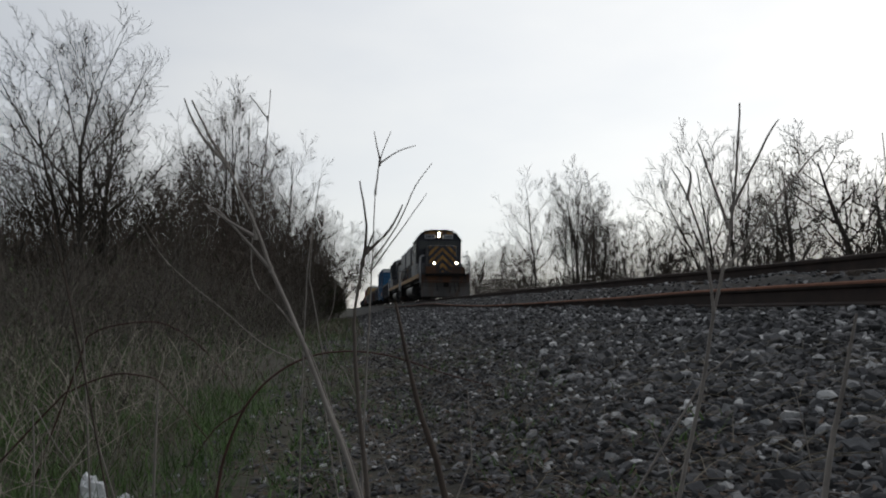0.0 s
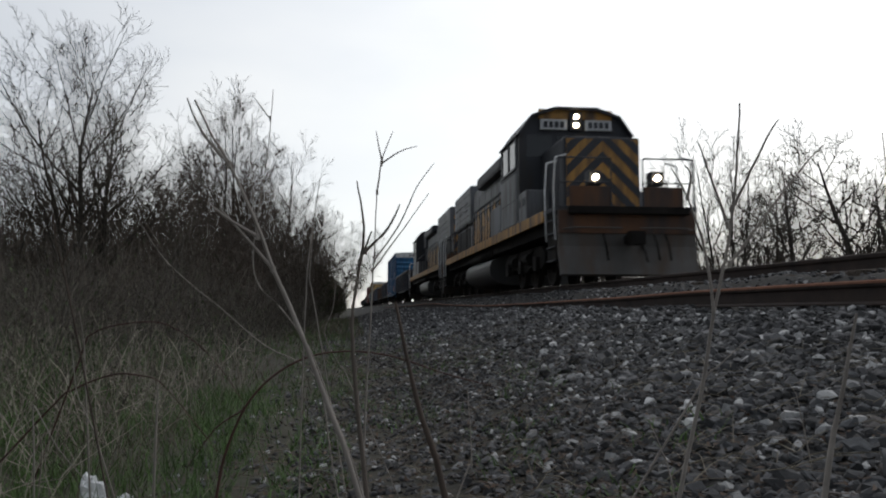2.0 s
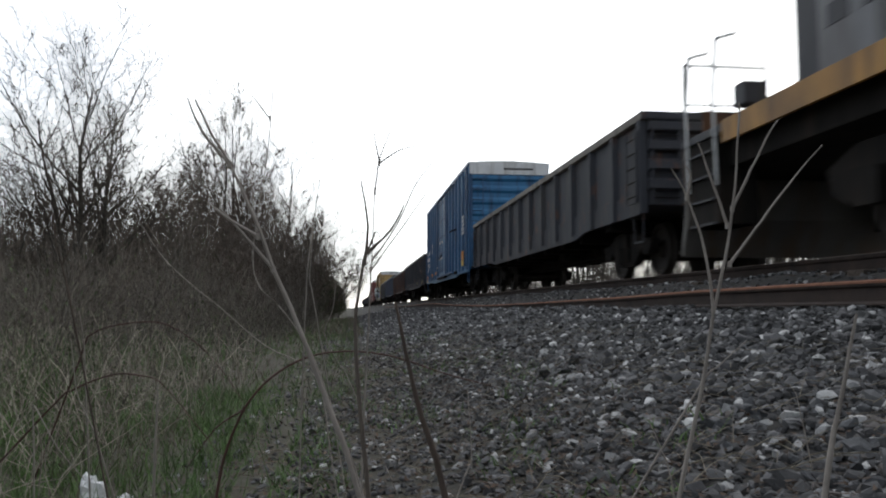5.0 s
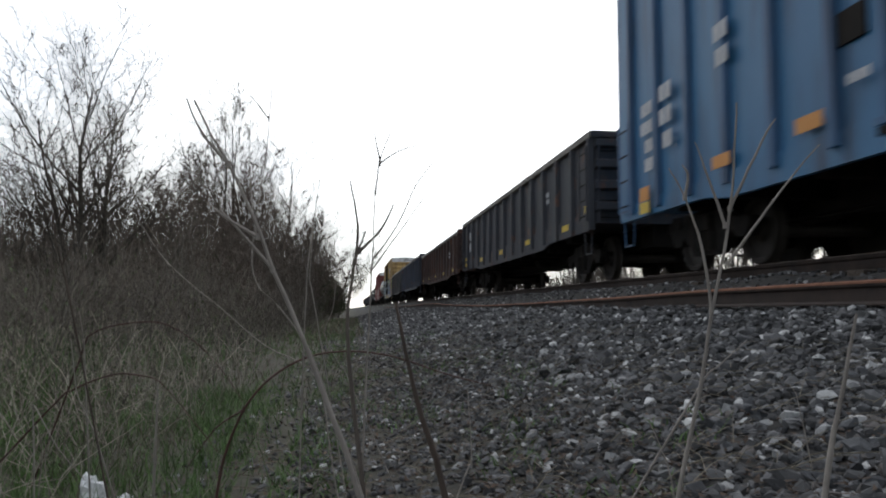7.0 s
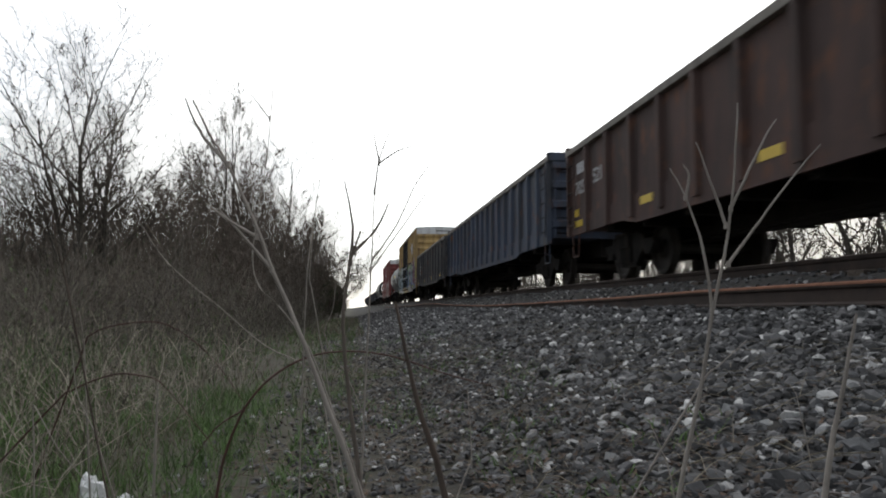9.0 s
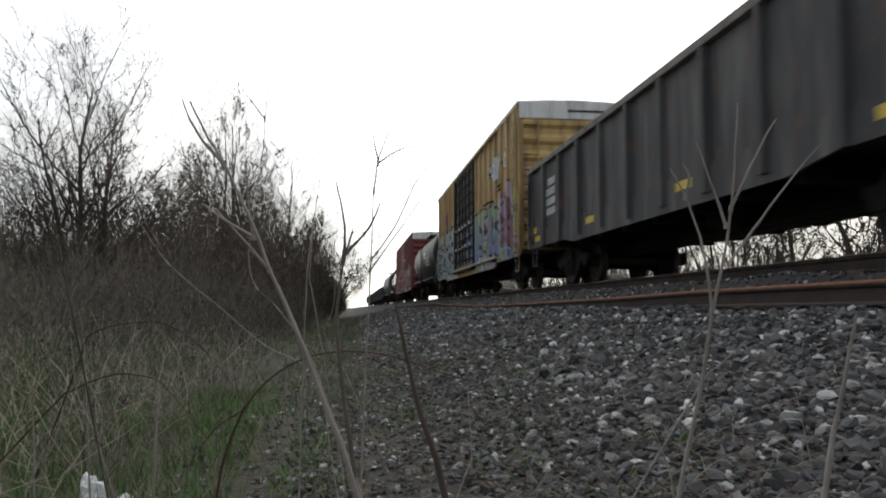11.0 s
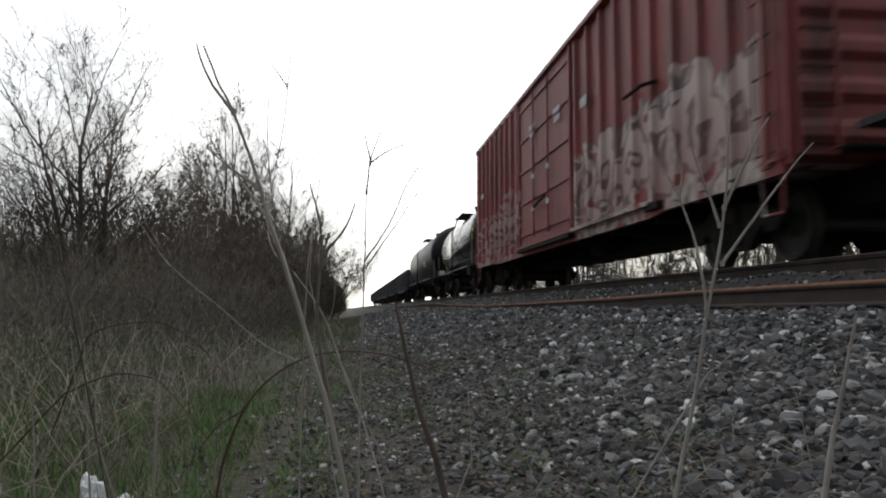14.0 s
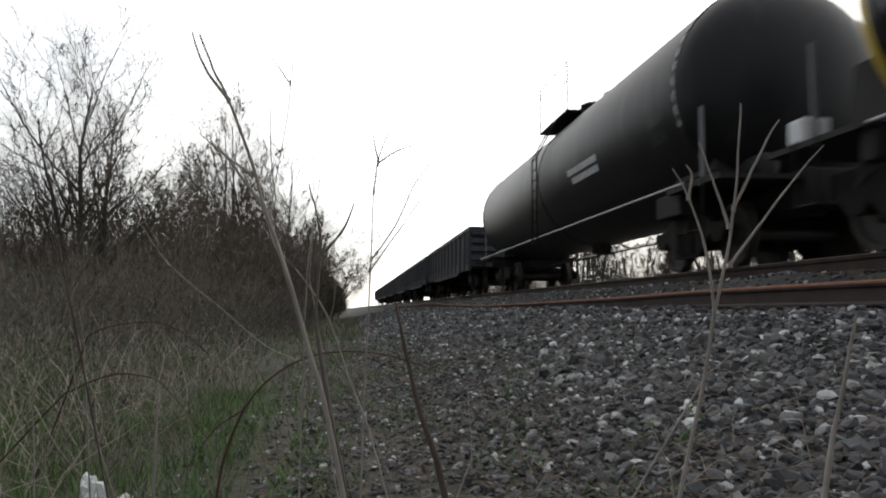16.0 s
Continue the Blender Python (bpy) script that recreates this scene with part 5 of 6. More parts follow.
def grow(rng, trunk, crown, p, d, length, r, level, plan, low):
    """One limb with its side limbs; the thick ones go to the trunk, the thin ones to the crown."""
    counts, spread, lift, thin, reach = plan
    k = (9, 7, 5, 3, 2)[level]
    pts = limb_line(rng, p, d, length, k, (0.06, 0.10, 0.11, 0.12, 0.12)[level], lift * (0.25, 1.0, 0.9, 0.7, 0.5)[level])
    tip = max(thin * 0.7, r * (0.16, 0.20, 0.35, 0.5, 0.6)[level])
    (trunk if level < 2 else crown).add(pts, r, tip, (8, 6, 4, 3, 3)[level])
    if level >= len(counts):
        return
    count = counts[level]
    start = low if level == 0 else 0.16
    for i in range(count):
        t = min(0.97, start + (1 - start) * (i + rng.random() * 0.8) / count)
        j = min(k - 1, int(t * k))
        q = pts[j].lerp(pts[j + 1], t * k - j)
        ax = (pts[j + 1] - pts[j]).normalized()
        side = ax.orthogonal().normalized()
        side.rotate(Matrix.Rotation(2.4 * i + rng.uniform(-0.7, 0.7), 3, ax))
        a = radians(spread * rng.uniform(0.65, 1.3))
        nd = (ax * math.cos(a) + side * math.sin(a)).normalized()
        rr = (r + (tip - r) * t) * rng.uniform(0.45, 0.68)
        ll = length * (reach, 0.52, 0.56, 0.6)[level] * (1.2 - 0.62 * t) * rng.uniform(0.7, 1.2)
        grow(rng, trunk, crown, q, nd, ll, max(rr, thin), level + 1, plan, low)


def tree(label, seed, stems, counts, spread, lift, thin, material, low=0.2, reach=0.44, group="bare trees along the line"):
    """A bare tree from stems of (lean x, lean y, length, radius)."""
    rng = random.Random(seed)
    ob = tagged(new("tree"), label, "tree", group)
    trunk, crown = Strands(), Strands()
    for i, (lx, ly, length, r) in enumerate(stems):
        foot = Vector((lx * 0.9 + rng.uniform(-0.12, 0.12), ly * 0.9, -0.25))
        grow(rng, trunk, crown, foot, Vector((lx, ly, 1)).normalized(), length, r, 0, (counts, spread, lift, thin, reach), low)
    trunk.done("trunk", BARK, ob)
    crown.done("crown", material, ob, "crown of fine bare twigs")
    return ob


def stand(x, y, turn=0, dz=0.0):
    return pose(x, y, land(x) - 0.05 + dz, 0, 0, turn)


# left of the line: a spreading many-stemmed tree and the wood behind it
big = tree("large bare many-stemmed tree with fine upswept twigs", 12,
           ((-0.14, 0.1, 8.6, 0.15), (0.0, -0.1, 9.4, 0.17), (0.11, 0.05, 9.2, 0.16), (-0.40, 0.0, 6.4, 0.09), (0.30, -0.1, 7.4, 0.11), (0.85, 0.1, 5.4, 0.10)),
           (13, 7, 5, 2), 40, 0.11, 0.0068, TWIG, 0.2, 0.55)
big.matrix_basis = stand(-9.9, 30, 0, -0.5)
slim = tree("slim bare tree in the trackside wood", 5, ((0.05, 0, 10.8, 0.12), (-0.2, 0.1, 8.6, 0.08)), (11, 7, 5, 2), 38, 0.09, 0.0075, TWIG_RED, 0.22)
slim.matrix_basis = stand(-5.3, 41, 0)
bushy = tree("bushy bare tree in the trackside wood", 8, ((0.1, 0.1, 7.4, 0.10), (-0.3, 0, 6.6, 0.08), (0.35, -0.2, 6.2, 0.07)), (10, 7, 5, 2), 44, 0.07, 0.0075, TWIG, 0.15)
bushy.matrix_basis = stand(-8.2, 37, 0)
small = tree("small bare tree in the trackside wood", 21, ((0.1, 0, 5.2, 0.06), (-0.4, 0.2, 4.4, 0.05), (0.3, -0.4, 4.6, 0.05)), (9, 6, 5, 2), 46, 0.06, 0.0075, TWIG_RED, 0.12)
small.matrix_basis = stand(-3.4, 47, 0)
wood = random.Random(3)
for src, x, y, turn, dz in ((slim, -7.0, 40, 130, -0.6), (slim, -4.4, 46, 220, -1.2), (slim, -6.1, 43, 300, -0.3), (bushy, -7.4, 38, 60, 0), (bushy, -3.4, 50, 170, 0), (bushy, -4.8, 43, 80, 0.3),
                            (bushy, -1.9, 58, 200, -0.3), (bushy, -2.6, 53, 30, 0), (bushy, -14.5, 33, 140, -1.0), (bushy, -16.5, 35, 250, -0.6), (slim, -10.4, 46, 190, -2.5),
                            (bushy, -6.2, 46, 10, 0), (bushy, -1.6, 70, 130, -0.8), (bushy, -2.6, 98, 40, 0), (bushy, -12.6, 41, 205, -0.4), (bushy, -9.4, 37, 40, -1.2)):
    copy_thing(src, stand(x, y, turn, dz))
for k in range(24):
    y = wood.uniform(32, 56)
    copy_thing(small, stand(wood.uniform(-19, -0.055 * y) if y > 34 else wood.uniform(-18, -5.5), y, wood.uniform(0, 360), wood.uniform(-1.0, 0)))
for k in range(5):
    copy_thing(bushy, stand(-17 - 4 * k, wood.uniform(38, 52), wood.uniform(0, 360)))

shrub = tree("bare many-stemmed shrub in the rough ground", 53, tuple((0.9 * math.cos(a), 0.9 * math.sin(a), 1.7 + 0.5 * math.sin(3 * a), 0.022) for a in (0.2, 1.0, 1.9, 2.7, 3.5, 4.4, 5.3, 5.9)) + ((0, 0, 2.3, 0.025),),
             (7, 5, 3), 44, 0.07, 0.0042, shade("grey_shrub_twig", (0.06, 0.052, 0.043), (0.16, 0.142, 0.118), 2, 0.9, fine=20, bump=0, island=0.45), 0.1, 0.5, "shrubs in the rough ground")
shrub.matrix_basis = stand(-5.2, 14.5)
for x, y, turn, dz in ((-7.4, 16, 40, 0), (-3.9, 16.5, 200, -0.4), (-9.6, 19, 90, 0.2), (-6.3, 20, 310, 0.2), (-3.6, 22, 150, 0), (-11.5, 22, 20, 0.3), (-8.6, 24, 250, 0.3), (-5.5, 26, 120, 0.3), (-3.4, 29, 60, 0.2),
                       (-7.6, 29, 180, 0.5), (-4.6, 11.5, 270, -0.7), (-3.2, 12.5, 30, -0.8), (-5.9, 11.8, 100, -0.5), (-13.0, 26, 210, 0.3), (-3.0, 33, 330, 0.2), (-10.8, 27, 140, 0.3), (-4.4, 19, 75, -0.2), (-2.9, 25, 15, -0.3)):
    copy_thing(shrub, stand(x, y, turn, dz - 0.2))

# right of the line: open-grown trees at a field edge, then a thin wood
clump = tree("clump of slender bare trees beyond the track", 31, ((-0.3, 0, 7.6, 0.09), (-0.1, 0.1, 8.6, 0.10), (0.08, -0.1, 8.8, 0.10), (0.25, 0.05, 7.8, 0.09), (0.42, 0, 6.6, 0.08)), (9, 6, 5, 2), 36, 0.09, 0.009, TWIG, 0.25)
clump.matrix_basis = stand(19.0, 37.5)
oak = tree("open-grown bare tree with a rounded crown beyond the track", 37, ((0.03, 0, 7.6, 0.17), (0.16, 0.1, 6.6, 0.10)), (12, 7, 5, 2), 52, 0.05, 0.010, TWIG, 0.22)
oak.matrix_basis = stand(20.7, 34.2)
crab = tree("thick-limbed bare tree beyond the track", 44, ((-0.2, 0, 7.4, 0.20), (0.25, 0.1, 7.0, 0.17)), (12, 8, 5, 2), 54, 0.045, 0.012, TWIG, 0.2)
crab.matrix_basis = stand(21.3, 29.0)
for src, x, y, turn, dz in ((clump, 17.2, 57, 100, 1.4), (clump, 19.0, 60, 250, 0.2), (slim, 15.8, 66, 60, 0.2), (oak, 23.5, 40, 160, -0.5), (crab, 24.0, 30.5, 200, -0.6),
                            (bushy, 18.6, 47, 20, -1.6), (bushy, 20.0, 52, 130, -1.2), (bushy, 16.2, 76, 260, -0.8), (bushy, 15.2, 92, 10, -0.8), (bushy, 15.4, 112, 70, 0), (oak, 25, 24, 300, 0), (bushy, 17.5, 85, 200, 0), (clump, 18.5, 96, 20, -1.5), (bushy, 16.8, 104, 300, 0.5),
                            (clump, 17.6, 122, 140, -1.0), (bushy, 15.6, 128, 90, 0.5), (bushy, 18.4, 68, 320, -0.5), (oak, 16.8, 50, 210, -1.2), (oak, 18.4, 43.5, 260, -2.0)):
    copy_thing(src, stand(x, y, turn, dz))
for k in range(30):
    y = wood.uniform(18, 130)
    copy_thing(small, stand(wood.uniform(20, 34), y, wood.uniform(0, 360), wood.uniform(-1.6, -0.4)))


def brush_edge(y):
    return -1.5 + 0.35 * noise.noise(Vector((y * 0.4, 0, 3)))


def patch(x, y):
    """How tall the brush grows, in wide ragged clumps."""
    return max(0.25, 0.78 + 0.9 * noise.noise(Vector((x * 0.32, y * 0.13, 9))) + 0.5 * noise.noise(Vector((x * 0.9, y * 0.35, 2))))


def build_brush():
    rng = random.Random(17)
    stems, reds, leaves, dark = Strands(), Strands(), Strands(), Strands()
    for k in range(6000):
        y = 5.5 + 47 * rng.random() ** 1.35
        if y < 15 and rng.random() < 0.62:
            continue
        inside = rng.random() ** 0.8 * (3 + 0.30 * y)
        x = brush_edge(y) - inside
        tall_ = patch(x, y) * min(0.35 + 0.30 * inside, 1.0) * min(2.2, 0.45 + 0.085 * y) * rng.uniform(0.5, 1.15) * (1 + 0.75 * noise.noise(Vector((x * 0.45, y * 0.3, 4))))
        p = Vector((x, y, land(x) - 0.03))
        lean = Vector((rng.gauss(0, 0.22), rng.gauss(0, 0.22), 1))
        pts = [p]
        for i in range(4):
            lean += Vector((rng.gauss(0, 0.14), rng.gauss(0, 0.14), -0.10 * i * rng.random()))
            pts.append(pts[-1] + lean.normalized() * tall_ / 4)
        s = reds if rng.random() < 0.55 else stems
        r = rng.uniform(0.003, 0.0065) * (1 + 0.03 * y)
        s.add(pts, r, r * 0.4)
        for i in range(3):
            q = pts[1 + i]
            if i == 2 and k % 2:
                continue
            e = q + Vector((rng.gauss(0, 0.25), rng.gauss(0, 0.25), rng.uniform(0.05, 0.4))) * (0.5 + 0.3 * tall_)
            s.add([q, q.lerp(e, 0.5) + Vector((0, 0, 0.04)), e], r * 0.55, r * 0.25)
    for k in range(36000):
        y = 4.5 + 50 * rng.random() ** 1.35
        inside = rng.random() * (2 + 0.36 * y) + 0.1
        x = brush_edge(y) - inside
        top = patch(x, y) * min(0.3 + 0.28 * inside, 1.0) * min(1.9, 0.25 + 0.075 * y) * (1 + 0.8 * noise.noise(Vector((x * 0.45, y * 0.3, 4))))
        p = Vector((x, y, land(x) + top * 1.25 * rng.random() ** 1.5))
        a, w = rng.uniform(0, 6.28), rng.uniform(0.010, 0.026) * (0.8 + 0.03 * y)
        (leaves if rng.random() < 0.46 - 1.1 * noise.noise(Vector((x * 0.5, y * 0.25, 14))) else dark).blade([p, p + Vector((rng.gauss(0, w), rng.gauss(0, w), rng.gauss(0, w) * 1.6))], w * 0.6, a)
    tagged(stems.done("brush", shade("grey_brush_stem", (0.07, 0.062, 0.05), (0.20, 0.18, 0.15), 2, 0.9, fine=20, bump=0, island=0.5)), "tangle of bare grey-brown brush stems", "brush", kind="stuff")
    tagged(reds.done("brush", shade("brown_brush_stem", (0.06, 0.048, 0.038), (0.16, 0.13, 0.105), 1.5, 0.9, fine=20, bump=0, island=0.5)), "tangle of reddish bramble and brush stems", "brush", kind="stuff")
    tagged(leaves.done("brush_leaves", shade("withered_leaf", (0.07, 0.066, 0.047), (0.165, 0.152, 0.11), 1.5, 0.9, fine=10, bump=0, island=0.4)), "withered leaves caught in the brush", "brush", kind="stuff")
    tagged(dark.done("brush_leaves", shade("olive_brush_leaf", (0.042, 0.06, 0.027), (0.10, 0.13, 0.06), 1.2, 0.9, fine=10, bump=0, island=0.5)), "olive green leaves low in the brush", "brush", kind="stuff")
    # a thicket of thin poles fills the wood behind
    poles = Strands()
    for k in range(3400):
        y = rng.uniform(32, 58)
        x = -0.055 * y - 30 * rng.random() ** 1.1
        h = rng.uniform(2.5, 7.0) * (1.0 if x < -4 else 0.8)
        p = Vector((x, y, land(x) - 0.05))
        d = Vector((rng.gauss(0, 0.15), rng.gauss(0, 0.15), 1))
        pts = [p]
        for i in range(3):
            d += Vector((rng.gauss(0, 0.12), rng.gauss(0, 0.12), 0))
            pts.append(pts[-1] + d.normalized() * h / 3)
        r = rng.uniform(0.010, 0.022)
        poles.add(pts, r, r * 0.3)
        for i in range(5):
            q = pts[1].lerp(pts[3], rng.random())
            poles.add([q, q + Vector((rng.gauss(0, 0.5), rng.gauss(0, 0.5), rng.uniform(0.2, 0.9)))], r * 0.5, r * 0.25)
    haze = Strands()
    for k in range(52000):
        if k % 2:
            y = rng.uniform(31, 58)
            x = -0.05 * y - 28 * rng.random() ** 1.05
            z = land(x) + 0.8 + (6.2 if x < -4.5 else 4.4) * rng.random() ** 1.3
        else:
            y = rng.uniform(22, 115)
            x = rng.uniform(20, 34) - 0.04 * y
            z = land(x) + 0.3 + (4.6 + 0.03 * y) * rng.random() ** 1.5
        d = Vector((rng.gauss(0, 1), rng.gauss(0, 1), rng.gauss(0.6, 0.7))).normalized() * rng.uniform(0.2, 0.6)
        p = Vector((x, y, z))
        haze.blade([p, p + d], rng.uniform(0.006, 0.011), rng.uniform(0, 6.28))
    for k in range(24000):
        y = rng.uniform(10, 60)
        x = rng.uniform(17, 32)
        p = Vector((x, y, land(x) + 0.2 + 4.6 * rng.random() ** 1.5))
        d = Vector((rng.gauss(0, 1), rng.gauss(0, 1), rng.gauss(0.6, 0.7))).normalized() * rng.uniform(0.2, 0.6)
        haze.blade([p, p + d], rng.uniform(0.007, 0.014), rng.uniform(0, 6.28))
    soft = Strands()
    for k in range(17000):
        y = rng.uniform(20, 42)
        x = brush_edge(y) - 1.0 - 17 * rng.random()
        z = land(x) + 0.4 + (1.6 + 0.06 * y) * patch(x, y) * rng.random() ** 1.3
        d = Vector((rng.gauss(0, 1), rng.gauss(0, 1), rng.gauss(0.9, 0.7))).normalized() * rng.uniform(0.2, 0.7)
        p = Vector((x, y, z))
        soft.blade([p, p + d], rng.uniform(0.005, 0.010), rng.uniform(0, 6.28))
    tagged(soft.done("twig_haze", shade("pale_brown_twig", (0.085, 0.07, 0.055), (0.19, 0.155, 0.125), 1.5, 0.9, fine=20, bump=0, island=0.4)), "mass of pale brown twigs over the brush", "thicket", kind="stuff")
    tagged(haze.done("twig_haze", TWIG), "mass of fine bare twigs filling the woods", "thicket", kind="stuff")
    for k in range(150):
        y = rng.uniform(18, 110)
        x = rng.uniform(20, 36)
        h = rng.uniform(4, 8)
        p = Vector((x, y, land(x) - 0.1))
        q = p + Vector((rng.gauss(0, 0.3), rng.gauss(0, 0.3), h * 0.5))
        r = rng.uniform(0.03, 0.08)
        poles.add([p, q, q + Vector((rng.gauss(0, 0.4), rng.gauss(0, 0.4), h * 0.5))], r, r * 0.25, 4)
        for i in range(6):
            a = p.lerp(q, rng.uniform(0.4, 1.9))
            poles.add([a, a + Vector((rng.gauss(0, 0.8), rng.gauss(0, 0.8), rng.uniform(0.3, 1.4)))], r * 0.35, r * 0.12)
    for k in range(2200):
        y = rng.uniform(14, 120)
        x = rng.uniform(22, 42)
        h = rng.uniform(1.8, 5.4)
        p = Vector((x, y, land(x) - 0.05))
        pts = [p]
        for i in range(2):
            pts.append(pts[-1] + Vector((rng.gauss(0, 0.16), rng.gauss(0, 0.16), 1)).normalized() * h / 2)
        r = rng.uniform(0.010, 0.022)
        poles.add(pts, r, r * 0.4)
        for i in range(5):
            q = pts[0].lerp(pts[2], rng.uniform(0.2, 1))
            poles.add([q, q + Vector((rng.gauss(0, 0.5), rng.gauss(0, 0.5), rng.uniform(0.2, 0.9)))], r * 0.5, r * 0.3)
    tagged(poles.done("thicket", TWIG), "thicket of thin bare poles behind the brush", "thicket", kind="stuff")
    # scrub below the trees across the line
    far, far_leaf = Strands(), Strands()
    for k in range(5200):
        y = 12 + 123 * rng.random() ** 1.2
        x = rng.uniform(15.5, 24) + (0 if y < 70 else -1)
        h = rng.uniform(0.8, 3.2)
        p = Vector((x, y, land(x) - 0.05))
        pts = [p]
        for i in range(3):
            pts.append(pts[-1] + Vector((rng.gauss(0, 0.18), rng.gauss(0, 0.18), 1)).normalized() * h / 3)
        far.add(pts, 0.012, 0.005)
        for i in range(3):
            q = pts[1 + i % 3]
            far.add([q, q + Vector((rng.gauss(0, 0.3), rng.gauss(0, 0.3), rng.uniform(0.1, 0.5)))], 0.007, 0.004)
    for k in range(30000):
        y = 10 + 125 * rng.random() ** 1.3
        x = rng.uniform(16.5, 25) + (0 if y < 70 else -1)
        p = Vector((x, y, land(x) + (2.8 + 0.035 * max(0, y - 50)) * rng.random() ** 1.5))
        w = rng.uniform(0.04, 0.08) * (1 + 0.006 * y)
        far_leaf.blade([p, p + Vector((rng.gauss(0, w), rng.gauss(0, w), rng.gauss(0, w)))], w * 0.6, rng.uniform(0, 6.28))
    tagged(far.done("scrub", TWIG), "bare scrub below the trees across the line", "brush", kind="stuff")
    tagged(far_leaf.done("scrub_leaves", shade("olive_scrub_leaf", (0.045, 0.045, 0.02), (0.10, 0.09, 0.045), 1, 0.9, fine=8, bump=0, island=0.4)), "olive leaves of the scrub across the line", "brush", kind="stuff")


build_brush()


def evergreen(label, seed, height, width):
    """A dark shrub: a short trunk, boughs, and a ragged crown of small sprays."""
    rng = random.Random(seed)
    ob = tagged(new("bush"), label, "bush", "dark bushes at the wood's edge")
    trunk, crown = Strands(), Strands()
    for k in range(26):
        a, up = rng.uniform(0, 6.28), rng.uniform(0.1, 0.95)
        q = Vector((0, 0, height * up * 0.8))
        reach = width * (1.05 - up) ** 0.6 * rng.uniform(0.6, 1.1)
        e = q + Vector((math.cos(a) * reach, math.sin(a) * reach, height * 0.2))
        trunk.add([q, q.lerp(e, 0.5) + Vector((0, 0, 0.1)), e], 0.02, 0.006)
        for j in range(260):
            c = q.lerp(e, 0.25 + 0.8 * rng.random()) + Vector((rng.gauss(0, 0.22), rng.gauss(0, 0.22), rng.gauss(0, 0.25)))
            w = rng.uniform(0.05, 0.11)
            crown.blade([c, c + Vector((rng.gauss(0, w), rng.gauss(0, w), w * rng.uniform(0.3, 1.6)))], w * 0.35, rng.uniform(0, 6.28))
    trunk.add([Vector((0, 0, -0.3)), Vector((0, 0, height * 0.5)), Vector((0.05, 0, height * 0.9))], 0.08, 0.02, 6)
    trunk.done("trunk", BARK, ob)
    crown.done("crown", CEDAR, ob, "dark ragged foliage")
    return ob


yew = evergreen("dark green-brown shrub at the edge of the wood", 4, 3.6, 1.5)
yew.matrix_basis = stand(-2.3, 50)
for x, y, turn in ((-3.8, 48, 70), (-5.4, 47, 160), (-1.9, 57, 240), (-1.6, 66, 300), (-7.2, 46, 20), (-1.7, 78, 120), (-1.9, 92, 200), (-2.2, 110, 10), (-2.6, 135, 100), (-9.4, 45, 290)):
    copy_thing(yew, stand(x, y, turn, -0.02 * abs(x)))


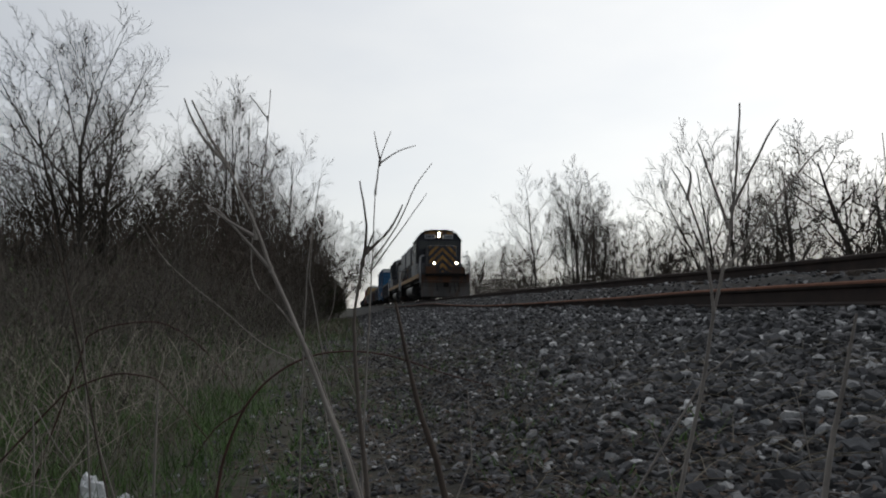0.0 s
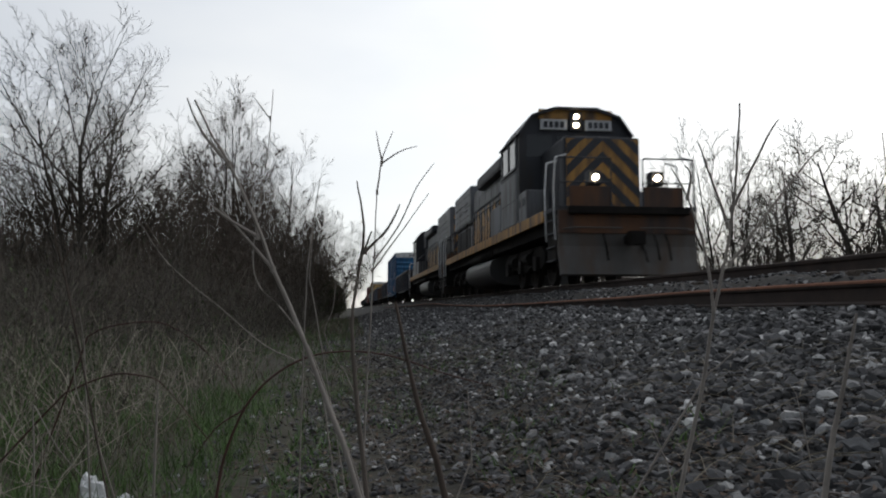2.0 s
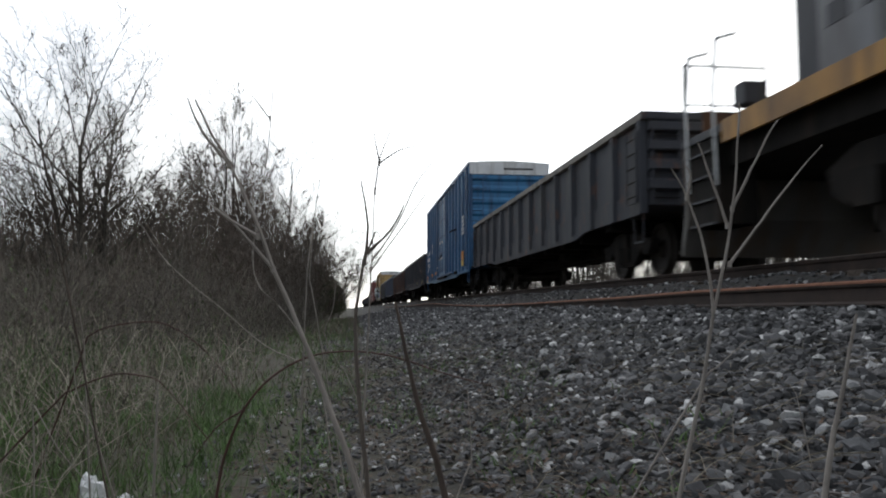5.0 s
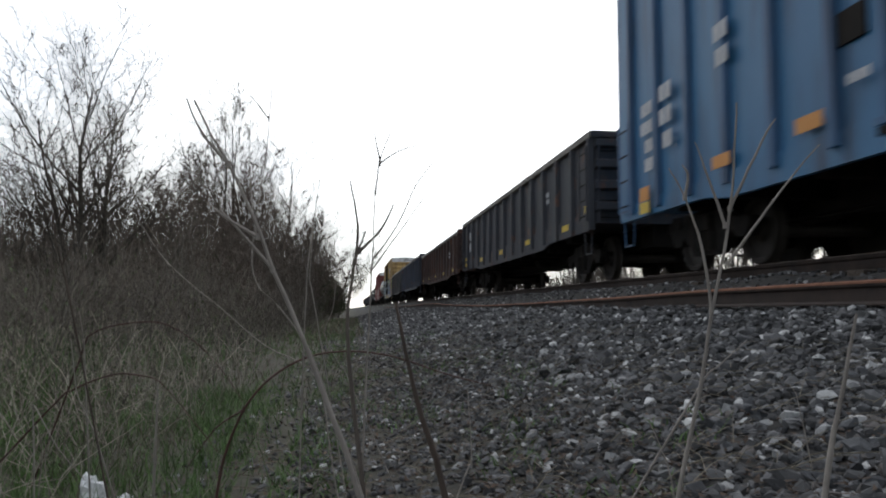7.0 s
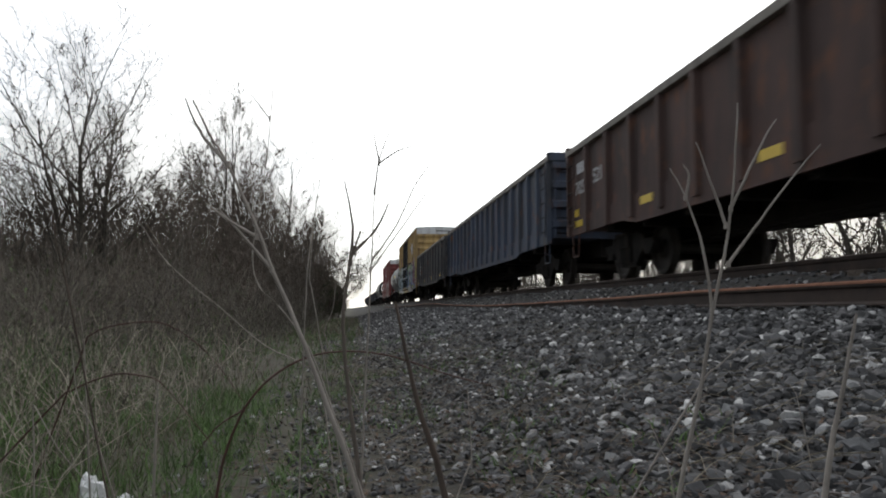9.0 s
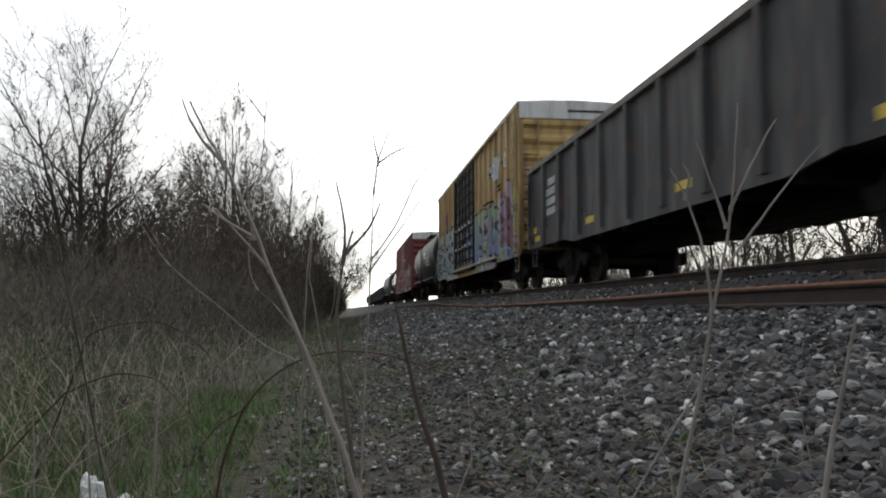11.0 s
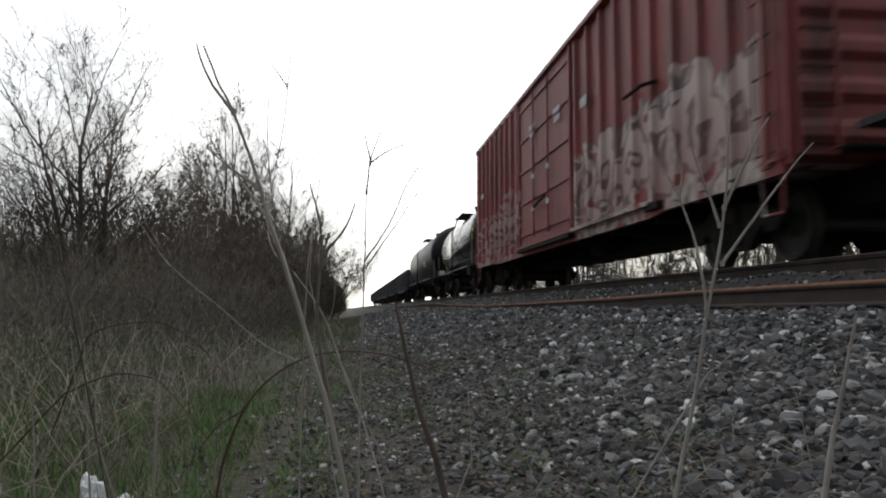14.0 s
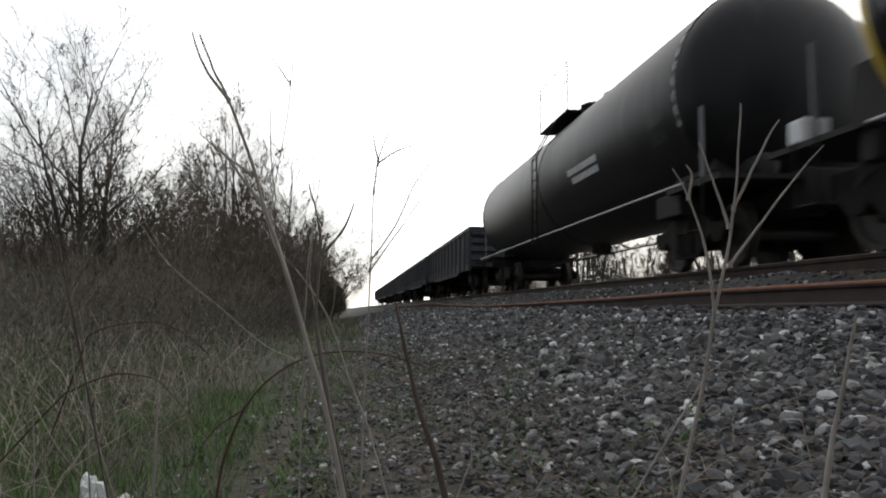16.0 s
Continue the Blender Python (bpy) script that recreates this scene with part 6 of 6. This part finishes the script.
def build_grass():
    rng = random.Random(23)
    straw, green, weeds, bits = Strands(), Strands(), Strands(), Strands()

    def blade_of(s, x, y, h, w, bend):
        p = Vector((x, y, land(x, y) - 0.03))
        d = Vector((rng.gauss(0, bend), rng.gauss(0, bend), 1))
        side = Vector((rng.gauss(0, 1), rng.gauss(0, 1), 0)).normalized() * bend
        pts = [p]
        for i in range(4):
            d = d + side * 0.35 * i + Vector((0, 0, -0.12 * i * bend * 3))
            pts.append(pts[-1] + d.normalized() * h / 4)
        s.blade(pts, w, rng.uniform(0, 6.28))

    for k in range(3400):
        y = 2.2 + 8 * rng.random() ** 1.7
        x = brush_edge(y) + 0.5 - (0.2 + 0.42 * y) * rng.random()
        clump = noise.noise(Vector((x * 1.1, y * 1.1, 7)))
        if clump < 0.05 and rng.random() < 0.88:
            continue
        blade_of(straw, x, y, rng.uniform(0.12, 0.5) * (1.0 + 0.9 * clump), rng.uniform(0.0016, 0.0032) * (0.8 + 0.10 * y), 0.55)
    for k in range(15000):
        y = 2.3 + 6.0 * rng.random() ** 1.4
        x = -0.62 + 0.12 * rng.gauss(0, 1) - 1.25 * rng.random() * (0.45 + 0.22 * y)
        if noise.noise(Vector((x * 1.4, y * 1.4, 1))) < -0.12 and rng.random() < 0.75:
            continue
        blade_of(green, x, y, rng.uniform(0.06, 0.26), rng.uniform(0.0022, 0.004), 0.34)
    for k in range(4200):
        y = 6 + 18 * rng.random()
        x = brush_edge(y) + 1.6 - 2.3 * rng.random()
        if noise.noise(Vector((x * 1.5, y * 0.8, 21))) < -0.05:
            continue
        blade_of(green if rng.random() < 0.65 else straw, x, y, rng.uniform(0.06, 0.3), rng.uniform(0.003, 0.005) * (0.6 + 0.06 * y), 0.3)
    for k in range(8000):
        y = 2.3 + 13 * rng.random() ** 1.4
        x = -0.35 + 1.9 * rng.random() ** 1.5
        if noise.noise(Vector((x * 1.8, y * 1.3, 11))) < 0.04:
            continue
        blade_of(weeds, x, y, rng.uniform(0.04, 0.14), rng.uniform(0.003, 0.006), 0.5)
    for k in range(1100):
        y = 2.2 + 9 * rng.random() ** 1.4
        x = rng.uniform(-0.6, 2.6)
        a, n = rng.uniform(0, 6.28), rng.uniform(0.05, 0.22)
        p = Vector((x, y, land(x, y) + 0.045))
        e = p + Vector((math.cos(a) * n, math.sin(a) * n, 0))
        e.z = land(e.x, e.y) + rng.uniform(0.03, 0.09)
        bits.add([p, p.lerp(e, 0.5) + Vector((0, 0, 0.012)), e], 0.0022, 0.0012)
    for k in range(2600):
        y = 20 + 34 * rng.random()
        x = rng.uniform(-1.9, 0.35)
        blade_of(straw if rng.random() < 0.75 else green, x, y, rng.uniform(0.1, 0.4), rng.uniform(0.008, 0.016), 0.35)
    for k in range(3000):
        y = rng.uniform(-5, 2.4)
        x = -0.7 - 4 * rng.random()
        blade_of(straw if rng.random() < 0.7 else green, x, y, rng.uniform(0.08, 0.35), rng.uniform(0.002, 0.004), 0.5)
    for k in range(4200):
        y = 4.0 + 11 * rng.random()
        x = brush_edge(y) - 0.3 - (0.3 + 0.36 * y) * rng.random()
        if noise.noise(Vector((x * 0.9, y * 0.7, 31))) < -0.02:
            continue
        blade_of(green, x, y, rng.uniform(0.2, 0.75), rng.uniform(0.003, 0.006), 0.3)
    canes, flakes = Strands(), Strands()
    for k in range(1250):
        y = 2.6 + 9.5 * rng.random() ** 1.3
        x = brush_edge(y) + 0.3 - (0.4 + 0.42 * y) * rng.random()
        h = rng.uniform(0.25, 0.65) * (0.75 + 0.06 * y)
        p = Vector((x, y, land(x, y) - 0.03))
        d = Vector((rng.gauss(0, 0.3), rng.gauss(0, 0.3), 1))
        side = Vector((rng.gauss(0, 1), rng.gauss(0, 1), -0.3)).normalized() * rng.uniform(0.05, 0.55)
        pts = [p]
        for i in range(6):
            d = (d + side * 0.45 + Vector((rng.gauss(0, 0.2), rng.gauss(0, 0.2), 0.12))).normalized()
            pts.append(pts[-1] + d * h / 6)
        r = rng.uniform(0.0018, 0.0052) * (0.75 + 0.05 * y)
        canes.add(pts, r, r * 0.4, 4)
        for i in range(rng.randrange(4)):
            q = pts[2 + i]
            canes.add([q, q + Vector((rng.gauss(0, 0.1), rng.gauss(0, 0.1), rng.uniform(0.02, 0.16)))], r * 0.6, r * 0.3)
    for k in range(17000):
        y = 1.9 + 11 * rng.random() ** 1.5
        x = rng.gauss(0.5, 0.8)
        if not -1.6 < x < 2.4:
            continue
        p = Vector((x, y, land(x, y) + rng.uniform(0.0, 0.035)))
        w = rng.uniform(0.006, 0.022)
        flakes.blade([p, p + Vector((rng.gauss(0, w), rng.gauss(0, w), rng.gauss(0, w * 0.4)))], w * 0.6, rng.uniform(0, 6.28))
    tagged(canes.done("dead_stems", shade("pale_dead_stem", (0.17, 0.15, 0.12), (0.47, 0.42, 0.35), 2, 0.9, fine=20, bump=0, island=0.45)), "pale broken dead stems in the rough grass", "weeds", kind="stuff")
    tagged(flakes.done("leaf_litter", shade("brown_leaf_litter", (0.04, 0.026, 0.018), (0.11, 0.07, 0.045), 3, 0.9, fine=20, bump=0, island=0.5)), "brown leaf litter on the toe of the ballast", "leaf litter", kind="stuff")
    tagged(straw.done("dead_grass", STRAW), "tangled tan dead grass beside the ballast", "grass", kind="stuff")
    tagged(green.done("grass", GREEN), "young green grass at the foot of the bank", "grass", kind="stuff")
    tagged(weeds.done("weeds", GREEN), "low green weeds between the stones", "weeds", kind="stuff")
    tagged(bits.done("straw_bits", STRAW), "dry straw bits lying on the stones", "straw", kind="stuff")


build_grass()


def stone_shape(seed):
    rng = random.Random(seed)
    bm = bmesh.new()
    flat = Vector((rng.uniform(0.9, 1.4), rng.uniform(0.75, 1.05), rng.uniform(0.5, 0.85)))
    for k in range(15):
        v = Vector((rng.gauss(0, 1), rng.gauss(0, 1), rng.gauss(0, 1))).normalized() * rng.uniform(0.85, 1.15)
        bm.verts.new((v.x * flat.x, v.y * flat.y, v.z * flat.z))
    bmesh.ops.convex_hull(bm, input=bm.verts)
    bmesh.ops.delete(bm, geom=[v for v in bm.verts if not v.link_faces], context="VERTS")
    bmesh.ops.triangulate(bm, faces=bm.faces)
    bm.verts.index_update()
    bm.verts.ensure_lookup_table()
    verts = np.array([v.co[:] for v in bm.verts])
    faces = np.array([[v.index for v in f.verts] for f in bm.faces])
    bm.free()
    return verts, faces


def build_ballast():
    shapes = [stone_shape(s) for s in range(16)]
    rng = np.random.RandomState(5)
    chance = random.Random(9)
    all_v, all_f, pale_v, pale_f, at, pale_at = [], [], [], [], 0, 0
    near = []

    def spot(x, y, r, keep):
        nonlocal at, pale_at
        z = land(x, y) - 0.02 + r * chance.uniform(0.0, 0.55)
        rot = np.array(Euler((chance.gauss(0, 0.45), chance.gauss(0, 0.45), chance.uniform(0, 6.28))).to_matrix())
        s = chance.randrange(16)
        if keep:
            near.append((s, x, y, z, r, rot))
            return
        v = shapes[s][0] @ rot.T * r + (x, y, z)
        if chance.random() < 0.09:
            pale_v.append(v)
            pale_f.append(shapes[s][1] + pale_at)
            pale_at += len(v)
        else:
            all_v.append(v)
            all_f.append(shapes[s][1] + at)
            at += len(v)

    for k in range(27000):
        y = 1.4 + 26 * rng.rand() ** 1.9
        x = -0.95 + 4.65 * rng.rand()
        if x < 0.6 and chance.random() < 0.62 - 0.42 * (x + 0.5):
            continue
        r = (0.012 + 0.021 * chance.random() ** 1.3) * (0.68 + 0.34 * max(0, min(1.8, x))) * (1 + 0.012 * y)
        if chance.random() < 0.04:
            r *= 1.5
        keep = 1.35 < x < 2.35 and 2.0 < y < 3.3 and len(near) < 300
        spot(x, y, r, keep)
    for k in range(13000):
        y = 1.7 + 5.5 * rng.rand() ** 1.25
        x = -0.3 + 3.9 * rng.rand()
        if x < 0.7 and chance.random() < 0.45:
            continue
        spot(x, y, 0.009 + 0.013 * chance.random(), False)
    for k in range(11000):
        x, y = -0.5 + 4.2 * rng.rand(), -5 + 6.7 * rng.rand()
        if x > 0.6 or chance.random() < 0.3 + 0.5 * max(0, x):
            spot(x, y, (0.013 + 0.022 * chance.random()) * (0.7 + 0.3 * max(0, min(1.8, x))), False)
    for k in range(3600):
        spot(-0.2 + 3.9 * rng.rand(), 26 + 40 * rng.rand() ** 1.3, chance.uniform(0.035, 0.055), False)
    for k in range(4000):
        y = -1 + 40 * rng.rand() ** 1.4
        spot(3.75 + 1.2 * rng.rand(), y, chance.uniform(0.02, 0.036), False)
    for k in range(2500):
        spot(4.95 + 1.6 * rng.rand(), 2 + 30 * rng.rand() ** 1.3, chance.uniform(0.02, 0.034), False)
    bank = tagged(new("ballast_bank"), "sloping bank of loose grey crushed stone below the track", "ballast", kind="structure")
    for name, v, f, m in (("loose_stones", all_v, all_f, BALLAST), ("pale_stones", pale_v, pale_f, shade("pale_stone", (0.30, 0.30, 0.30), (0.58, 0.575, 0.56), 9, 0.9, fine=90, bump=0.5, island=0.35))):
        ob = raw(name, np.concatenate(v).tolist(), np.concatenate(f).tolist(), m, bank, "loose grey crushed stones" if m is BALLAST else "pale limestone pieces among the ballast")
        tagged(ob, kind="stuff")
    single = STONE_ONE
    meshes = []
    for v, f in shapes:
        me = bpy.data.meshes.new("stone")
        me.from_pydata(v.tolist(), [], f.tolist())
        me.materials.append(single)
        meshes.append(me)
    for s, x, y, z, r, rot in near:
        ob = new("stone", meshes[s])
        ob.parent = bank
        ob.matrix_basis = Matrix.LocRotScale((x, y, z), Matrix(rot.tolist()).to_quaternion(), (r, r, r))


def stone_one():
    """Stone whose tone changes from piece to piece."""
    m = bpy.data.materials.new("single_ballast_stone")
    m.use_nodes = True
    n, l = m.node_tree.nodes, m.node_tree.links
    b = n["Principled BSDF"]
    info, ramp = n.new("ShaderNodeObjectInfo"), n.new("ShaderNodeValToRGB")
    e = ramp.color_ramp.elements
    e[0].position, e[0].color = 0.0, (0.055, 0.057, 0.062, 1)
    e[1].position, e[1].color = 1.0, (0.55, 0.55, 0.54, 1)
    for pos, c in ((0.5, (0.105, 0.107, 0.112)), (0.72, (0.14, 0.125, 0.115)), (0.88, (0.20, 0.20, 0.205))):
        q = e.new(pos)
        q.color = (*c, 1)
    l.new(info.outputs["Random"], ramp.inputs["Fac"])
    tc, tex = n.new("ShaderNodeTexCoord"), n.new("ShaderNodeTexNoise")
    tex.inputs["Scale"].default_value, tex.inputs["Detail"].default_value = 2.5, 6
    l.new(tc.outputs["Object"], tex.inputs["Vector"])
    mul = n.new("ShaderNodeMix")
    mul.data_type, mul.blend_type = "RGBA", "OVERLAY"
    mul.inputs[0].default_value = 0.6
    l.new(ramp.outputs["Color"], mul.inputs[6])
    l.new(tex.outputs["Fac"], mul.inputs[7])
    l.new(mul.outputs[2], b.inputs["Base Color"])
    b.inputs["Roughness"].default_value = 0.92
    bp = n.new("ShaderNodeBump")
    bp.inputs["Strength"].default_value, bp.inputs["Distance"].default_value = 0.5, 0.01
    l.new(tex.outputs["Fac"], bp.inputs["Height"])
    l.new(bp.outputs[0], b.inputs["Normal"])
    return m


STONE_ONE = stone_one()

# dead stalks before the camera: foot, thickness, stuff, then a stem and its branches
STALKS = (
    ((0.037, 1.642), 0.0060, STALK_MID, (((0.000, 0.000, 0.454), (-0.020, -0.012, 0.644), (-0.030, -0.022, 0.785), (-0.027, -0.029, 0.868), (-0.014, -0.036, 0.944), (0.009, -0.044, 1.009)),
      ((-0.014, -0.036, 0.944), (-0.007, -0.043, 1.020), (-0.022, -0.048, 1.114)),
      ((-0.005, -0.039, 0.967), (0.042, -0.048, 1.014), (0.067, -0.055, 1.065)),)),
    ((0.027, 1.797), 0.0033, STALK, (((0.000, 0.000, 0.432), (0.006, -0.018, 0.651), (0.015, -0.035, 0.856), (0.021, -0.045, 0.985), (0.024, -0.056, 1.120)),
      ((0.025, -0.055, 1.113), (0.034, -0.062, 1.184), (0.059, -0.070, 1.252)),
      ((0.034, -0.062, 1.178), (0.076, -0.069, 1.206), (0.116, -0.074, 1.219)),
      ((0.021, -0.043, 0.959), (0.074, -0.055, 1.036), (0.115, -0.067, 1.126), (0.154, -0.076, 1.180)),
      ((0.017, -0.041, 0.934), (0.072, -0.053, 1.011), (0.142, -0.069, 1.111)),
      ((0.035, -0.062, 1.184), (0.021, -0.066, 1.252)),)),
    ((0.019, 1.541), 0.0058, STALK, (((0.000, 0.000, 0.479), (-0.065, -0.006, 0.657), (-0.128, -0.011, 0.820), (-0.175, -0.013, 0.924), (-0.207, -0.016, 1.010), (-0.263, -0.019, 1.129), (-0.300, -0.019, 1.190), (-0.332, -0.020, 1.254)),
      ((-0.263, -0.019, 1.129), (-0.320, -0.017, 1.195), (-0.347, -0.019, 1.258)),
      ((-0.206, -0.015, 0.988), (-0.258, -0.011, 1.019), (-0.306, -0.008, 1.054)),
      ((-0.175, -0.013, 0.924), (-0.231, -0.012, 0.988), (-0.280, -0.010, 1.043)),)),
    ((-0.205, 1.687), 0.0024, STALK, (((0.235, -0.060, 0.450), (0.170, -0.020, 0.620), (0.115, -0.010, 0.760), (0.050, -0.005, 0.850), (0.000, 0.000, 0.905), (-0.009, -0.005, 0.989), (0.019, -0.024, 1.183), (0.028, -0.035, 1.319)),
      ((0.023, -0.030, 1.256), (0.000, -0.029, 1.286), (-0.018, -0.029, 1.307)),
      ((-0.001, -0.007, 1.001), (-0.017, -0.017, 1.147), (-0.017, -0.026, 1.268)),)),
    ((0.161, 1.319), 0.0072, STALK_DARK, (((0.000, 0.000, 0.528), (-0.041, -0.006, 0.664), (-0.065, -0.010, 0.759), (-0.087, -0.015, 0.860)),)),
    ((0.641, 1.467), 0.0052, STALK, (((0.000, 0.000, 0.479), (0.039, -0.020, 0.679), (0.063, -0.035, 0.839), (0.091, -0.050, 0.988), (0.104, -0.062, 1.120), (0.109, -0.072, 1.249)),
      ((0.063, -0.036, 0.845), (0.043, -0.043, 0.966), (0.009, -0.046, 1.065), (-0.022, -0.047, 1.122)),
      ((0.092, -0.046, 0.935), (0.156, -0.060, 1.021), (0.213, -0.073, 1.100), (0.271, -0.085, 1.167)),
      ((0.097, -0.055, 1.043), (0.133, -0.065, 1.120), (0.170, -0.075, 1.195), (0.185, -0.079, 1.217)),
      ((0.088, -0.051, 1.010), (0.055, -0.055, 1.103), (0.028, -0.057, 1.173)),
      ((0.009, -0.046, 1.065), (0.015, -0.050, 1.109), (0.004, -0.051, 1.129)),)),
    ((0.615, 0.956), 0.0055, STALK, (((0.000, 0.000, 0.603), (0.019, -0.011, 0.722), (0.039, -0.023, 0.842)),)),
    ((-0.345, 2.099), 0.0042, BRAMBLE, (((0.000, 0.000, 0.355), (0.024, -0.012, 0.476), (0.070, -0.026, 0.586), (0.139, -0.041, 0.669), (0.234, -0.056, 0.722), (0.343, -0.070, 0.737), (0.460, -0.083, 0.722), (0.592, -0.095, 0.678), (0.713, -0.107, 0.646)),
      ((0.070, -0.026, 0.586), (-0.006, -0.013, 0.534), (-0.078, 0.003, 0.431)),)),
    ((-0.122, 1.961), 0.0026, STALK, (((0.000, 0.000, 0.494), (0.008, -0.027, 0.829), (0.019, -0.041, 0.996), (0.041, -0.057, 1.167)),)),
    ((-0.098, 2.249), 0.0030, STALK, (((0.090, 0.000, 0.150), (0.045, 0.000, 0.420), (0.000, 0.000, 0.651), (-0.146, 0.010, 0.742), (-0.275, 0.017, 0.850), (-0.421, 0.025, 0.974), (-0.511, 0.026, 1.100)),)),
    ((1.444, 2.295), 0.0040, STALK, (((0.000, 0.000, 0.298), (-0.026, -0.007, 0.432), (-0.062, -0.015, 0.587)),)),
    ((0.919, 2.152), 0.0035, STALK, (((0.000, 0.000, 0.338), (-0.030, -0.004, 0.438), (-0.066, -0.006, 0.519)),)),
    ((1.033, 2.219), 0.0040, STALK, (((0.000, 0.000, 0.605), (0.058, -0.012, 0.673), (0.145, -0.029, 0.752)),)),
    ((0.279, 1.919), 0.0030, STALK, (((0.000, 0.000, 0.425), (0.020, -0.006, 0.466), (0.009, -0.018, 0.648)),)),
    ((-0.935, 2.740), 0.0040, STALK_DARK, (((0.000, 0.000, 0.821), (-0.059, -0.012, 1.070), (-0.070, -0.018, 1.165)),
      ((-0.040, -0.009, 0.993), (-0.002, -0.020, 1.089), (-0.007, -0.026, 1.165)),)),
    ((-1.108, 3.000), 0.0040, BRAMBLE, (((0.000, 0.000, 0.466), (0.104, -0.030, 0.552), (0.241, -0.060, 0.606), (0.336, -0.090, 0.608), (0.431, -0.120, 0.583), (0.546, -0.150, 0.460), (0.645, -0.180, 0.345)),)),
    ((-1.198, 3.600), 0.0042, BRAMBLE, (((0.000, 0.000, 0.613), (0.061, -0.040, 0.733), (0.217, -0.080, 0.781), (0.387, -0.120, 0.781), (0.542, -0.160, 0.692), (0.668, -0.200, 0.561), (0.746, -0.240, 0.452)),)),
    ((-0.102, 2.300), 0.0022, STALK, (((0.000, 0.000, 0.825), (-0.020, -0.020, 0.924), (-0.014, -0.040, 1.021), (-0.007, -0.060, 1.120)),)),
    ((0.008, 2.600), 0.0022, STALK, (((0.000, 0.000, 0.578), (-0.047, -0.020, 0.664), (-0.094, -0.040, 0.767), (-0.067, -0.060, 0.850), (-0.057, -0.080, 0.988)),)),
    ((-1.043, 3.200), 0.0040, STALK, (((0.000, 0.000, 0.639), (-0.001, -0.020, 0.728), (-0.015, -0.040, 0.839)),)),
    ((-0.887, 2.900), 0.0040, STALK, (((0.000, 0.000, 0.359), (-0.046, -0.020, 0.481), (-0.070, -0.040, 0.563), (-0.088, -0.060, 0.741)),)),
    ((-0.693, 2.900), 0.0060, STALK, (((0.000, 0.000, 0.355), (0.007, -0.020, 0.498), (0.013, -0.040, 0.579)),)),
    ((-1.029, 2.700), 0.0034, STALK, (((0.000, 0.000, 0.379), (-0.000, -0.020, 0.501), (0.013, -0.040, 0.530), (0.091, -0.060, 0.406), (0.188, -0.080, 0.301)),)),
)
STALK_OBS = []


def build_stalks():
    words = {STALK: "dry grey weed stalk with bare forked branches", STALK_DARK: "dark dead weed stalk", STALK_MID: "thick brown broken weed stalk", BRAMBLE: "arching red-brown bramble cane"}
    for (x, y), r, mat, limbs in STALKS:
        s = Strands()
        ground = land(x, y) - 0.02
        for i, limb in enumerate(limbs):
            pts = [Vector(p) for p in limb]
            if i == 0:
                d = (pts[0] - pts[1]).normalized()
                foot = pts[0] + d * max(0.0, (pts[0].z - ground)) / max(0.6, -d.z)
                foot.z = ground - 0.15
                pts = [foot] + pts
            fine = []
            for k in range(len(pts) - 1):
                a, b, c, e = pts[max(0, k - 1)], pts[k], pts[k + 1], pts[min(len(pts) - 1, k + 2)]
                for t in (0, 0.25, 0.5, 0.75):
                    q = 0.5 * ((2 * b) + (c - a) * t + (2 * a - 5 * b + 4 * c - e) * t * t + (3 * b - a - 3 * c + e) * t ** 3)
                    fine.append(q + Vector((noise.noise(q * 30), noise.noise(q * 30 + Vector((5, 0, 0))), 0)) * 0.002)
            fine.append(pts[-1])
            w = r if i == 0 else r * 0.66
            s.add(fine, w, w * 0.32, 7)
            if i:
                q = fine[0]
                s.add([q - Vector((0, 0, 0.006)), q + Vector((0, 0, 0.006))], w * 1.35, w * 1.2, 7)
        ob = s.done("weed_stalk" if mat is not BRAMBLE else "bramble_cane", mat)
        ob.location = (x, y, 0)
        tagged(ob, words[mat], "weed", "dead stalks beside the line")
        STALK_OBS.append(ob)


build_stalks()


def build_litter():
    rng = random.Random(2)
    for x, y, w, h in ((-1.13, 3.62, 0.055, 0.085), (-0.97, 3.55, 0.03, 0.03)):
        bm = bmesh.new()
        bmesh.ops.create_icosphere(bm, subdivisions=3, radius=1.0)
        for v in bm.verts:
            n = noise.noise(v.co * 2.1 + Vector((x * 9, 0, 0))) + 0.5 * noise.noise(v.co * 5)
            v.co = Vector((v.co.x * w, v.co.y * w * 0.6, v.co.z * h * (0.6 + 0.4 * (v.co.z > 0)))) * (1 + 0.55 * n)
        ob = part("plastic_bag", bm, LITTER)
        ob.location = (x, y, land(x, y) + h * 0.45)
        tagged(ob, "crumpled white plastic litter lying in the grass", "litter")


build_litter()
build_ballast()

def motions():
    for car, front in TRAIN:
        walk(car, [(t, pose(TRACK_X, front - SPEED * t, RAIL_TOP + 0.004)) for t in (0, 4, 8, 12, 16)])
    for ob, y, r in WHEELSETS:
        turn = math.degrees(SPEED / r)
        walk(ob, [(i / FPS, pose(0, y, r, turn * i / FPS)) for i in range(16 * FPS + 1)])
    # the stalks bend in the draught of the train
    for ob, rows in zip(STALK_OBS, SWAY):
        if rows:
            x, y = ob.location.x, ob.location.y
            walk(ob, [(t, pose(x + dx, y, dz, 0, ry, 0)) for t, dx, dz, ry in rows])


motions()
